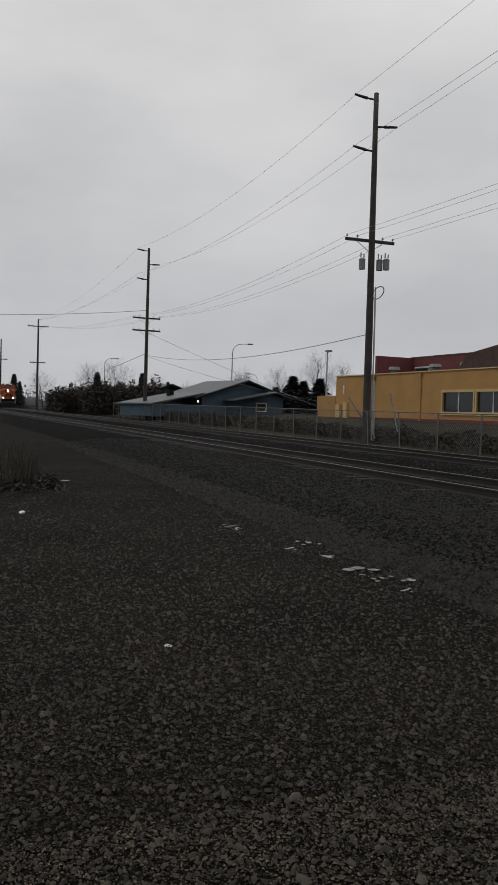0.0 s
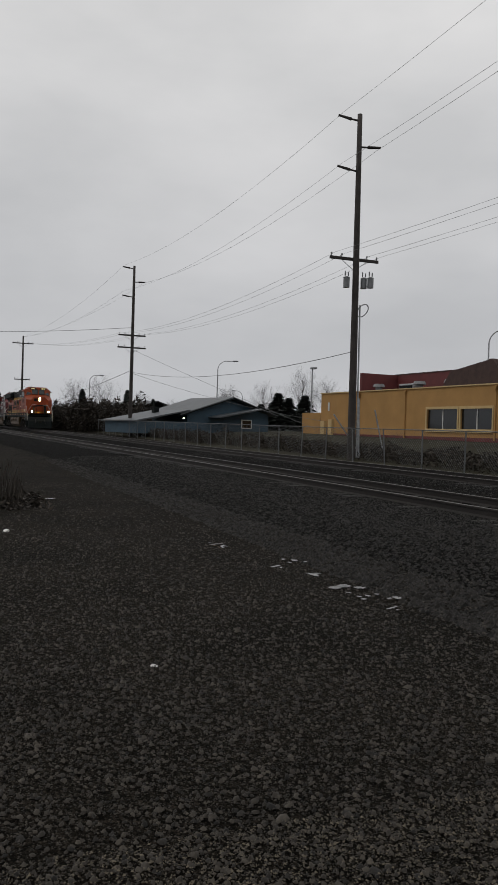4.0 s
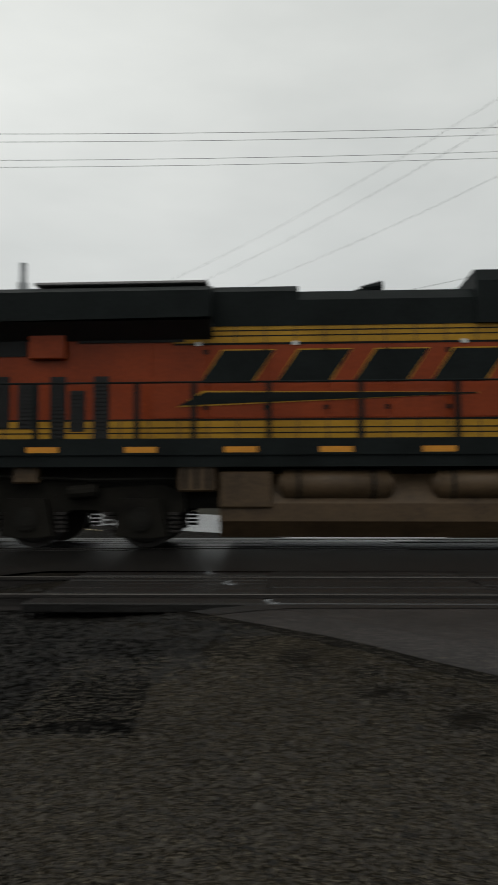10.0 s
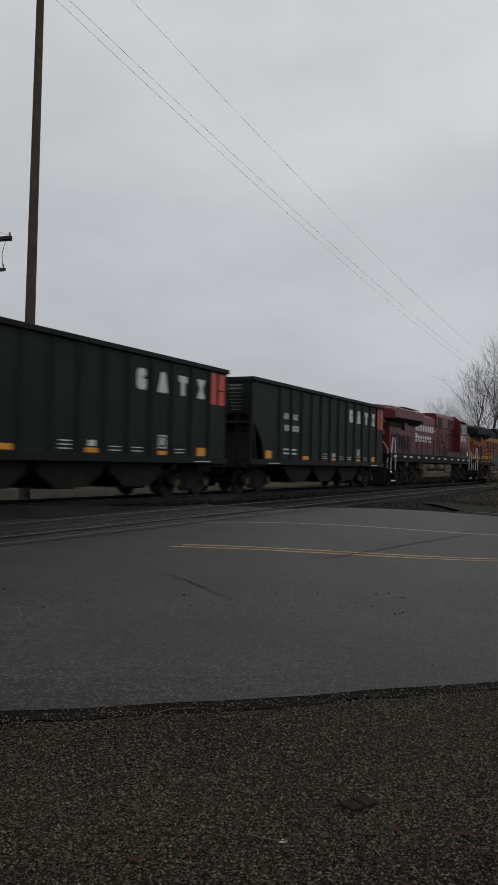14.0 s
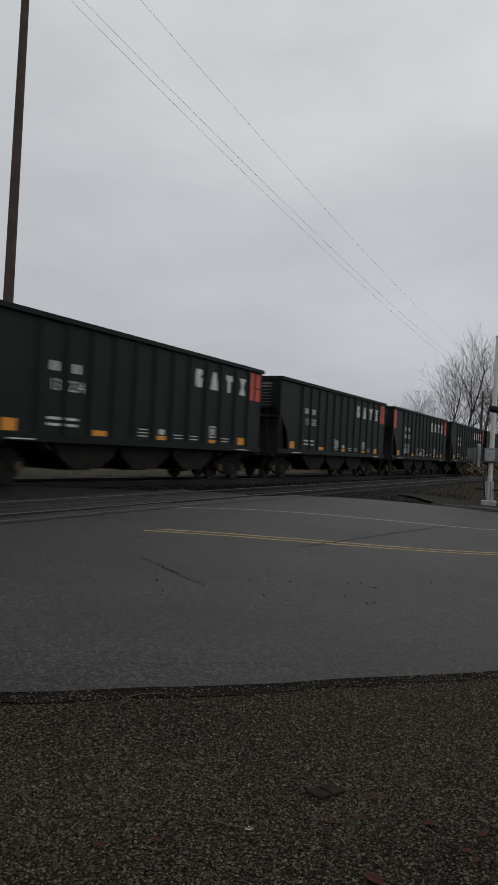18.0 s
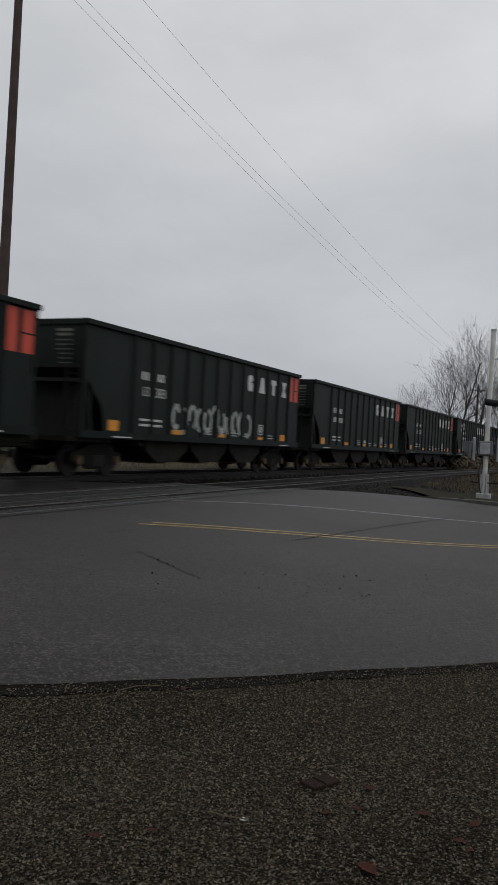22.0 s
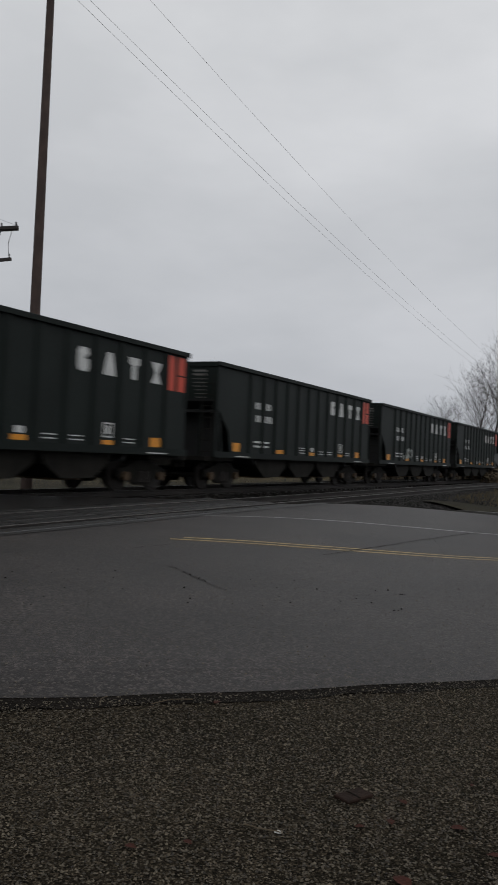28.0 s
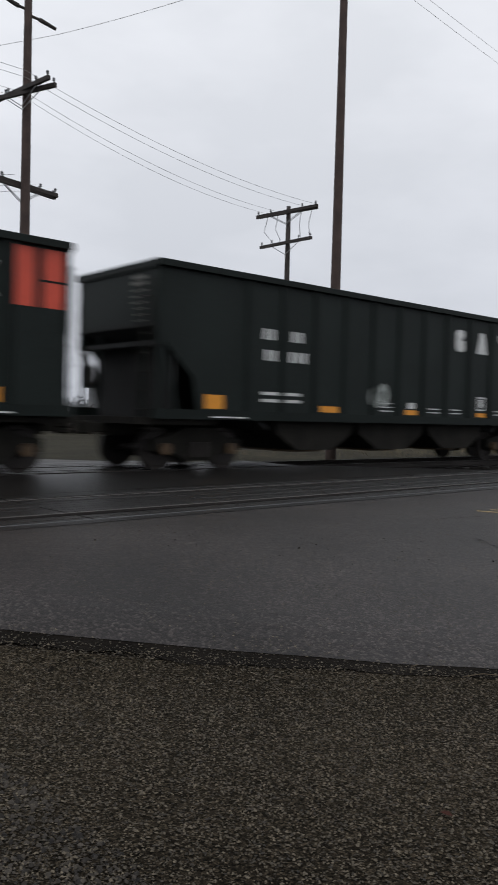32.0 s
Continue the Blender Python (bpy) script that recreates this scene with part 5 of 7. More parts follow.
# ---------------------------------------------------------------- poles and wires
def arm(parent, name, p, q, r, material, label=""):
    bm = bmesh.new()
    p, q = Vector(p), Vector(q)
    d = (q - p).normalized()
    n = d.cross(Vector((0, 0, 1))).normalized() * r
    u = Vector((0, 0, r * 1.25))
    v = [bm.verts.new(a + b + c) for a in (p, q) for b, c in ((n, u), (-n, u), (-n, -u), (n, -u))]
    for f in ((0, 1, 2, 3), (7, 6, 5, 4), (0, 4, 5, 1), (1, 5, 6, 2), (2, 6, 7, 3), (3, 7, 4, 0)):
        bm.faces.new([v[i] for i in f])
    return part(name, bm, material, parent, label)


def insulator(parent, p, drop=False):
    p = Vector(p)
    bm = cy(bmesh.new(), p, p + Vector((0, 0, 0.10)), 0.02, 6)
    for k in range(2):
        cy(bm, p + Vector((0, 0, 0.09 + 0.06 * k)), p + Vector((0, 0, 0.13 + 0.06 * k)), 0.06, 8, 0.035)
    part("insulator", bm, GREY_PAINT, parent)


def utility_pole(x, y, z, top, r, material, label, cross=(), davits=(), lean=(0, 0)):
    """cross: (height, direction in degrees, length). davits: (height, direction, reach, lift)."""
    pole = thing("utility_pole", label, "utility pole", "utility poles of the wire line", at=pose(x, y, z))
    h = top - z
    bm = bmesh.new()
    n, rings = 6, []
    for k in range(n + 1):
        c, rr = (lean[0] * k / n, lean[1] * k / n, h * k / n - 0.6 * (k == 0)), r * (1 - 0.42 * k / n)
        rings.append([bm.verts.new((c[0] + rr * math.cos(i * math.pi / 6), c[1] + rr * math.sin(i * math.pi / 6), c[2])) for i in range(12)])
    for p, q in zip(rings, rings[1:]):
        for i in range(12):
            bm.faces.new((p[i], p[(i + 1) % 12], q[(i + 1) % 12], q[i]))
    bm.faces.new(rings[-1])
    part("pole", bm, material, pole, smooth=True)
    for zc, deg, length in cross:
        d = Vector((math.cos(radians(deg)), math.sin(radians(deg)), 0))
        c = Vector((lean[0] * (zc - z) / h, lean[1] * (zc - z) / h, zc - z)) + Vector((-d.y, d.x, 0)) * r
        arm(pole, "crossarm", c - d * length / 2, c + d * length / 2, 0.06, POLE)
        for s in (-1, 1):
            part("brace", tube(bmesh.new(), [c + d * s * length * 0.30, c + Vector((0, 0, -0.6))], 0.018, 5), GALV, pole)
            for f in (0.94, 0.52):
                insulator(pole, c + d * s * f * length / 2 + Vector((0, 0, 0.07)))
    for zc, deg, reach, lift in davits:
        d = Vector((math.cos(radians(deg)), math.sin(radians(deg)), 0))
        c = Vector((lean[0] * (zc - z) / h, lean[1] * (zc - z) / h, zc - z))
        bm = cy(bmesh.new(), c, c + d * reach * 0.4 + Vector((0, 0, lift * 0.3)), 0.055, 8, 0.05)
        cy(bm, c + d * reach * 0.4 + Vector((0, 0, lift * 0.3)), c + d * reach + Vector((0, 0, lift)), 0.085, 8, 0.06)
        part("davit_insulator", bm, GREY_PAINT if reach < 0 else POLE, pole)
    return pole


p1 = utility_pole(-37.9, 20.0, -0.1, 18.25, 0.22, POLE, "tall dark wooden utility pole with transformers and a crossarm", ((10.55, 90, 2.9),),
                  ((17.9, 250, 1.15, 0.28), (16.5, 70, 1.15, 0.0), (15.2, 250, 1.15, 0.28)), (-0.12, -0.05))
for dy, dx in ((-0.55, 0.0), (0.42, 0.12), (0.66, 0.42)):
    bm = cy(bmesh.new(), (dx - 0.1, dy, 9.08), (dx - 0.1, dy, 9.60), 0.17, 14)
    cy(bm, (dx - 0.1, dy, 9.60), (dx - 0.1, dy, 9.67), 0.19, 14, 0.08)
    cy(bm, (dx - 0.1, dy - 0.08, 9.7), (dx - 0.1, dy - 0.08, 9.95), 0.035, 6)
    cy(bm, (dx - 0.1, dy + 0.1, 9.7), (dx - 0.1, dy + 0.1, 9.9), 0.035, 6)
    part("transformer", bm, GREY_PAINT, p1, "grey can transformer", smooth=False)
bm = bmesh.new()
tube(bm, [(0.1 + 0.30 * math.cos(a) - 0.1, 0.42 + 0.30 * math.sin(a), 7.9 + 0.30 * math.cos(a)) for a in np.linspace(0, 2 * math.pi, 15)], 0.028, 5)
part("cable_loop", bm, WIRE, p1)
part("conduit", cy(bmesh.new(), (0.05, 0.30, 0.0), (-0.05, 0.28, 8.2), 0.045, 8), GALV, p1)
part("conduit", cy(bmesh.new(), (0.05, 0.42, 0.0), (0.0, 0.36, 3.2), 0.06, 8), GALV, p1)
for q, s in (((-0.4, -0.9, 2.3), (-0.1, 0.65, 0.1)), ((0.3, 1.2, 2.6), (0.2, 1.8, 0.5))):
    part("prop", cy(bmesh.new(), q, s, 0.04, 6), GALV, p1)
utility_pole(-83.0, 17.6, 0.4, 18.2, 0.22, POLE, "tall dark wooden utility pole far along the line", ((10.9, 90, 2.9), (9.6, 90, 3.0)), ((17.9, 250, 1.2, 0.2), (16.5, 70, 1.2, 0.0), (14.9, 250, 1.2, 0.2)))
utility_pole(-129.7, 10.2, 0.6, 15.0, 0.2, POLE, "distant wooden utility pole with two crossarms", ((13.9, 90, 3.2), (8.2, 90, 2.4)))
utility_pole(-175, 6.3, 0.8, 15.2, 0.2, POLE, "distant bare wooden utility pole", ((11.0, 90, 2.6),))
utility_pole(13.8, 27.3, -0.4, 18.2, 0.22, POLE_RED, "brown wooden utility pole with crossarms and bracket insulators", ((12.85, 96, 3.4), (12.72, 108, 3.2), (9.5, 12, 3.4), (9.42, 14, 3.3)), ((15.77, 150, 0.85, 0.35), (15.6, 335, 1.0, -0.35), (17.8, 80, 0.2, 0.1)))
utility_pole(29.5, 29.2, -0.4, 12.1, 0.2, POLE, "dark wooden utility pole with two crossarms and looped jumpers", ((11.8, 96, 4.0), (11.74, 98, 3.9), (10.2, 90, 3.7)))
jumper_pole = bpy.data.objects[[o.name for o in bpy.data.objects if o.name.startswith("utility_pole")][-1]]
for dy, reach in ((-1.7, 0.9), (-0.9, 0.6), (0.9, 0.7), (1.7, 1.0)):
    bm = tube(bmesh.new(), [(0.1, dy * 0.95, 12.3), (0.16, dy * 0.95 + 0.35 * reach, 11.5), (0.16, dy * 0.8, 10.9), (0.12, dy * 0.9, 10.7)], 0.014, 5)
    part("jumper", bm, RUBBER, jumper_pole, "looped black jumper wire")
utility_pole(21.1, 18.5, -0.4, 20.6, 0.20, POLE_RED, "slender brown utility pole beside the crossing", (), ((17.4, 330, 0.6, 0.3), (17.5, 140, 0.5, 0.2)))
utility_pole(120, 16.0, -0.4, 11.6, 0.2, POLE, "distant wooden utility pole past the crossing", ((10.6, 90, 2.4),))
utility_pole(-57.7, 55.4, 0.6, 11.7, 0.2, POLE, "wooden utility pole behind the restaurant", ((10.4, 20, 2.4),))


def wire(p, q, sag, r=0.0075, label="thin black overhead wire"):
    p, q = Vector(p), Vector(q)
    pts = [p.lerp(q, k / 16) - Vector((0, 0, sag * 4 * (k / 16) * (1 - k / 16))) for k in range(17)]
    tagged(new("overhead_wire", finish(tube(bmesh.new(), pts, r, 4), "overhead_wire", WIRE)), label, "wire", "overhead wires", "structure")


for dy in (-1.36, -0.75, 0.75, 1.36):
    wire((-129.7, 10.2 + dy, 14.1), (-83, 17.6 + dy, 11.05), 0.8)
    wire((-83, 17.6 + dy, 11.05), (-37.9, 20 + dy, 10.75), 0.9)
    wire((-37.9, 20 + dy, 10.75), (13.8 + dy * 0.5, 27.3 + dy * 0.87, 13.05), 0.55)
    wire((13.8 + dy * 0.5, 27.3 + dy * 0.87, 13.05), (29.5 - dy * 0.14, 29.2 + dy * 1.2, 12.0), 0.5)
WIRE_END = (34.5, 2.7, 21.75)
R1 = (-20.0, 75.0, 15.4)
utility_pole(-20.0, 75.0, -0.4, 17.4, 0.2, POLE, "distant wooden utility pole across the street", ((15.2, 60, 2.4),))
for h1, y1, h2, y2 in ((18.2, -1.05, 18.2, 0.0), (16.5, 1.05, 16.6, -1.0), (15.5, -1.05, 15.3, 1.2)):
    wire((-129.7, 10.2, 14.9), (-83, 17.6 + y1, h1), 1.0)
    wire((-83, 17.6 + y1, h1), (-37.9, 20 + y1, h1), 1.1)
    wire((-37.9, 20 + y1, h1), (21.1, 18.5 + y2 * 0.2, 17.66 + 2.6 * (y2 == 0)), 0.8)
    wire((R1[0] + y2, R1[1], R1[2] + 1.5 * (y2 == 0)), (13.8 + y2, 27.3, h2), 1.6)
    wire((13.8 + y2, 27.3, h2), (21.1, 18.5 + y2 * 0.2, 17.66 + 2.6 * (y2 == 0)), 0.2)
    wire((21.1, 18.5 + y2 * 0.2, 17.66 + 2.6 * (y2 == 0)), (120, 11 + y2 * 0.4, 9.7 + 1.2 * (y2 == 0)), 1.6, 0.006)
wire((-37.9, 20, 5.6), (-83, 17.6, 7.0), 0.9, 0.022, "thick black communication cable")
wire((-83, 17.6, 11.7), (-120, -30, 15.0), 1.5, 0.03, "thick black communication cable")
wire((-83, 17.6, 7.2), (-150, 10.5, 3.0), 0.4, 0.025, "thick black communication cable")
wire((-83, 17.6, 9.4), (-72, 34, 1.6), 0.15, 0.02, "slack guy wire of the pole")
wire((-83, 17.6, 6.9), (-74, 36, 2.4), 0.5, 0.018, "thin service cable to the house")
wire((21.1, 18.4, 17.6), WIRE_END, 0.3, 0.012)
wire((21.1, 18.3, 17.2), (WIRE_END[0], WIRE_END[1] + 0.6, WIRE_END[2] - 0.2), 0.4, 0.012)
wire((-57.7, 55.4, 10.6), (40, 75, 11.0), 1.0, 0.015)
wire((-57.7, 55.4, 10.2), (40, 75.5, 10.2), 1.2, 0.015)
for z in (5.6, 6.2, 7.0):
    wire((-75, 66, z), (30, 60, z), 0.4, 0.03, "black cable low over the street")
for dx, dz in ((0.5, 0), (-0.5, 0.1), (1.1, -0.05)):
    wire((13.8 + dx, 27.3 + dx * 0.3, 9.6 + dz), (-13, 39, 8.2 + dz), 0.8)


# ---------------------------------------------------------------- restaurant
def restaurant():
    B = thing("restaurant", "single-storey ochre stucco restaurant with maroon parapet, shingled mansard and red awnings", "building", at=pose(-50.3, 39.8, 0.55, 0, 0, 5))
    L, W, h = 27.6, 17.4, 4.85
    # side wall with two window openings
    spans = [(-L, -9.45), (-5.45, -5.05), (-1.35, 0.0)]
    for x0, x1 in spans:
        part("wall", bx(bmesh.new(), x0, x1, 0.0, 0.3, 0, h), OCHRE, B)
    for x0, x1 in ((-9.45, -5.45), (-5.05, -1.35)):
        part("wall", bx(bmesh.new(), x0, x1, 0.0, 0.3, 0, 1.30), OCHRE, B)
        part("wall", bx(bmesh.new(), x0, x1, 0.0, 0.3, 2.98, h), OCHRE, B)
        wdw = part("window", bx(bmesh.new(), x0, x1, 0.14, 0.18, 1.30, 2.98), GLASS, B, "dark tinted window")
        fr = bx(bmesh.new(), x0 - 0.15, x1 + 0.15, -0.07, 0.02, 1.10, 1.30)
        bx(fr, x0 - 0.15, x1 + 0.15, -0.07, 0.02, 2.98, 3.20), bx(fr, x0 - 0.15, x0, -0.07, 0.02, 1.30, 2.98), bx(fr, x1, x1 + 0.15, -0.07, 0.02, 1.30, 2.98)
        part("frame", fr, CREAM, wdw)
        part("mullion", bx(bmesh.new(), (x0 + x1) / 2 - 0.04, (x0 + x1) / 2 + 0.04, 0.08, 0.16, 1.30, 2.98), WHITE, wdw)
        part("sill", bx(bmesh.new(), x0 - 0.1, x1 + 0.1, -0.12, -0.07, 1.02, 1.12), CREAM, wdw)
    part("wall", bx(bmesh.new(), -L, -L + 0.3, 0.3, W, 0, h), OCHRE, B)
    part("wall", bx(bmesh.new(), -L, 0, W - 0.3, W, 0, h), OCHRE, B)
    part("plinth", bx(bmesh.new(), -L, 0.02, -0.04, 0.0, 0, 0.62), MAROON, B)
    part("cornice", bx(bmesh.new(), -L - 0.05, 0.1, -0.10, 0.34, h, h + 0.10), CREAM, B)
    for x in (-12.6, -1.0, -20.2):
        dp = part("downpipe", bx(bmesh.new(), x - 0.07, x + 0.07, -0.12, 0.0, 0.4, h - 0.2), OCHRE, B)
        part("rain_head", prism(bmesh.new(), [(x - 0.22, h - 0.1), (x + 0.22, h - 0.1), (x + 0.08, h - 0.5), (x - 0.08, h - 0.5)], -0.22, 0.0), OCHRE, dp)
    part("roof", bx(bmesh.new(), -L, -0.4, 0.3, W - 0.3, h - 0.25, h - 0.05), SHINGLE, B)
    # front: piers, windows, door and sill wall
    edges = [(0.3, 2.5), (3.95, 4.1), (5.9, 6.4), (10.9, 12.0), (14.8, W)]
    for y0, y1 in edges:
        part("wall", bx(bmesh.new(), -0.3, 0.0, y0, y1, 0, h), OCHRE, B)
    for y0, y1 in ((4.1, 5.9), (6.4, 10.9), (12.0, 14.8)):
        part("wall", bx(bmesh.new(), -0.3, 0.0, y0, y1, 0, 1.2), OCHRE, B)
        part("wall", bx(bmesh.new(), -0.3, 0.0, y0, y1, 2.75, h), OCHRE, B)
        wdw = part("window", bx(bmesh.new(), -0.18, -0.14, y0, y1, 1.2, 2.75), GLASS, B, "dark tinted window")
        for k in range(1, 3):
            part("mullion", bx(bmesh.new(), -0.20, -0.10, y0 + (y1 - y0) * k / 3 - 0.04, y0 + (y1 - y0) * k / 3 + 0.04, 1.2, 2.75), SHINGLE, wdw)
        part("sill", bx(bmesh.new(), 0.0, 0.1, y0 - 0.1, y1 + 0.1, 1.08, 1.2), CREAM, wdw)
    part("wall", bx(bmesh.new(), -0.3, 0.0, 2.5, 3.95, 2.6, h), OCHRE, B)
    door = part("door", bx(bmesh.new(), -0.16, -0.1, 2.5, 3.95, 0, 2.6), OCHRE, B, "ochre panelled side door")
    part("door_handle", cy(bmesh.new(), (-0.08, 3.75, 1.0), (-0.08, 3.75, 1.2), 0.02, 6), GALV, door)
    # awnings
    for y0, y1 in ((1.7, 10.9), (11.4, 15.2)):
        aw = part("awning", prism(bmesh.new(), [(0.02, 3.72), (0.02, 3.66), (1.05, 2.92), (1.08, 2.98)], y0, y1), AWNING, B, "bright red fabric awning")
        for k in range(int((y1 - y0) / 0.55)):
            part("rib", prism(bmesh.new(), [(0.02, 3.77), (0.02, 3.71), (1.06, 2.97), (1.09, 3.03)], y0 + 0.3 + 0.55 * k, y0 + 0.36 + 0.55 * k), SIGN_RED, aw)
        part("valance", bx(bmesh.new(), 1.03, 1.07, y0, y1, 2.70, 2.97), AWNING, aw)
    # mansard and parapets
    part("trim_band", bx(bmesh.new(), 0.0, 0.16, -0.1, W, h - 0.28, h - 0.08), MAROON, B)
    bm = prism(bmesh.new(), [(0.2, h), (-1.5, h + 2.05), (-1.9, h + 2.05), (-1.9, h)], -0.05, 11.4)
    part("mansard", bm, SHINGLE, B, "brown shingled mansard roof")
    part("mansard_hip", prism(bmesh.new(), [(0.2, h), (-1.5, h + 2.05), (-6.5, h + 1.3), (-7.5, h)], -0.06, 0.3), SHINGLE, B)
    part("parapet", prism(bmesh.new(), [(11.3, h), (11.3, h + 0.85), (13.8, h + 1.65), (W, h + 1.55), (W, h)], 0.02, -0.35, "x"), MAROON, B, "maroon stepped parapet")
    part("parapet", bx(bmesh.new(), -0.9, 0.1, 1.6, 5.4, h + 1.9, h + 2.75), MAROON, B, "maroon sign gable")
    part("parapet", bx(bmesh.new(), -0.95, 0.05, 1.2, 5.8, h + 1.6, h + 2.2), MAROON, B)
    part("parapet", bx(bmesh.new(), -22.5, -1.5, 6.0, 6.3, h - 0.1, h + 2.1), MAROON, B, "long maroon parapet behind the roof plant")
    part("parapet", bx(bmesh.new(), -22.5, -22.2, 1.5, 6.3, h - 0.1, h + 2.1), MAROON, B)
    part("coping", bx(bmesh.new(), -22.6, -1.4, 5.95, 6.35, h + 2.1, h + 2.2), SHINGLE, B)
    sg = part("sign_board", prism(bmesh.new(), [(2.05, h + 2.25), (2.05, h + 2.95), (3.4, h + 3.3), (4.75, h + 2.95), (4.75, h + 2.25), (3.4, h + 1.95)], 0.14, 0.34, "x"), SIGN_YELLOW, B, "lit yellow six-sided sign")
    part("sign_bar", bx(bmesh.new(), 0.34, 0.36, 2.45, 4.35, h + 2.45, h + 2.85), SIGN_RED, sg)
    part("sign_bar", bx(bmesh.new(), 0.34, 0.36, 3.0, 3.9, h + 2.22, h + 2.32), SIGN_RED, sg)
    # roof plant
    for x, w, d, z in ((-15.6, 2.2, 1.2, 0.75), (-6.8, 3.4, 1.4, 1.0), (-3.2, 1.8, 1.2, 0.8)):
        u = part("roof_unit", bx(bmesh.new(), x - w / 2, x + w / 2, 2.2, 2.2 + d, h - 0.05, h + z, 0.04), GALV, B)
        part("grille", bx(bmesh.new(), x - w / 2 + 0.1, x + w / 2 - 0.1, 2.17, 2.2, h + 0.2, h + z - 0.15), BLACK, u)
    for x in (-13.0, -8.6, -19.5):
        bm = cy(bmesh.new(), (x, 1.8, h - 0.05), (x, 1.8, h + 0.55), 0.35, 14)
        cy(bm, (x, 1.8, h + 0.55), (x, 1.8, h + 0.85), 0.62, 14, 0.5)
        part("roof_fan", bm, GREY_PAINT, B, smooth=False)
    part("chimney", cy(bmesh.new(), (-7.4, 3.4, h), (-7.4, 3.4, h + 1.7), 0.16, 8), GALV, B)
    # low service yard at the back corner
    part("yard_wall", bx(bmesh.new(), -L - 4.6, -L - 0.6, 0.3, 4.0, 0, 2.85), OCHRE, B)
    part("yard_door", bx(bmesh.new(), -L - 0.6, -L, 0.5, 0.6, 0, 2.0), OCHRE, B)
    part("meter_cabinet", bx(bmesh.new(), -L + 0.5, -L + 1.3, -0.35, 0.0, 0.2, 1.9), CREAM, B)
    part("meter_cabinet", bx(bmesh.new(), -L + 2.0, -L + 2.7, -0.3, 0.0, 0.2, 2.1), CREAM, B)
    part("wall_lamp", bx(bmesh.new(), -L + 1.6, -L + 1.75, -0.12, 0.0, 3.0, 3.9), WHITE, B)
    return B


restaurant()


def house():
    H = thing("house", "blue-sided low house with a grey metal gable roof", "house", at=pose(-86.5, 27.5, 0.6, 0, 0, 14))
    part("wall", prism(bmesh.new(), [(-5.2, 0), (-5.2, 2.3), (0.2, 3.9), (5.4, 2.4), (5.4, 0)], -4, 4, "x"), BLUE, H)
    part("roof", prism(bmesh.new(), [(-6.4, 1.95), (0.2, 4.05), (6.2, 2.25), (6.2, 2.42), (0.2, 4.24), (-6.4, 2.13)], -4.7, 4.7, "x"), ROOF_GREY, H)
    part("porch_roof", prism(bmesh.new(), [(-11.5, 1.2), (-5.2, 2.5), (-5.2, 2.64), (-11.5, 1.34)], -4.0, 4.6, "x"), ROOF_GREY, H)
    part("porch_roof", prism(bmesh.new(), [(-2.6, 1.85), (3.0, 2.9), (3.0, 3.04), (-2.6, 1.99)], 4.0, 6.4, "x"), ROOF_GREY, H)
    part("porch_wall", bx(bmesh.new(), -3.6, 4.0, -11.2, -5.2, 0, 1.3), BLUE, H)
    part("fascia", prism(bmesh.new(), [(-6.5, 1.9), (0.2, 4.0), (6.3, 2.2), (6.3, 2.28), (0.2, 4.12), (-6.5, 2.02)], 4.7, 4.8, "x"), BLACK, H)
    w = part("window", bx(bmesh.new(), 3.98, 4.05, 1.8, 3.0, 0.9, 1.7), GLASS, H)
    fr = bx(bmesh.new(), 4.0, 4.08, 1.7, 3.1, 0.8, 0.9)
    bx(fr, 4.0, 4.08, 1.7, 3.1, 1.7, 1.8), bx(fr, 4.0, 4.08, 1.7, 1.8, 0.9, 1.7), bx(fr, 4.0, 4.08, 3.0, 3.1, 0.9, 1.7)
    part("window_frame", fr, WHITE, w)
    part("yard_lamp", cy(bmesh.new(), (4.9, -6.2, 1.62), (4.9, -6.2, 1.74), 0.10, 10), STEP_LAMP, H, "small bright yard lamp")
    part("yard_lamp_arm", bx(bmesh.new(), 4.0, 4.95, -6.24, -6.16, 1.74, 1.78), BLACK, H)
    part("chimney", bx(bmesh.new(), -0.4, 0.2, -7.2, -6.6, 1.9, 2.9), BLACK, H)


house()


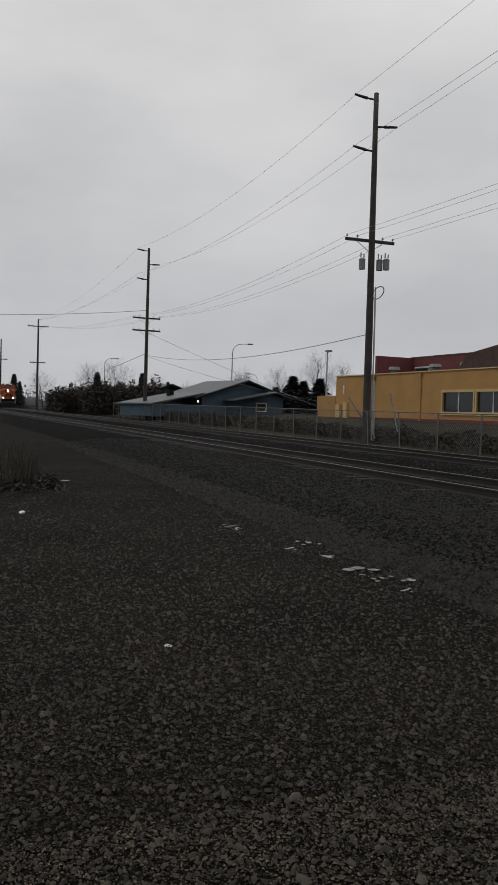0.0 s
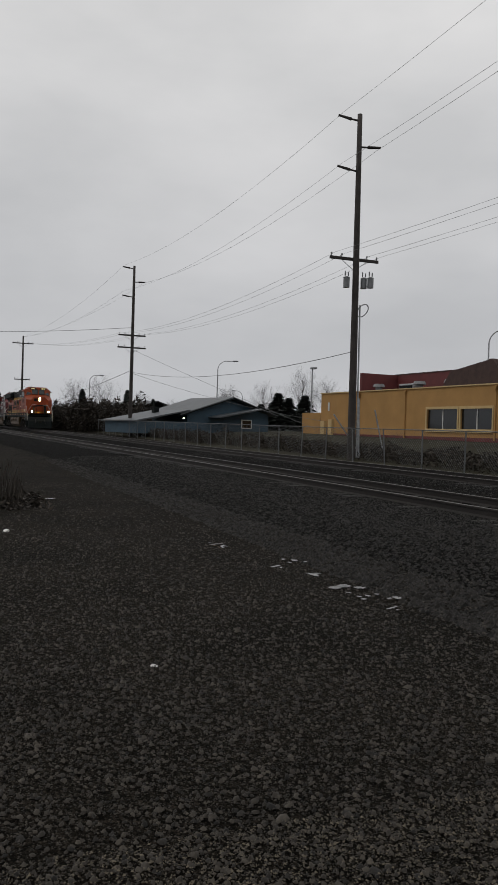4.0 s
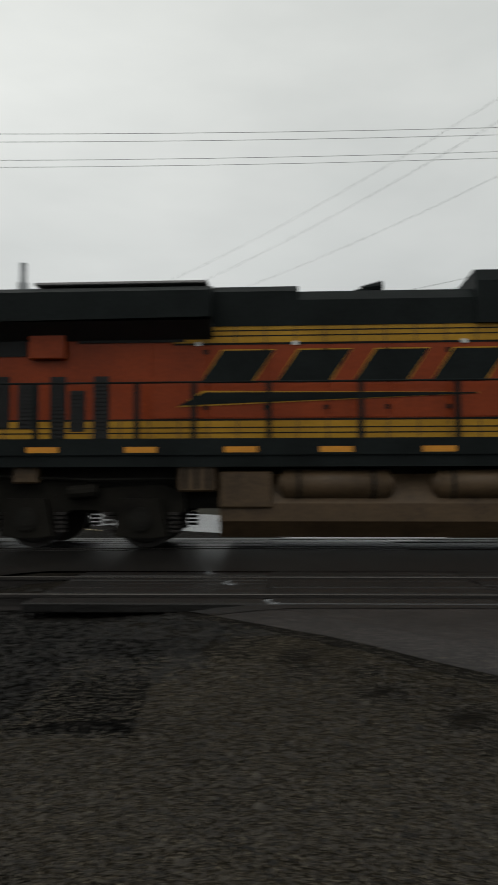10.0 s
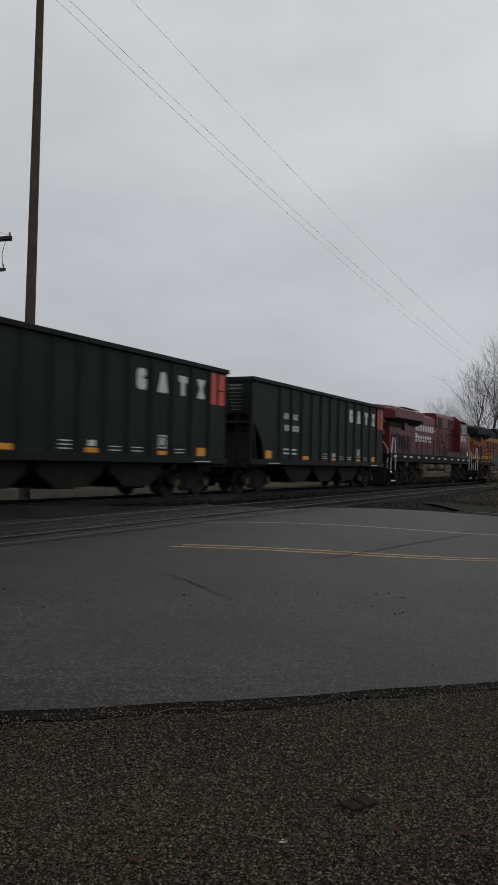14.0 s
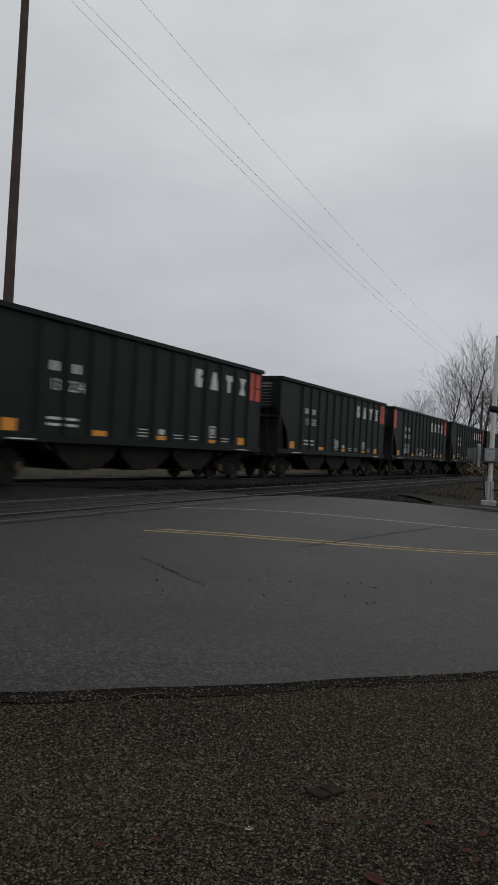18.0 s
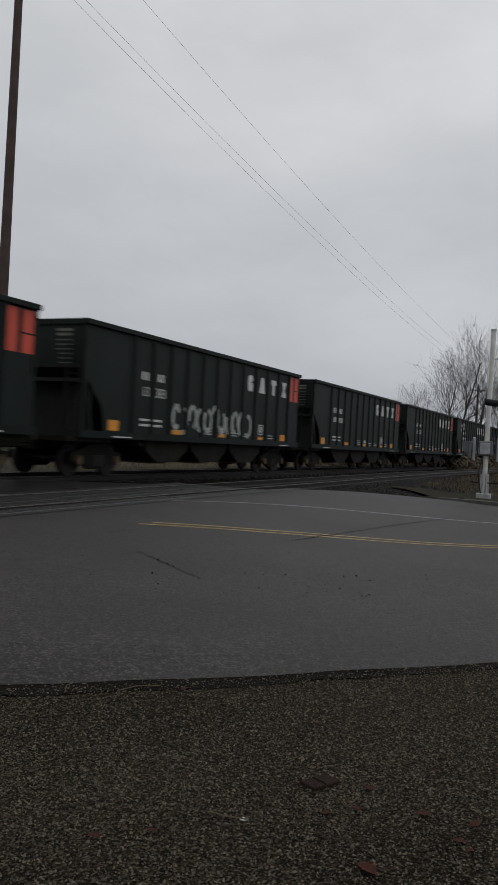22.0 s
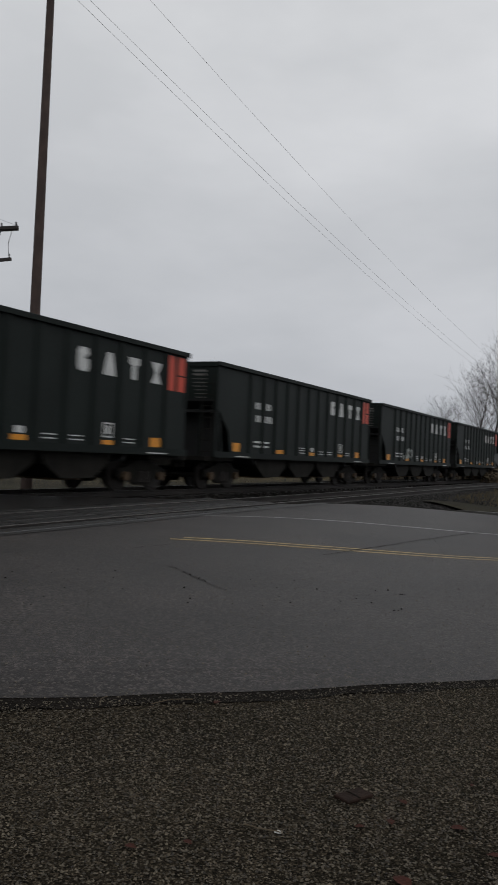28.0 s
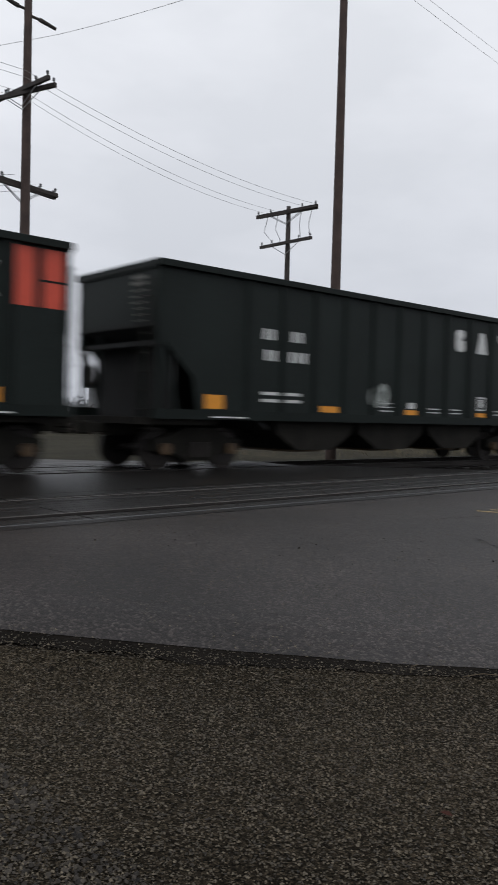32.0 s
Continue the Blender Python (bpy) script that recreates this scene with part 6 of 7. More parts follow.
# ---------------------------------------------------------------- fence, signs and street lamps
fence = thing("chain_link_fence", "leaning galvanised chain-link fence along the railway", "fence")
rng = random.Random(11)
FX = np.arange(-96, -11, 3.0)
tops = []
for x in FX:
    y = 19.6 + float(bend(x)) * 0.6
    z = float(zg(x, y))
    lean = rng.uniform(-0.28, 0.10) if x > -45 else rng.uniform(-0.06, 0.06)
    tops.append(Vector((x + lean, y + rng.uniform(-0.05, 0.05), z + 1.72)))
    part("post", cy(bmesh.new(), (x, y, z - 0.3), tops[-1], 0.032, 7), FENCE_STEEL, fence)
for p, q in zip(tops, tops[1:]):
    part("top_rail", cy(bmesh.new(), p, q, 0.022, 6), FENCE_STEEL, fence)
    verts, faces = [], []
    down = Vector((0, 0, -1.62))
    for k in range(0, 20):
        for d in (1, -1):
            a0, a1 = k / 20, k / 20 + d * 0.55
            lim = 1.0
            if a1 > 1:
                lim = (1 - a0) / (a1 - a0)
                a1 = 1.0
            if a1 < 0:
                lim = (0 - a0) / (a1 - a0)
                a1 = 0.0
            A, C = p.lerp(q, a0), p.lerp(q, a1) + down * lim
            b = len(verts)
            w = Vector((0.005, 0, 0.005))
            verts += [A - w, A + w, C + w, C - w]
            faces.append((b, b + 1, b + 2, b + 3))
    mesh_part = new("wire_mesh", soup("wire_mesh", verts, faces, FENCE_STEEL))
    mesh_part.parent = fence
    tagged(mesh_part, kind="stuff")


def street_lamp(x, y, z, h, reach, deg, label):
    lamp = thing("street_lamp", label, "street lamp", "street lamps", at=pose(x, y, z, 0, 0, deg))
    part("pole", cy(bmesh.new(), (0, 0, -0.3), (0, 0, h - 1.2), 0.11, 10, 0.07), GALV, lamp)
    pts = [(reach * (1 - math.cos(a)) * 0.55, 0, h - 1.2 + 1.2 * math.sin(a)) for a in np.linspace(0, math.pi / 2, 7)]
    part("arm", tube(bmesh.new(), pts + [(reach, 0, h + 0.02)], 0.05, 7), GALV, lamp)
    part("luminaire", bx(bmesh.new(), reach - 0.1, reach + 0.65, -0.14, 0.14, h - 0.08, h + 0.10, 0.04), GREY_PAINT, lamp)


for x, y, h, reach, deg in ((-60.2, 45.6, 11.0, 2.6, 25), (-29.2, 52.0, 13.2, 3.6, 20), (-105.5, 34.6, 10.8, 2.2, 65), (-148.6, 23.8, 10.6, 2.0, 75), (-140, 51, 8.6, -2.0, 70)):
    street_lamp(x, y, 0.0, h, reach, deg, "tall galvanised street lamp with a curved arm")
yard_light = thing("parking_light", "square parking-lot lamp on a slim pole", "street lamp", at=pose(-108.8, 50.7, 0.4))
part("pole", cy(bmesh.new(), (0, 0, -0.3), (0, 0, 10.4), 0.12, 8), GALV, yard_light)
part("luminaire", bx(bmesh.new(), -0.2, 1.0, -0.3, 0.3, 10.35, 10.6), GREY_PAINT, yard_light)

sign = thing("yellow_sign", "yellow octagonal warning sign on a steel post by the fence", "sign", at=pose(-14.6, 22.0, -0.45, 0, 0, 30))
part("post", cy(bmesh.new(), (0, 0, -0.3), (0, 0, 2.75), 0.035, 7), GALV, sign)
plate = part("plate", prism(bmesh.new(), [(0.21 * math.cos(a), 2.62 + 0.30 * math.sin(a)) for a in np.arange(math.pi / 8, 2 * math.pi, math.pi / 4)], -0.05, -0.04), REFLECTOR, sign, "yellow plate")
# Unlit plate given a faint glow of its own to brighten it.
plate.data.materials[0] = mat("glowing_plate_yellow", (0.62, 0.42, 0.02), 0.4, vary=0.08, bump=0, emit=0.12)
for k in range(2):
    part("bar", bx(bmesh.new(), -0.12, 0.12, -0.056, -0.051, 2.66 - 0.16 * k, 2.72 - 0.16 * k), SIGN_RED, plate)

block = thing("concrete_block", "pair of stained white concrete blocks beside the track", "concrete block", at=pose(-19.9, 20.5, float(zg(-19.9, 20.5)), 0, 0, 12))
part("block", bx(bmesh.new(), -1.25, 0.0, -0.35, 0.35, 0, 0.55, 0.05), KERB_DARK, block)
part("block", bx(bmesh.new(), 0.05, 1.2, -0.33, 0.33, 0, 0.52, 0.05), KERB, block, "stained pale concrete block")
for k in range(6):
    part("tyre_rim", cy(bmesh.new(), (-1.0 + 0.42 * k, 0.0, 0.53), (-1.0 + 0.42 * k, 0.0, 0.66), 0.2, 10, 0.16), RUBBER, block)


def pickup():
    c = thing("pickup_truck", "dark green pickup truck parked by the restaurant", "pickup truck", at=pose(-43, 61, float(zg(-43, 61)), 0, 0, -28))
    part("body", prism(bmesh.new(), [(-2.6, 0.5), (-2.6, 1.15), (-0.4, 1.15), (-0.2, 1.18), (0.9, 1.15), (2.4, 1.05), (2.6, 0.9), (2.6, 0.45)], -0.95, 0.95), TRUCK_GREEN, c)
    part("cabin", prism(bmesh.new(), [(-0.5, 1.15), (-0.35, 1.78), (0.55, 1.80), (1.15, 1.15)], -0.85, 0.85), TRUCK_GREEN, c)
    part("side_window", prism(bmesh.new(), [(-0.32, 1.22), (-0.22, 1.68), (0.5, 1.70), (0.95, 1.22)], -0.86, -0.855), CAB_GLASS, c)
    part("bumper", bx(bmesh.new(), 2.55, 2.72, -0.9, 0.9, 0.45, 0.65, 0.03), GALV, c)
    for x in (-1.7, 1.65):
        for y in (-0.9, 0.9):
            w = part("tyre", cy(bmesh.new(), (x, y - 0.12, 0.38), (x, y + 0.12, 0.38), 0.38, 16), RUBBER, c)
            part("rim", cy(bmesh.new(), (x, y - 0.13, 0.38), (x, y + 0.13, 0.38), 0.2, 12), GALV, w)


pickup()
tagged(sheet("parking_lot", np.arange(-64, -14, 2.0), np.arange(28, 62, 2.0), ASPHALT, 0.03, lambda x, y: y > 33 and x > -37 and x + 0.6 * y > -18), "grey wet parking lot by the restaurant", "parking lot", kind="structure")
low_wall = thing("kerb_island", "pale concrete island at the parking lot entrance", "kerb island", at=pose(-28.3, 34.6, 0.15, 0, 0, -14))
part("slab", prism(bmesh.new(), [(-1.8, -0.8), (1.5, -0.8), (2.0, 0.0), (1.5, 0.8), (-1.8, 0.8)], -0.3, 0.35, "z"), KERB, low_wall)

# ---------------------------------------------------------------- crossing signals
mast = thing("crossing_signal", "white railway crossing signal mast with gate machine and red lamps", "crossing signal", at=pose(29.33, 3.55, -0.22))
part("mast", cy(bmesh.new(), (0, 0, 0), (0.0, -0.05, 5.85), 0.085, 14), HANDRAIL_WHITE, mast, smooth=False)
part("cap", cy(bmesh.new(), (0, -0.05, 5.85), (0, -0.05, 5.92), 0.1, 14), GALV, mast)
part("bracket", tube(bmesh.new(), [(0, -0.05, 4.85), (0.1, -0.4, 4.9), (0.1, -0.6, 4.92)], 0.03, 6), GALV, mast)
part("base_plate", bx(bmesh.new(), -0.24, 0.24, -0.24, 0.24, -0.15, 0.06, 0.02), GALV, mast)
for a in range(4):
    q = a * math.pi / 2 + 0.6
    part("base_leg", prism(bmesh.new(), [(-0.05, 0.06), (0.05, 0.06), (0.03, 0.75), (-0.03, 0.75)], -0.02, 0.02), GALV, mast).matrix_basis = pose(0.13 * math.cos(q), 0.13 * math.sin(q), 0, 0, 0, math.degrees(q))
part("gate_machine", bx(bmesh.new(), -0.17, 0.17, -0.22, 0.24, 1.40, 1.92, 0.03), FENCE_STEEL, mast)
part("gate_machine_door", bx(bmesh.new(), -0.19, -0.17, -0.16, 0.18, 1.46, 1.86, 0.01), GALV, mast)
for y in (-0.42, 0.42):
    part("gate_support", bx(bmesh.new(), -0.12, 0.12, y - 0.05, y + 0.05, 1.2, 2.05, 0.03), GALV, mast)
bm = bx(bmesh.new(), -0.25, 0.05, 0.48, 0.58, 1.3, 1.9, 0.02)
prism(bm, [(0.5, 1.35), (0.58, 1.35), (0.82, 1.65), (0.82, 1.9), (0.58, 1.9)], -0.08, 0.02, "x")
part("counterweight", bm, FENCE_STEEL, mast, "grey steel counterweights")
for k in range(14):
    m = RED_WHITE if k % 2 else WHITE
    part("gate_arm", bx(bmesh.new(), -0.04, 0.04, -0.55 - 0.42 * (k + 1), -0.55 - 0.42 * k, 1.36 - 0.004 * k, 1.50 - 0.004 * k), m, mast, "red gate stripe" if k % 2 else "white gate stripe")
part("gate_lamp", cy(bmesh.new(), (-0.06, -1.35, 1.58), (0.06, -1.35, 1.58), 0.07, 10), RED_LAMP, mast, "lit red gate lamp")
part("cable", tube(bmesh.new(), [(-0.09, 0.1, 1.3), (-0.2, 0.2, 0.8), (-0.1, 0.14, 0.3), (-0.12, 0.1, 0.05)], 0.025, 6), RUBBER, mast)
part("crossbar", bx(bmesh.new(), -0.03, 0.03, -0.8, 0.5, 0.42, 0.46), GRIME, mast)

flash = thing("flashing_signal", "black hooded twin red flashing lamps on a steel post", "flashing signal", at=pose(26.0, 2.2, -0.12))
part("post", cy(bmesh.new(), (0, -0.35, 0), (0, -0.35, 4.6), 0.06, 12), GALV, flash)
part("lamp_bar", tube(bmesh.new(), [(0, -0.65, 3.02), (0, 0.62, 3.02)], 0.03, 6), BLACK, flash)
for y, lit in ((0.42, DIM_LAMP), (0.02, RED_LAMP)):
    bm = cy(bmesh.new(), (-0.02, y, 2.80), (0.02, y, 2.80), 0.24, 20)
    part("target_disc", bm, BLACK, flash)
    part("hood", cy(bmesh.new(), (-0.02, y, 2.82), (-0.36, y, 2.84), 0.15, 16, 0.15, caps=False), BLACK, flash)
    part("lens", cy(bmesh.new(), (-0.02, y, 2.80), (-0.05, y, 2.80), 0.145, 16), lit, flash, "lit red lens" if lit is RED_LAMP else "dim red lens")
part("back_lamp", cy(bmesh.new(), (-0.1, 0.62, 2.95), (0.3, 1.02, 3.02), 0.11, 12), BLACK, flash)
part("bell", cy(bmesh.new(), (0, -0.35, 4.6), (0, -0.35, 4.85), 0.2, 14, 0.05), BLACK, flash)
kerb = thing("kerb", "low dark concrete kerb by the crossing", "kerb", kind="structure")
for k in range(14):
    bm = bmesh.new()
    v = []
    for a, e in ((14.3 + 1.5 * k, 19.5), (15.785 + 1.5 * k, 19.5), (15.785 + 1.5 * k, 19.75), (14.3 + 1.5 * k, 19.75)):
        x, y = road_point(a, e + 0.5 * max(0, 15.8 - a))
        v.append((x, y, float(zg(x, y)) + (0.11 if a > 15 else 0.03)))
    low = [bm.verts.new((p[0], p[1], p[2] - 0.3)) for p in v]
    top = [bm.verts.new(p) for p in v]
    bm.faces.new(top), bm.faces.new(low[::-1])
    for i in range(4):
        bm.faces.new((low[i], low[(i + 1) % 4], top[(i + 1) % 4], top[i]))
    part("kerb_stone", bm, KERB_DARK, kerb)
tagged(road_sheet("kerb_verge", 15.6, 40, 19.74, 24.5, 0.8, 0.5, EARTH, 0.09), "muddy verge behind the kerb", "verge", kind="structure")

canti = thing("cantilever_signal", "galvanised cantilever signal mast with ladder beyond the tracks", "crossing signal", at=pose(-7.4, 23.4, -0.45, 0, 0, 8))
part("mast", cy(bmesh.new(), (0, 0, 0), (0, 0, 7.6), 0.16, 12), GALV, canti)
part("mast_top", cy(bmesh.new(), (0, 0, 7.6), (0, 0, 8.2), 0.10, 10), GALV, canti)
for z in (6.55, 6.95):
    part("arm", cy(bmesh.new(), (0, 0, z), (4.4, 0.1, z - 0.15), 0.06, 8), GALV, canti)
for k in range(8):
    part("arm_brace", cy(bmesh.new(), (0.5 * k + 0.2, 0, 6.95 - 0.02 * k), (0.5 * k + 0.45, 0, 6.53 - 0.02 * k), 0.02, 5), GALV, canti)
for x in (1.6, 3.6):
    part("signal_head", cy(bmesh.new(), (x, -0.2, 6.3), (x, -0.05, 6.3), 0.26, 16), BLACK, canti)
bm = bmesh.new()
for x in (-0.62, -0.28):
    cy(bm, (x, -0.1, 0.6), (x, -0.1, 6.9), 0.02, 5)
for k in range(18):
    cy(bm, (-0.62, -0.1, 0.8 + 0.34 * k), (-0.28, -0.1, 0.8 + 0.34 * k), 0.014, 5)
part("ladder", bm, GALV, canti)
part("platform_rail", tube(bmesh.new(), [(-0.9, -0.4, 6.2), (-0.9, -0.4, 7.0), (0.6, -0.4, 7.0), (0.6, -0.4, 6.2)], 0.02, 5), GALV, canti)
part("lit_lens", cy(bmesh.new(), (3.6, -0.2, 6.3), (3.6, -0.22, 6.3), 0.15, 14), RED_LAMP, canti, "lit red lens")
part("control_box", bx(bmesh.new(), -0.2, 0.3, -0.35, -0.15, 1.6, 2.4, 0.02), GREY_PAINT, canti)


# ---------------------------------------------------------------- trees and brush
def branch_soup(seed, height, spread, levels, trunk_r, forks=2, start=0.16):
    """Tapered three- to six-sided limbs that curve upwards, from the trunk to fine twigs."""
    rng = random.Random(seed)
    limbs, twigs = ([], []), ([], [])

    def seg(store, p, q, r0, r1, n):
        v, f = store
        z = (q - p).normalized()
        u = z.orthogonal().normalized()
        w = z.cross(u)
        b = len(v)
        for c, r in ((p, r0), (q, r1)):
            v.extend(c + (u * math.cos(k * 2 * math.pi / n) + w * math.sin(k * 2 * math.pi / n)) * r for k in range(n))
        f.extend((b + k, b + (k + 1) % n, b + n + (k + 1) % n, b + n + k) for k in range(n))

    def grow(p, d, length, r, level):
        n = 7 if level == 0 else 4 if level < 3 else 3
        turn = rng.uniform(0, 6.3)
        for k in range(n):
            d = (d + Vector((rng.uniform(-1, 1), rng.uniform(-1, 1), rng.uniform(-0.3, 0.3))) * (0.10 if level == 0 else 0.22) + Vector((0, 0, 0.10 if level < 3 else 0.03))).normalized()
            q = p + d * length / n
            r1 = max(0.006, r * (0.84 if level == 0 else 0.74))
            seg(limbs if level < 3 else twigs, p, q, r, r1, 7 if level == 0 else 4 if level < 3 else 3)
            if level < levels and (level > 0 or (k + 1) / n > start):
                for _ in range(forks + 1 if level == 0 else forks if level < 3 else 1 + (rng.random() < 0.5)):
                    turn += 2.4 + rng.uniform(-0.5, 0.5)
                    o = d.orthogonal().normalized()
                    side = o * math.cos(turn) + d.cross(o) * math.sin(turn)
                    nd = (d * 0.8 + side * spread * rng.uniform(0.7, 1.3) + Vector((0, 0, 0.12))).normalized()
                    share = (0.62 - 0.36 * k / n) if level == 0 else rng.uniform(0.45, 0.66)
                    grow(p.lerp(q, rng.uniform(0.3, 1.0)), nd, length * share, max(0.009, r1 * 0.55), level + 1)
            p, r = q, r1
    grow(Vector((0, 0, 0)), Vector((0, 0, 1)), height * 0.92, trunk_r, 0)
    return limbs, twigs


def bare_tree(name, seed, height, spread=0.75, levels=4, trunk_r=0.16, forks=2):
    limbs, twigs = branch_soup(seed, height, spread, levels, trunk_r, forks)
    t = thing("bare_tree", name, "tree", "bare winter trees")
    a = new("trunk", soup("trunk", *limbs, BARK))
    b = new("crown", soup("crown", *twigs, BARK))
    a.parent = b.parent = t
    b["kind"] = "stuff"
    return t


oak = bare_tree("leafless grey-brown deciduous tree with fine twigs", 5, 14.5, 0.80, 3, 0.22, 2)
birch = bare_tree("slim leafless deciduous tree with upswept twigs", 9, 14.5, 0.66, 3, 0.20, 2)
shrubby = bare_tree("many-stemmed leafless tree with a wide crown", 21, 9.0, 0.95, 3, 0.14, 2)
used = {}


def plant(src, x, y, scale, turn, z=None):
    m = pose(x, y, float(zg(x, y)) - 0.1 if z is None else z, 0, 0, turn)
    t = src if src.name not in used else copy_thing(src, m)
    used[src.name] = 1
    t.matrix_basis = m
    t.scale = (scale, scale, scale)
    return t


rng = random.Random(33)
# the grove past the crossing
for x, y, s, src in ((93, 16.3, 0.74, oak), (93.6, 14.6, 0.92, oak), (92.5, 12.1, 0.84, oak), (95, 10.0, 0.72, birch), (140, 12.9, 1.0, oak), (152, 13.2, 1.2, birch), (165, 13.0, 1.2, oak), (104, 22.5, 0.6, birch)):
    plant(src, x, y, s, rng.uniform(0, 360))
# trees round the restaurant and in the street behind it
for x, y, s, src in ((-35.3, 60.4, 1.1, shrubby), (-33.0, 63, 1.2, shrubby), (-47.2, 43.6, 0.62, shrubby), (-66, 66, 0.55, oak), (-60, 74, 0.6, birch), (-30, 90, 1.0, oak), (-22, 95, 1.1, birch), (-48, 100, 1.1, oak), (-40, 108, 1.0, birch), (-15, 88, 1.1, oak)):
    plant(src, x, y, s, rng.uniform(0, 360))
# the hazy row beyond the house
for k in range(15):
    plant((oak, birch, shrubby)[k % 3], -112 - rng.uniform(0, 60), 14 + k * 3.4 + rng.uniform(-2, 2), rng.uniform(0.25, 0.5), rng.uniform(0, 360))
for x, y, s in ((-120, 53, 0.58), (-118, 56.5, 0.5), (-122, 49, 0.45)):
    plant(oak, x, y, s, rng.uniform(0, 360))
for k in range(16):
    plant((oak, birch)[k % 2], 30 + 8 * k + rng.uniform(-3, 3), 62 + rng.uniform(-8, 14), rng.uniform(0.55, 0.85), rng.uniform(0, 360))


def conifer(seed, h, r, label, needles=NEEDLE):
    rng = random.Random(seed)
    t = thing("conifer", label, "conifer", "dark conifers")
    part("trunk", cy(bmesh.new(), (0, 0, 0), (0, 0, h), 0.018 * h, 8, 0.01), BARK, t)
    v, f = [], []
    for k in range(int(h * 70)):
        u = rng.random() ** 0.8
        z = h * (0.06 + 0.94 * u)
        reach = r * (1 - u) * rng.uniform(0.45, 1.05) + 0.12
        a = rng.uniform(0, 2 * math.pi)
        d = Vector((math.cos(a), math.sin(a), 0))
        s = Vector((-d.y, d.x, 0))
        for j in range(3):
            c = d * reach * (0.45 + 0.28 * j) + Vector((0, 0, z - reach * (0.22 + 0.1 * j)))
            w = 0.10 * r * rng.uniform(0.6, 1.2)
            b = len(v)
            v += [c - d * w * 1.4 + Vector((0, 0, 0.06)), c + s * w, c + d * w * 1.6 - Vector((0, 0, 0.12 * r * rng.random())), c - s * w]
            f.append((b, b + 1, b + 2, b + 3))
    cr = new("crown", soup("crown", v, f, needles))
    cr.parent = t
    cr["kind"] = "stuff"
    return t


fir = conifer(3, 9.5, 3.1, "dark green fir tree with drooping boughs")
fir.matrix_basis = pose(-54.3, 65.4, 0.0)
fir.scale = (1.45, 1.45, 0.86)
far_fir = conifer(8, 9.5, 3.4, "hazy distant fir tree", HAZY_NEEDLE)
far_fir.matrix_basis = pose(-121, 44, 0.6)
far_fir.scale = (0.55, 0.55, 0.55)
for x, y, s in ((-262, 13.6, 1.15), (-260, 15.2, 0.9), (-132, 34, 0.62), (-126, 41, 0.5), (-128, 43.5, 0.55), (-125, 18.9, 0.98), (-126, 26.2, 0.92), (-112, 46.6, 1.12), (-113, 48.8, 1.0), (-111, 50.6, 1.08), (-114, 44.6, 0.8), (-124, 30, 0.7), (-127, 22.5, 0.6), (-150, 24, 0.6), (-146, 27, 0.5), (-116, 45, 0.6), (-117, 47.3, 0.66), (-119, 43.8, 0.5), (-140, 19.5, 0.5), (104, 3.2, 0.9), (98, -0.5, 0.7), (70, 70, 0.8)):
    c = copy_thing(far_fir, pose(x, y, float(zg(x, y)) - 0.2, 0, 0, 77 * s))
    s *= 1.0 if x < -200 or x > 0 else 0.7
    c.scale = (1.5 * s, 1.5 * s, 0.8 * s) if -115 < x < -110 else (s, s, s)


def clump(name, label, category, boxes, count, size, material, seed, upright=0.0):
    """Brush as one mass of many small twigs or leaves. boxes: x0, x1, y0, y1, height."""
    rng = random.Random(seed)
    v, f = [], []
    area = [(b[1] - b[0]) * (b[3] - b[2]) * b[4] for b in boxes]
    for b, ar in zip(boxes, area):
        for _ in range(int(count * ar / sum(area))):
            x, y = rng.uniform(b[0], b[1]), rng.uniform(b[2], b[3])
            top = b[4] * (0.55 + 0.45 * noise.noise(Vector((x * 0.35, y * 0.35, seed))) + 0.25 * noise.noise(Vector((x * 1.3, y * 1.3, seed))))
            z = float(zg(x, y)) + max(0.05, top) * rng.random() ** 0.7
            s = size * rng.uniform(0.5, 1.4)
            d = Vector((rng.uniform(-1, 1), rng.uniform(-1, 1), rng.uniform(-0.3, 1) + upright * 3)).normalized()
            w = d.orthogonal().normalized() * s * (0.10 if upright else 0.42)
            c = Vector((x, y, z))
            k = len(v)
            v += [c - d * s - w, c - d * s * 0.6 + w, c + d * s]
            f.append((k, k + 1, k + 2))
    return tagged(new(name, soup(name, v, f, material)), label, category, kind="stuff")


clump("brush", "tangled dark brown brush behind the fence", "brush", [(-60, -24, 20.3, 23.5, 1.15), (-98, -60, 18.8, 21.5, 1.4)], 34000, 0.085, BRUSH, 2)
clump("brush", "brown thicket at the far end of the tracks", "brush", [(-140, -104, 14, 25, 5.6), (-128, -112, 11.2, 14, 5.0)], 30000, 0.26, BRUSH, 3)
clump("hedge", "dark evergreen shrubs by the sign", "shrubs", [(-18.5, -9, 26.5, 31, 2.3)], 22000, 0.10, HEDGE, 4)
clump("hedge", "clipped dark hedge under the restaurant windows", "hedge", [(-49.8, -48.6, 42, 56, 0.95), (-51.2, -49.6, 40.2, 41.6, 0.95)], 6000, 0.10, HEDGE, 5)
clump("brush", "dry brown reeds and brush by the tracks past the crossing", "brush", [(60, 92, 17.5, 24, 1.9), (70, 95, 9, 14, 1.6)], 16000, 0.22, REED, 6)
clump("dead_grass", "pale dead grass beyond the railway", "grass", [(17, 60, 19.0, 27, 0.45), (31, 60, 2.5, 6.5, 0.25)], 14000, 0.16, GRASS, 7, 0.5)
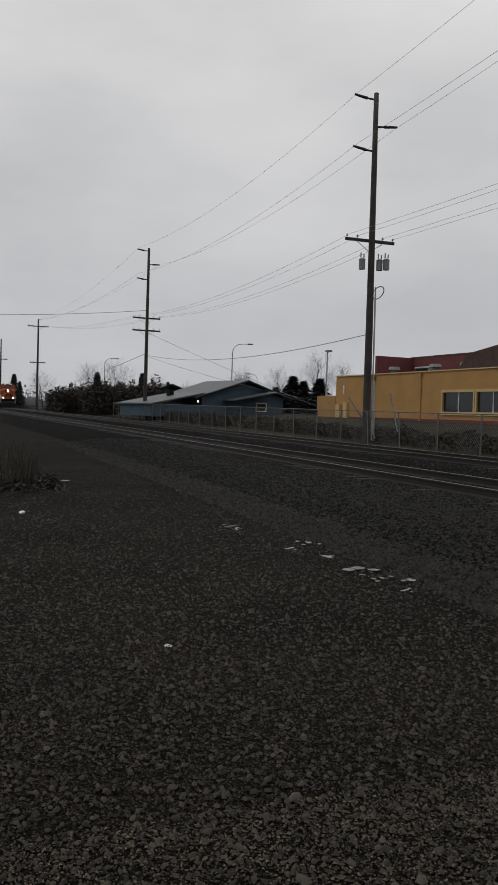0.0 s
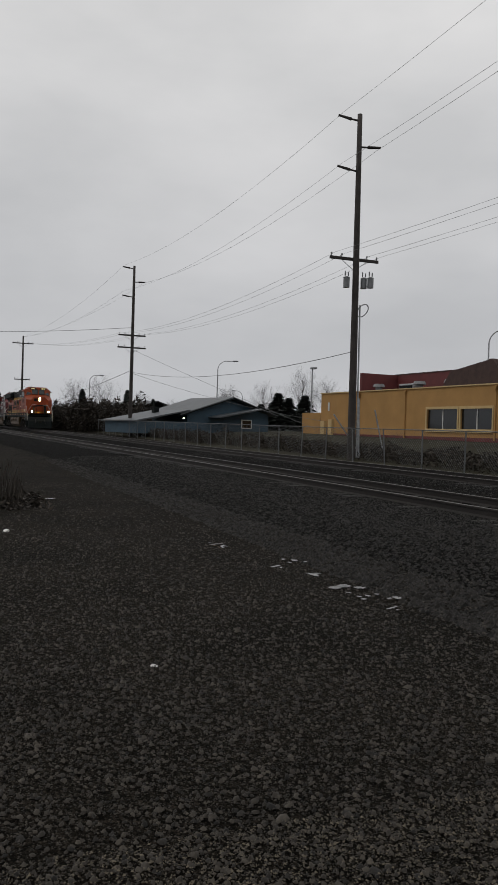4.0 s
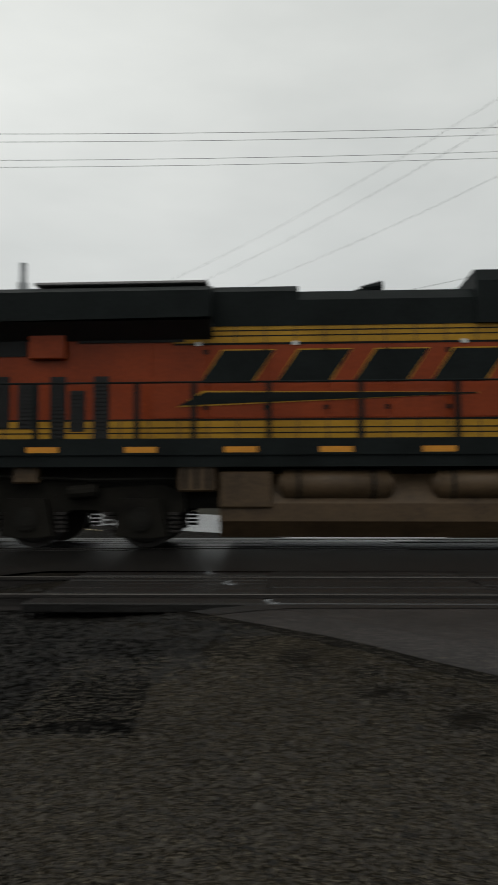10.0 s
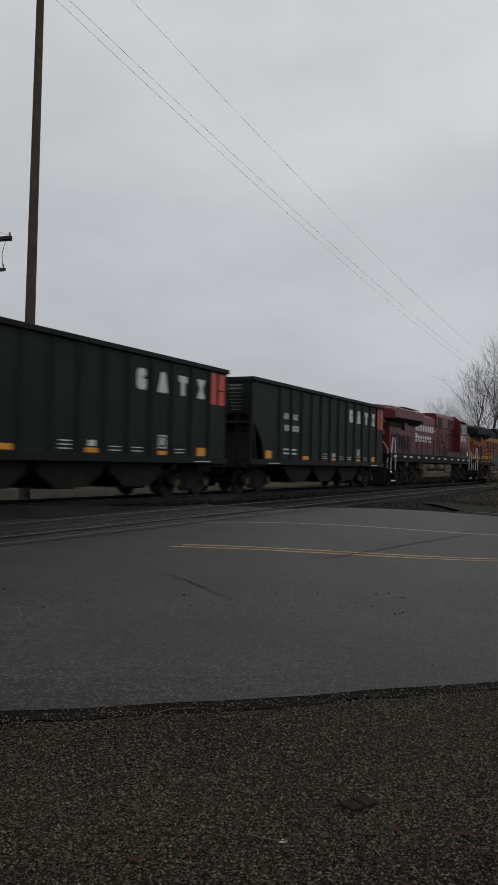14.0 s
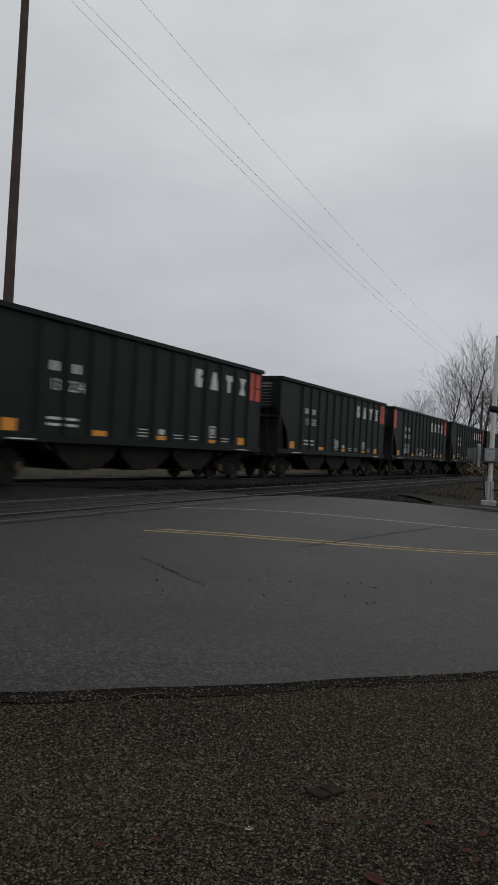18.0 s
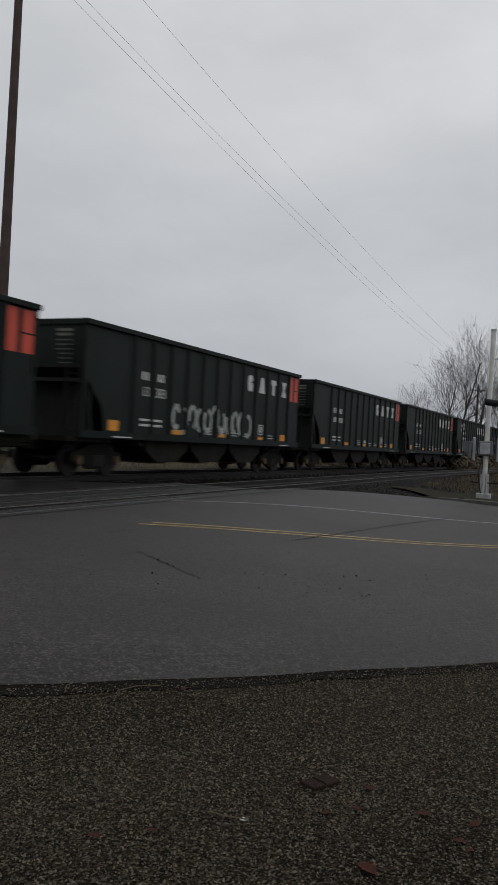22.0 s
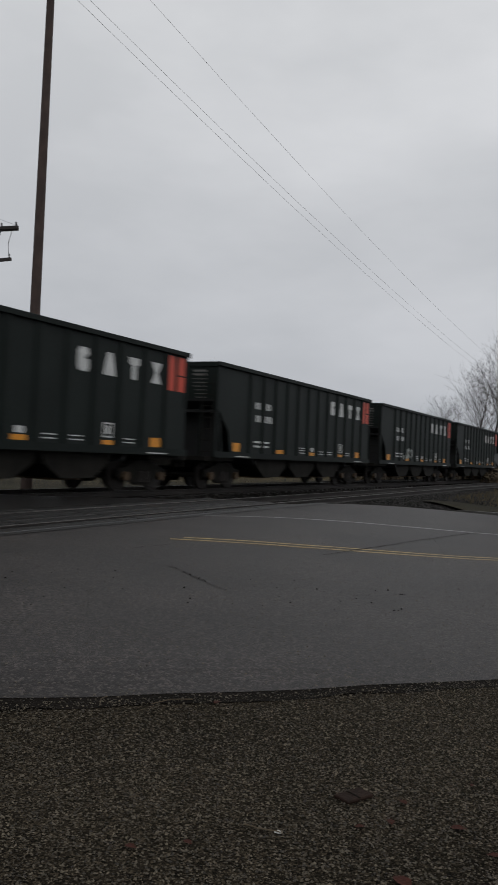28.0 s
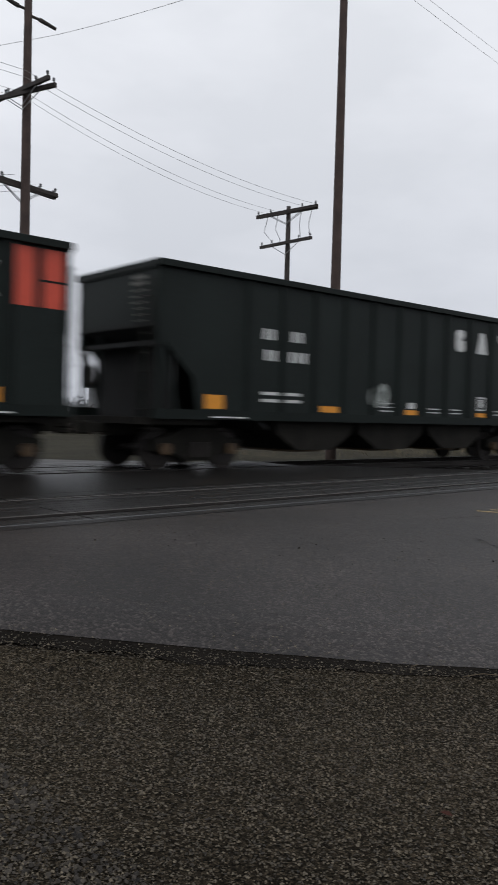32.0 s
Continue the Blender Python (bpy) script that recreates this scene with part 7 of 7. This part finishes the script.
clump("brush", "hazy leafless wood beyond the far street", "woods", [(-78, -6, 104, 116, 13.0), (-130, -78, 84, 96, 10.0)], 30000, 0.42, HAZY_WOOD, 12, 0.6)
clump("brush", "dark leafless hedgerow along the far street", "brush", [(30, 150, 48, 56, 2.6)], 14000, 0.34, BRUSH, 8)
clump("weeds", "dark dead weed stalks at the edge of the lot", "weeds", [(-17.6, -15.8, 0.35, 1.25, 0.95)], 260, 0.16, BRUSH, 9, 0.9)
clump("weeds", "low dry weeds at the edge of the lot", "weeds", [(-18.5, -14.8, 0.3, 1.7, 0.3)], 500, 0.07, BRUSH, 10)

# distant buildings and woods
for x, y, w, d, h, deg, m, label in ((-30, 105, 30, 10, 4.5, 8, WHITE, "low pale commercial building across the street"), (-95, 75, 26, 9, 4.0, 10, GREY_PAINT, "low grey building behind the trees"),
                                     (55, 66, 24, 8, 4.2, -5, GREY_PAINT, "low grey shed beyond the brush"), (-158, 34, 20, 8, 3.6, 15, ROOF_GREY, "distant low grey shed")):
    b = thing("building", label, "building", at=pose(x, y, float(zg(x, y)) - 0.1, 0, 0, deg))
    part("wall", bx(bmesh.new(), -w / 2, w / 2, -d / 2, d / 2, 0, h), m, b)
    part("roof", prism(bmesh.new(), [(-d / 2 - 0.5, h), (0, h + 1.3), (d / 2 + 0.5, h), (d / 2 + 0.5, h + 0.15), (0, h + 1.5), (-d / 2 - 0.5, h + 0.15)], -w / 2 - 0.4, w / 2 + 0.4, "x"), ROOF_GREY, b)
    for k in range(int(w / 4)):
        wd = part("window", bx(bmesh.new(), -w / 2 + 1.2 + 4 * k, -w / 2 + 2.9 + 4 * k, -d / 2 - 0.03, -d / 2 + 0.02, 1.2, 2.5), GLASS, b)
        part("frame", bx(bmesh.new(), -w / 2 + 1.1 + 4 * k, -w / 2 + 3.0 + 4 * k, -d / 2 - 0.06, -d / 2 - 0.03, 1.08, 1.2), WHITE, wd)
v, f = [], []
rng = random.Random(8)


def wood_top(a):
    return 6.5 + 6 * (0.5 + 0.5 * noise.noise(Vector((a * 9, 0, 1)))) + 2.5 * noise.noise(Vector((a * 50, 0, 2)))


for k in range(26000):
    a = rng.uniform(-0.3, math.pi + 0.2)
    r = rng.uniform(330, 420)
    out, t = Vector((math.cos(a), math.sin(a), 0)), Vector((-math.sin(a), math.cos(a), 0))
    h = wood_top(a) * rng.uniform(0.45, 1.08)
    b = len(v)
    if k % 3:
        c, s = out * r + Vector((0, 0, h * rng.uniform(0.25, 0.95))), rng.uniform(0.25, 0.7)
        v += [c - t * s, c + t * s, c + Vector((0, 0, s * rng.uniform(0.8, 2.0)))]
    else:
        c, s = out * r, rng.uniform(0.12, 0.3)
        v += [c - t * s, c + t * s, c + t * rng.uniform(-0.6, 0.6) + Vector((0, 0, h))]
    f.append((b, b + 1, b + 2))
for k in range(500):
    b = len(v)
    for j in (k, k + 1):
        a = -0.3 + 3.7 * j / 500
        v += [Vector((430 * math.cos(a), 430 * math.sin(a), -1)), Vector((430 * math.cos(a), 430 * math.sin(a), 0.55 * wood_top(a)))]
    f.append((b, b + 2, b + 3, b + 1))
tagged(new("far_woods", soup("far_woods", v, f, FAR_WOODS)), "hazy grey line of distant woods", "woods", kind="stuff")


# ---------------------------------------------------------------- stones, puddles and litter
def stones(name, label, xs, ys, count, r0, r1, material, seed, keep=None, near=None, flat=0.6, power=2.2, low=False, lift=0.012):
    """Many loose stones: turned, rounded lumps half sunk in the ground."""
    g = np.random.default_rng(seed)
    x, y = g.uniform(*xs, count), g.uniform(*ys, count)
    ok = np.ones(count, bool)
    if near:
        d = np.hypot(x, y)
        ok &= g.uniform(0, 1, count) < np.clip((near / np.maximum(d, 0.1)) ** 1.6, 0, 1)
        ok &= d > 2.0
    if keep is not None:
        ok &= keep(x, y)
    x, y = x[ok], y[ok]
    n = len(x)
    r = r0 + (r1 - r0) * g.uniform(0, 1, n) ** power
    z = zg(x, y) + lift
    ring = [(math.cos(k * 1.2566), math.sin(k * 1.2566), -0.25) for k in range(5)]
    if low:
        base = np.array(ring[:4] + [(0.1, 0.1, 0.75)], float)
        tri = np.array([(0, 1, 4), (1, 2, 4), (2, 3, 4), (3, 0, 4)])
    else:
        base = np.array(ring + [(0.55 * math.cos(k * 2.0944 + 0.5), 0.55 * math.sin(k * 2.0944 + 0.5), 0.75) for k in range(3)], float)
        tri = np.array([(0, 1, 5), (1, 6, 5), (1, 2, 6), (2, 3, 6), (3, 7, 6), (3, 4, 7), (4, 0, 7), (0, 5, 7), (5, 6, 7)])
    m = len(base)
    a = g.uniform(0, 2 * np.pi, n)
    pts = base[None] * g.uniform(0.8, 1.2, (n, m, 1)) + g.uniform(-0.12, 0.12, (n, m, 3))
    pts[:, -(1 if low else 3):, 2] += g.uniform(-0.45, 0.3, (n, 1 if low else 3))
    pts[:, -(1 if low else 3):, :2] += g.uniform(-0.25, 0.25, (n, 1 if low else 3, 2))
    pts[:, :, 0] *= g.uniform(0.9, 1.5, n)[:, None]
    pts[:, :, 2] *= flat * g.uniform(0.6, 1.3, n)[:, None]
    c, s = np.cos(a)[:, None], np.sin(a)[:, None]
    X, Y = pts[:, :, 0] * c - pts[:, :, 1] * s, pts[:, :, 0] * s + pts[:, :, 1] * c
    V = np.stack([x[:, None] + X * r[:, None], y[:, None] + Y * r[:, None], z[:, None] + pts[:, :, 2] * r[:, None]], -1).reshape(-1, 3)
    F = (np.arange(n)[:, None, None] * m + tri[None]).reshape(-1, 3)
    me = bpy.data.meshes.new(name)
    me.vertices.add(len(V))
    me.vertices.foreach_set("co", V.ravel().astype(np.float32))
    me.loops.add(F.size)
    me.loops.foreach_set("vertex_index", F.ravel().astype(np.int32))
    me.polygons.add(len(F))
    me.polygons.foreach_set("loop_start", np.arange(0, F.size, 3, dtype=np.int32))
    me.update()
    me.materials.append(material)
    return tagged(new(name, me), label, "gravel", kind="stuff")


CHIP = mat("stone_chipping", (0.064, 0.0535, 0.0370), 0.6, spec=0.3, vary=0.4, scale=8, fine=60, bump=0.2, island=0.85)
off_road = lambda x, y: road_e(x, y) < 4.9
lot = lambda x, y: off_road(x, y) & (y > 1.2 * x - 0.6)
stones("gravel", "loose wet grey-brown gravel of the lot", (-22, 1.6), (-1.2, 6.0), 230000, 0.0035, 0.0135, STONE, 1, lot, 4.5, 0.95, 2.2)
stones("fine_gravel", "fine wet gravel between the larger stones", (-12, 1.6), (-1.0, 5.5), 330000, 0.002, 0.0055, STONE, 12, lot, 3.6, 0.9, 1.4, True)
stones("pebbles", "larger pebbles scattered over the gravel", (-16, 1.2), (-0.8, 5.0), 2600, 0.012, 0.026, STONE, 11, lot, 6.0, 0.7)
stones("ballast_stones", "coarse dark ballast stones of the bank", (-34, 2), (3.6, 8.4), 105000, 0.018, 0.042, BALLAST_STONE, 2, lambda x, y: off_road(x, y) & (y - bend(x) > 3.9) & (y > 1.2 * x + 6.7 + 0.4 * np.sin(2.3 * y + 3 * x) + 0.2 * np.sin(7.1 * y)), 12, 0.9, low=True)
stones("ballast_stones", "coarse dark ballast stones between the tracks", (-40, 2), (8.4, 13.9), 24000, 0.02, 0.050, BALLAST_STONE, 3, off_road, 18, 0.9, low=True)
stones("ballast_stones", "coarse ballast stones past the crossing", (15, 50), (4, 13), 22000, 0.03, 0.065, BALLAST_STONE, 4, lambda x, y: road_e(x, y) > 20.5, 40, 0.9, low=True)
stones("chippings", "small brown chippings on the worn apron", (-3.0, 8), (-2.6, 6.8), 390000, 0.0028, 0.0074, CHIP, 5, lambda x, y: (road_e(x, y) < 4.96) & (y < 1.2 * x + 6.3 + 0.4 * np.sin(3 * x)), 4.2, 1.0, 1.8, True)
stones("apron_chippings", "brown chippings trodden into the edge of the ballast", (-3.4, 0.6), (3.4, 7.4), 26000, 0.004, 0.009, CHIP, 17, lambda x, y: off_road(x, y) & (y > 1.2 * x + 6.2 + 0.4 * np.sin(3 * x)) & (y < 1.2 * x + 7.3 + 0.4 * np.sin(3 * x + 2 * y)), 6, 0.9, 1.8, True, 0.017)
stones("grit", "scattered pale grit on the asphalt", (3, 20), (-4, 8), 42000, 0.003, 0.008, CHIP, 6, lambda x, y: (road_e(x, y) > 5.1) & (road_e(x, y) < 14), 9, 0.8, 1.6, True, 0.019)
stones("dirt_clods", "small dark clods of dirt on the asphalt", (4, 18), (-4, 7), 1400, 0.004, 0.013, DIRT, 7, lambda x, y: (road_e(x, y) > 7.2) & (road_e(x, y) < 8.6), 9, 0.8, lift=0.019)
stones("spilled_grit", "grit spilled over the ragged edge of the asphalt", (-1, 12), (-6, 7.5), 160000, 0.003, 0.009, CHIP, 15, lambda x, y: (road_e(x, y) > 4.85) & (road_e(x, y) < 5.0 + 0.22 * np.abs(np.sin(3.1 * x) * np.cos(1.7 * x))), 6, 0.9, 1.8, True, 0.016)


def puddle(x, y, w, d, turn, seed):
    rng = random.Random(seed)
    pts = [(w * (0.75 + 0.45 * rng.random()) * math.cos(a), d * (0.7 + 0.5 * rng.random()) * math.sin(a)) for a in np.linspace(0, 2 * math.pi, 22)[:-1]]
    bm = bmesh.new()
    bm.faces.new([bm.verts.new((p[0], p[1], 0)) for p in pts])
    ob = new("puddle", finish(bm, "puddle", PUDDLE))
    ob.matrix_basis = pose(x, y, float(zg(x, y)) + 0.022, 0, 0, turn)
    tagged(ob, "pale shallow puddle among the gravel", "puddle", "puddles in the lot", "structure")


for k, (x, y, w, d) in enumerate(((-7.25, 3.75, 0.22, 0.14), (-6.75, 3.78, 0.13, 0.12), (-8.1, 3.7, 0.28, 0.05), (-8.9, 3.85, 0.2, 0.08), (-6.3, 3.7, 0.08, 0.05), (-10.3, 3.35, 0.3, 0.045), (-18.3, 0.55, 0.3, 0.45), (-17.2, 1.6, 0.18, 0.3), (-8.5, 3.45, 0.12, 0.06))):
    spread = random.Random(70 + k)
    for j in range(6):
        f = spread.uniform(0.12, 0.34)
        puddle(x + w * spread.uniform(-1, 1), y + 1.4 * d * spread.uniform(-1, 1), w * f, d * f * 1.6, 20 * k + 50 * j, 10 * k + j)


def leaf(x, y, size, turn, label, material=LEAF):
    v = [(size * u, size * w, 0.012 + 0.25 * size * abs(w)) for u, w in ((-1, 0), (-0.5, 0.5), (0.2, 0.62), (0.6, 0.3), (1.1, 0.0), (0.55, -0.35), (0.1, -0.6), (-0.55, -0.45))]
    ob = new("fallen_leaf", soup("fallen_leaf", v, [tuple(range(8))], material))
    ob.matrix_basis = pose(x, y, float(zg(x, y)) + 0.008, 0, 0, turn)
    tagged(ob, label, "leaf", "fallen leaves")


scrap = thing("board_scrap", "flat wet brown scrap of board lying on the apron", "board", at=pose(3.71, 1.16, float(zg(3.71, 1.16)) + 0.006, 0, 0, -28))
part("board", bx(bmesh.new(), -0.085, 0.085, -0.05, 0.05, 0, 0.016, 0.004), BOARD, scrap)
part("groove", bx(bmesh.new(), -0.01, 0.0, -0.047, 0.047, 0.0155, 0.018), DIRT, scrap)
rng = random.Random(17)
for x, y, s in ((4.53, 2.34, 0.055), (3.62, 0.65, 0.06), (3.64, 0.43, 0.06), (3.45, 0.47, 0.05), (2.75, 1.79, 0.045), (2.9, 1.61, 0.04), (3.05, 0.75, 0.085), (3.0, 0.1, 0.07), (2.75, -0.25, 0.06), (2.6, -0.35, 0.05), (2.9, -0.5, 0.06), (2.5, 0.05, 0.05), (2.2, 0.5, 0.06), (2.35, 0.75, 0.05), (2.7, -0.1, 0.05)):
    leaf(x, y, s * 0.62, rng.uniform(0, 360), "wet brown fallen leaf on the apron")
for k in range(40):
    a, r = rng.uniform(-2.2, 0.4), rng.uniform(2.4, 5.5)
    x, y = r * math.cos(a), r * math.sin(a)
    if road_e(x, y) < 4.8:
        leaf(x, y, rng.uniform(0.014, 0.028), rng.uniform(0, 360), "small dull fallen leaf on the apron")
for x, y, L, turn in ((4.36, 2.57, 0.14, -35), (4.1, 2.9, 0.10, 20), (5.58, 1.15, 0.14, 20), (4.73, 0.64, 0.07, 80), (3.17, 1.4, 0.08, 100), (-10.16, 3.27, 0.22, 5)):
    tw = new("twig", finish(tube(bmesh.new(), [(-L, 0, 0.012), (0, 0.02, 0.02), (L, -0.01, 0.014)], 0.0032, 5), "twig", REED))
    tw.matrix_basis = pose(x, y, float(zg(x, y)) + 0.006, 0, 0, turn)
    tagged(tw, "pale dry twig on the apron", "twig", "dry twigs")
for x, y, r in ((-3.61, 4.57, 0.028), (-12.14, 0.69, 0.05), (3.2, 1.33, 0.016), (2.75, 1.0, 0.014), (-2.0, 2.4, 0.016), (-1.4, 3.0, 0.014), (-5.2, 1.2, 0.02)):
    bm = bmesh.new()
    bmesh.ops.create_icosphere(bm, subdivisions=1, radius=r)
    for vv in bm.verts:
        vv.co.x *= 1.5
        vv.co.z *= 0.55
        vv.co += Vector((random.uniform(-1, 1), random.uniform(-1, 1), random.uniform(-1, 1))) * r * 0.2
    st = new("white_stone", finish(bm, "white_stone", WHITE))
    st.matrix_basis = pose(x, y, float(zg(x, y)) + r * 0.35, 0, 0, rng.uniform(0, 180))
    tagged(st, "pale white stone lying on the dark gravel", "stone", "pale stones")


# ---------------------------------------------------------------- movement
def motions():
    times = [float(t) for t in range(33)]
    for vehicle, back in TRAIN:
        walk(vehicle, [(t, on_track(nose_x(t) - back)) for t in times])


motions()
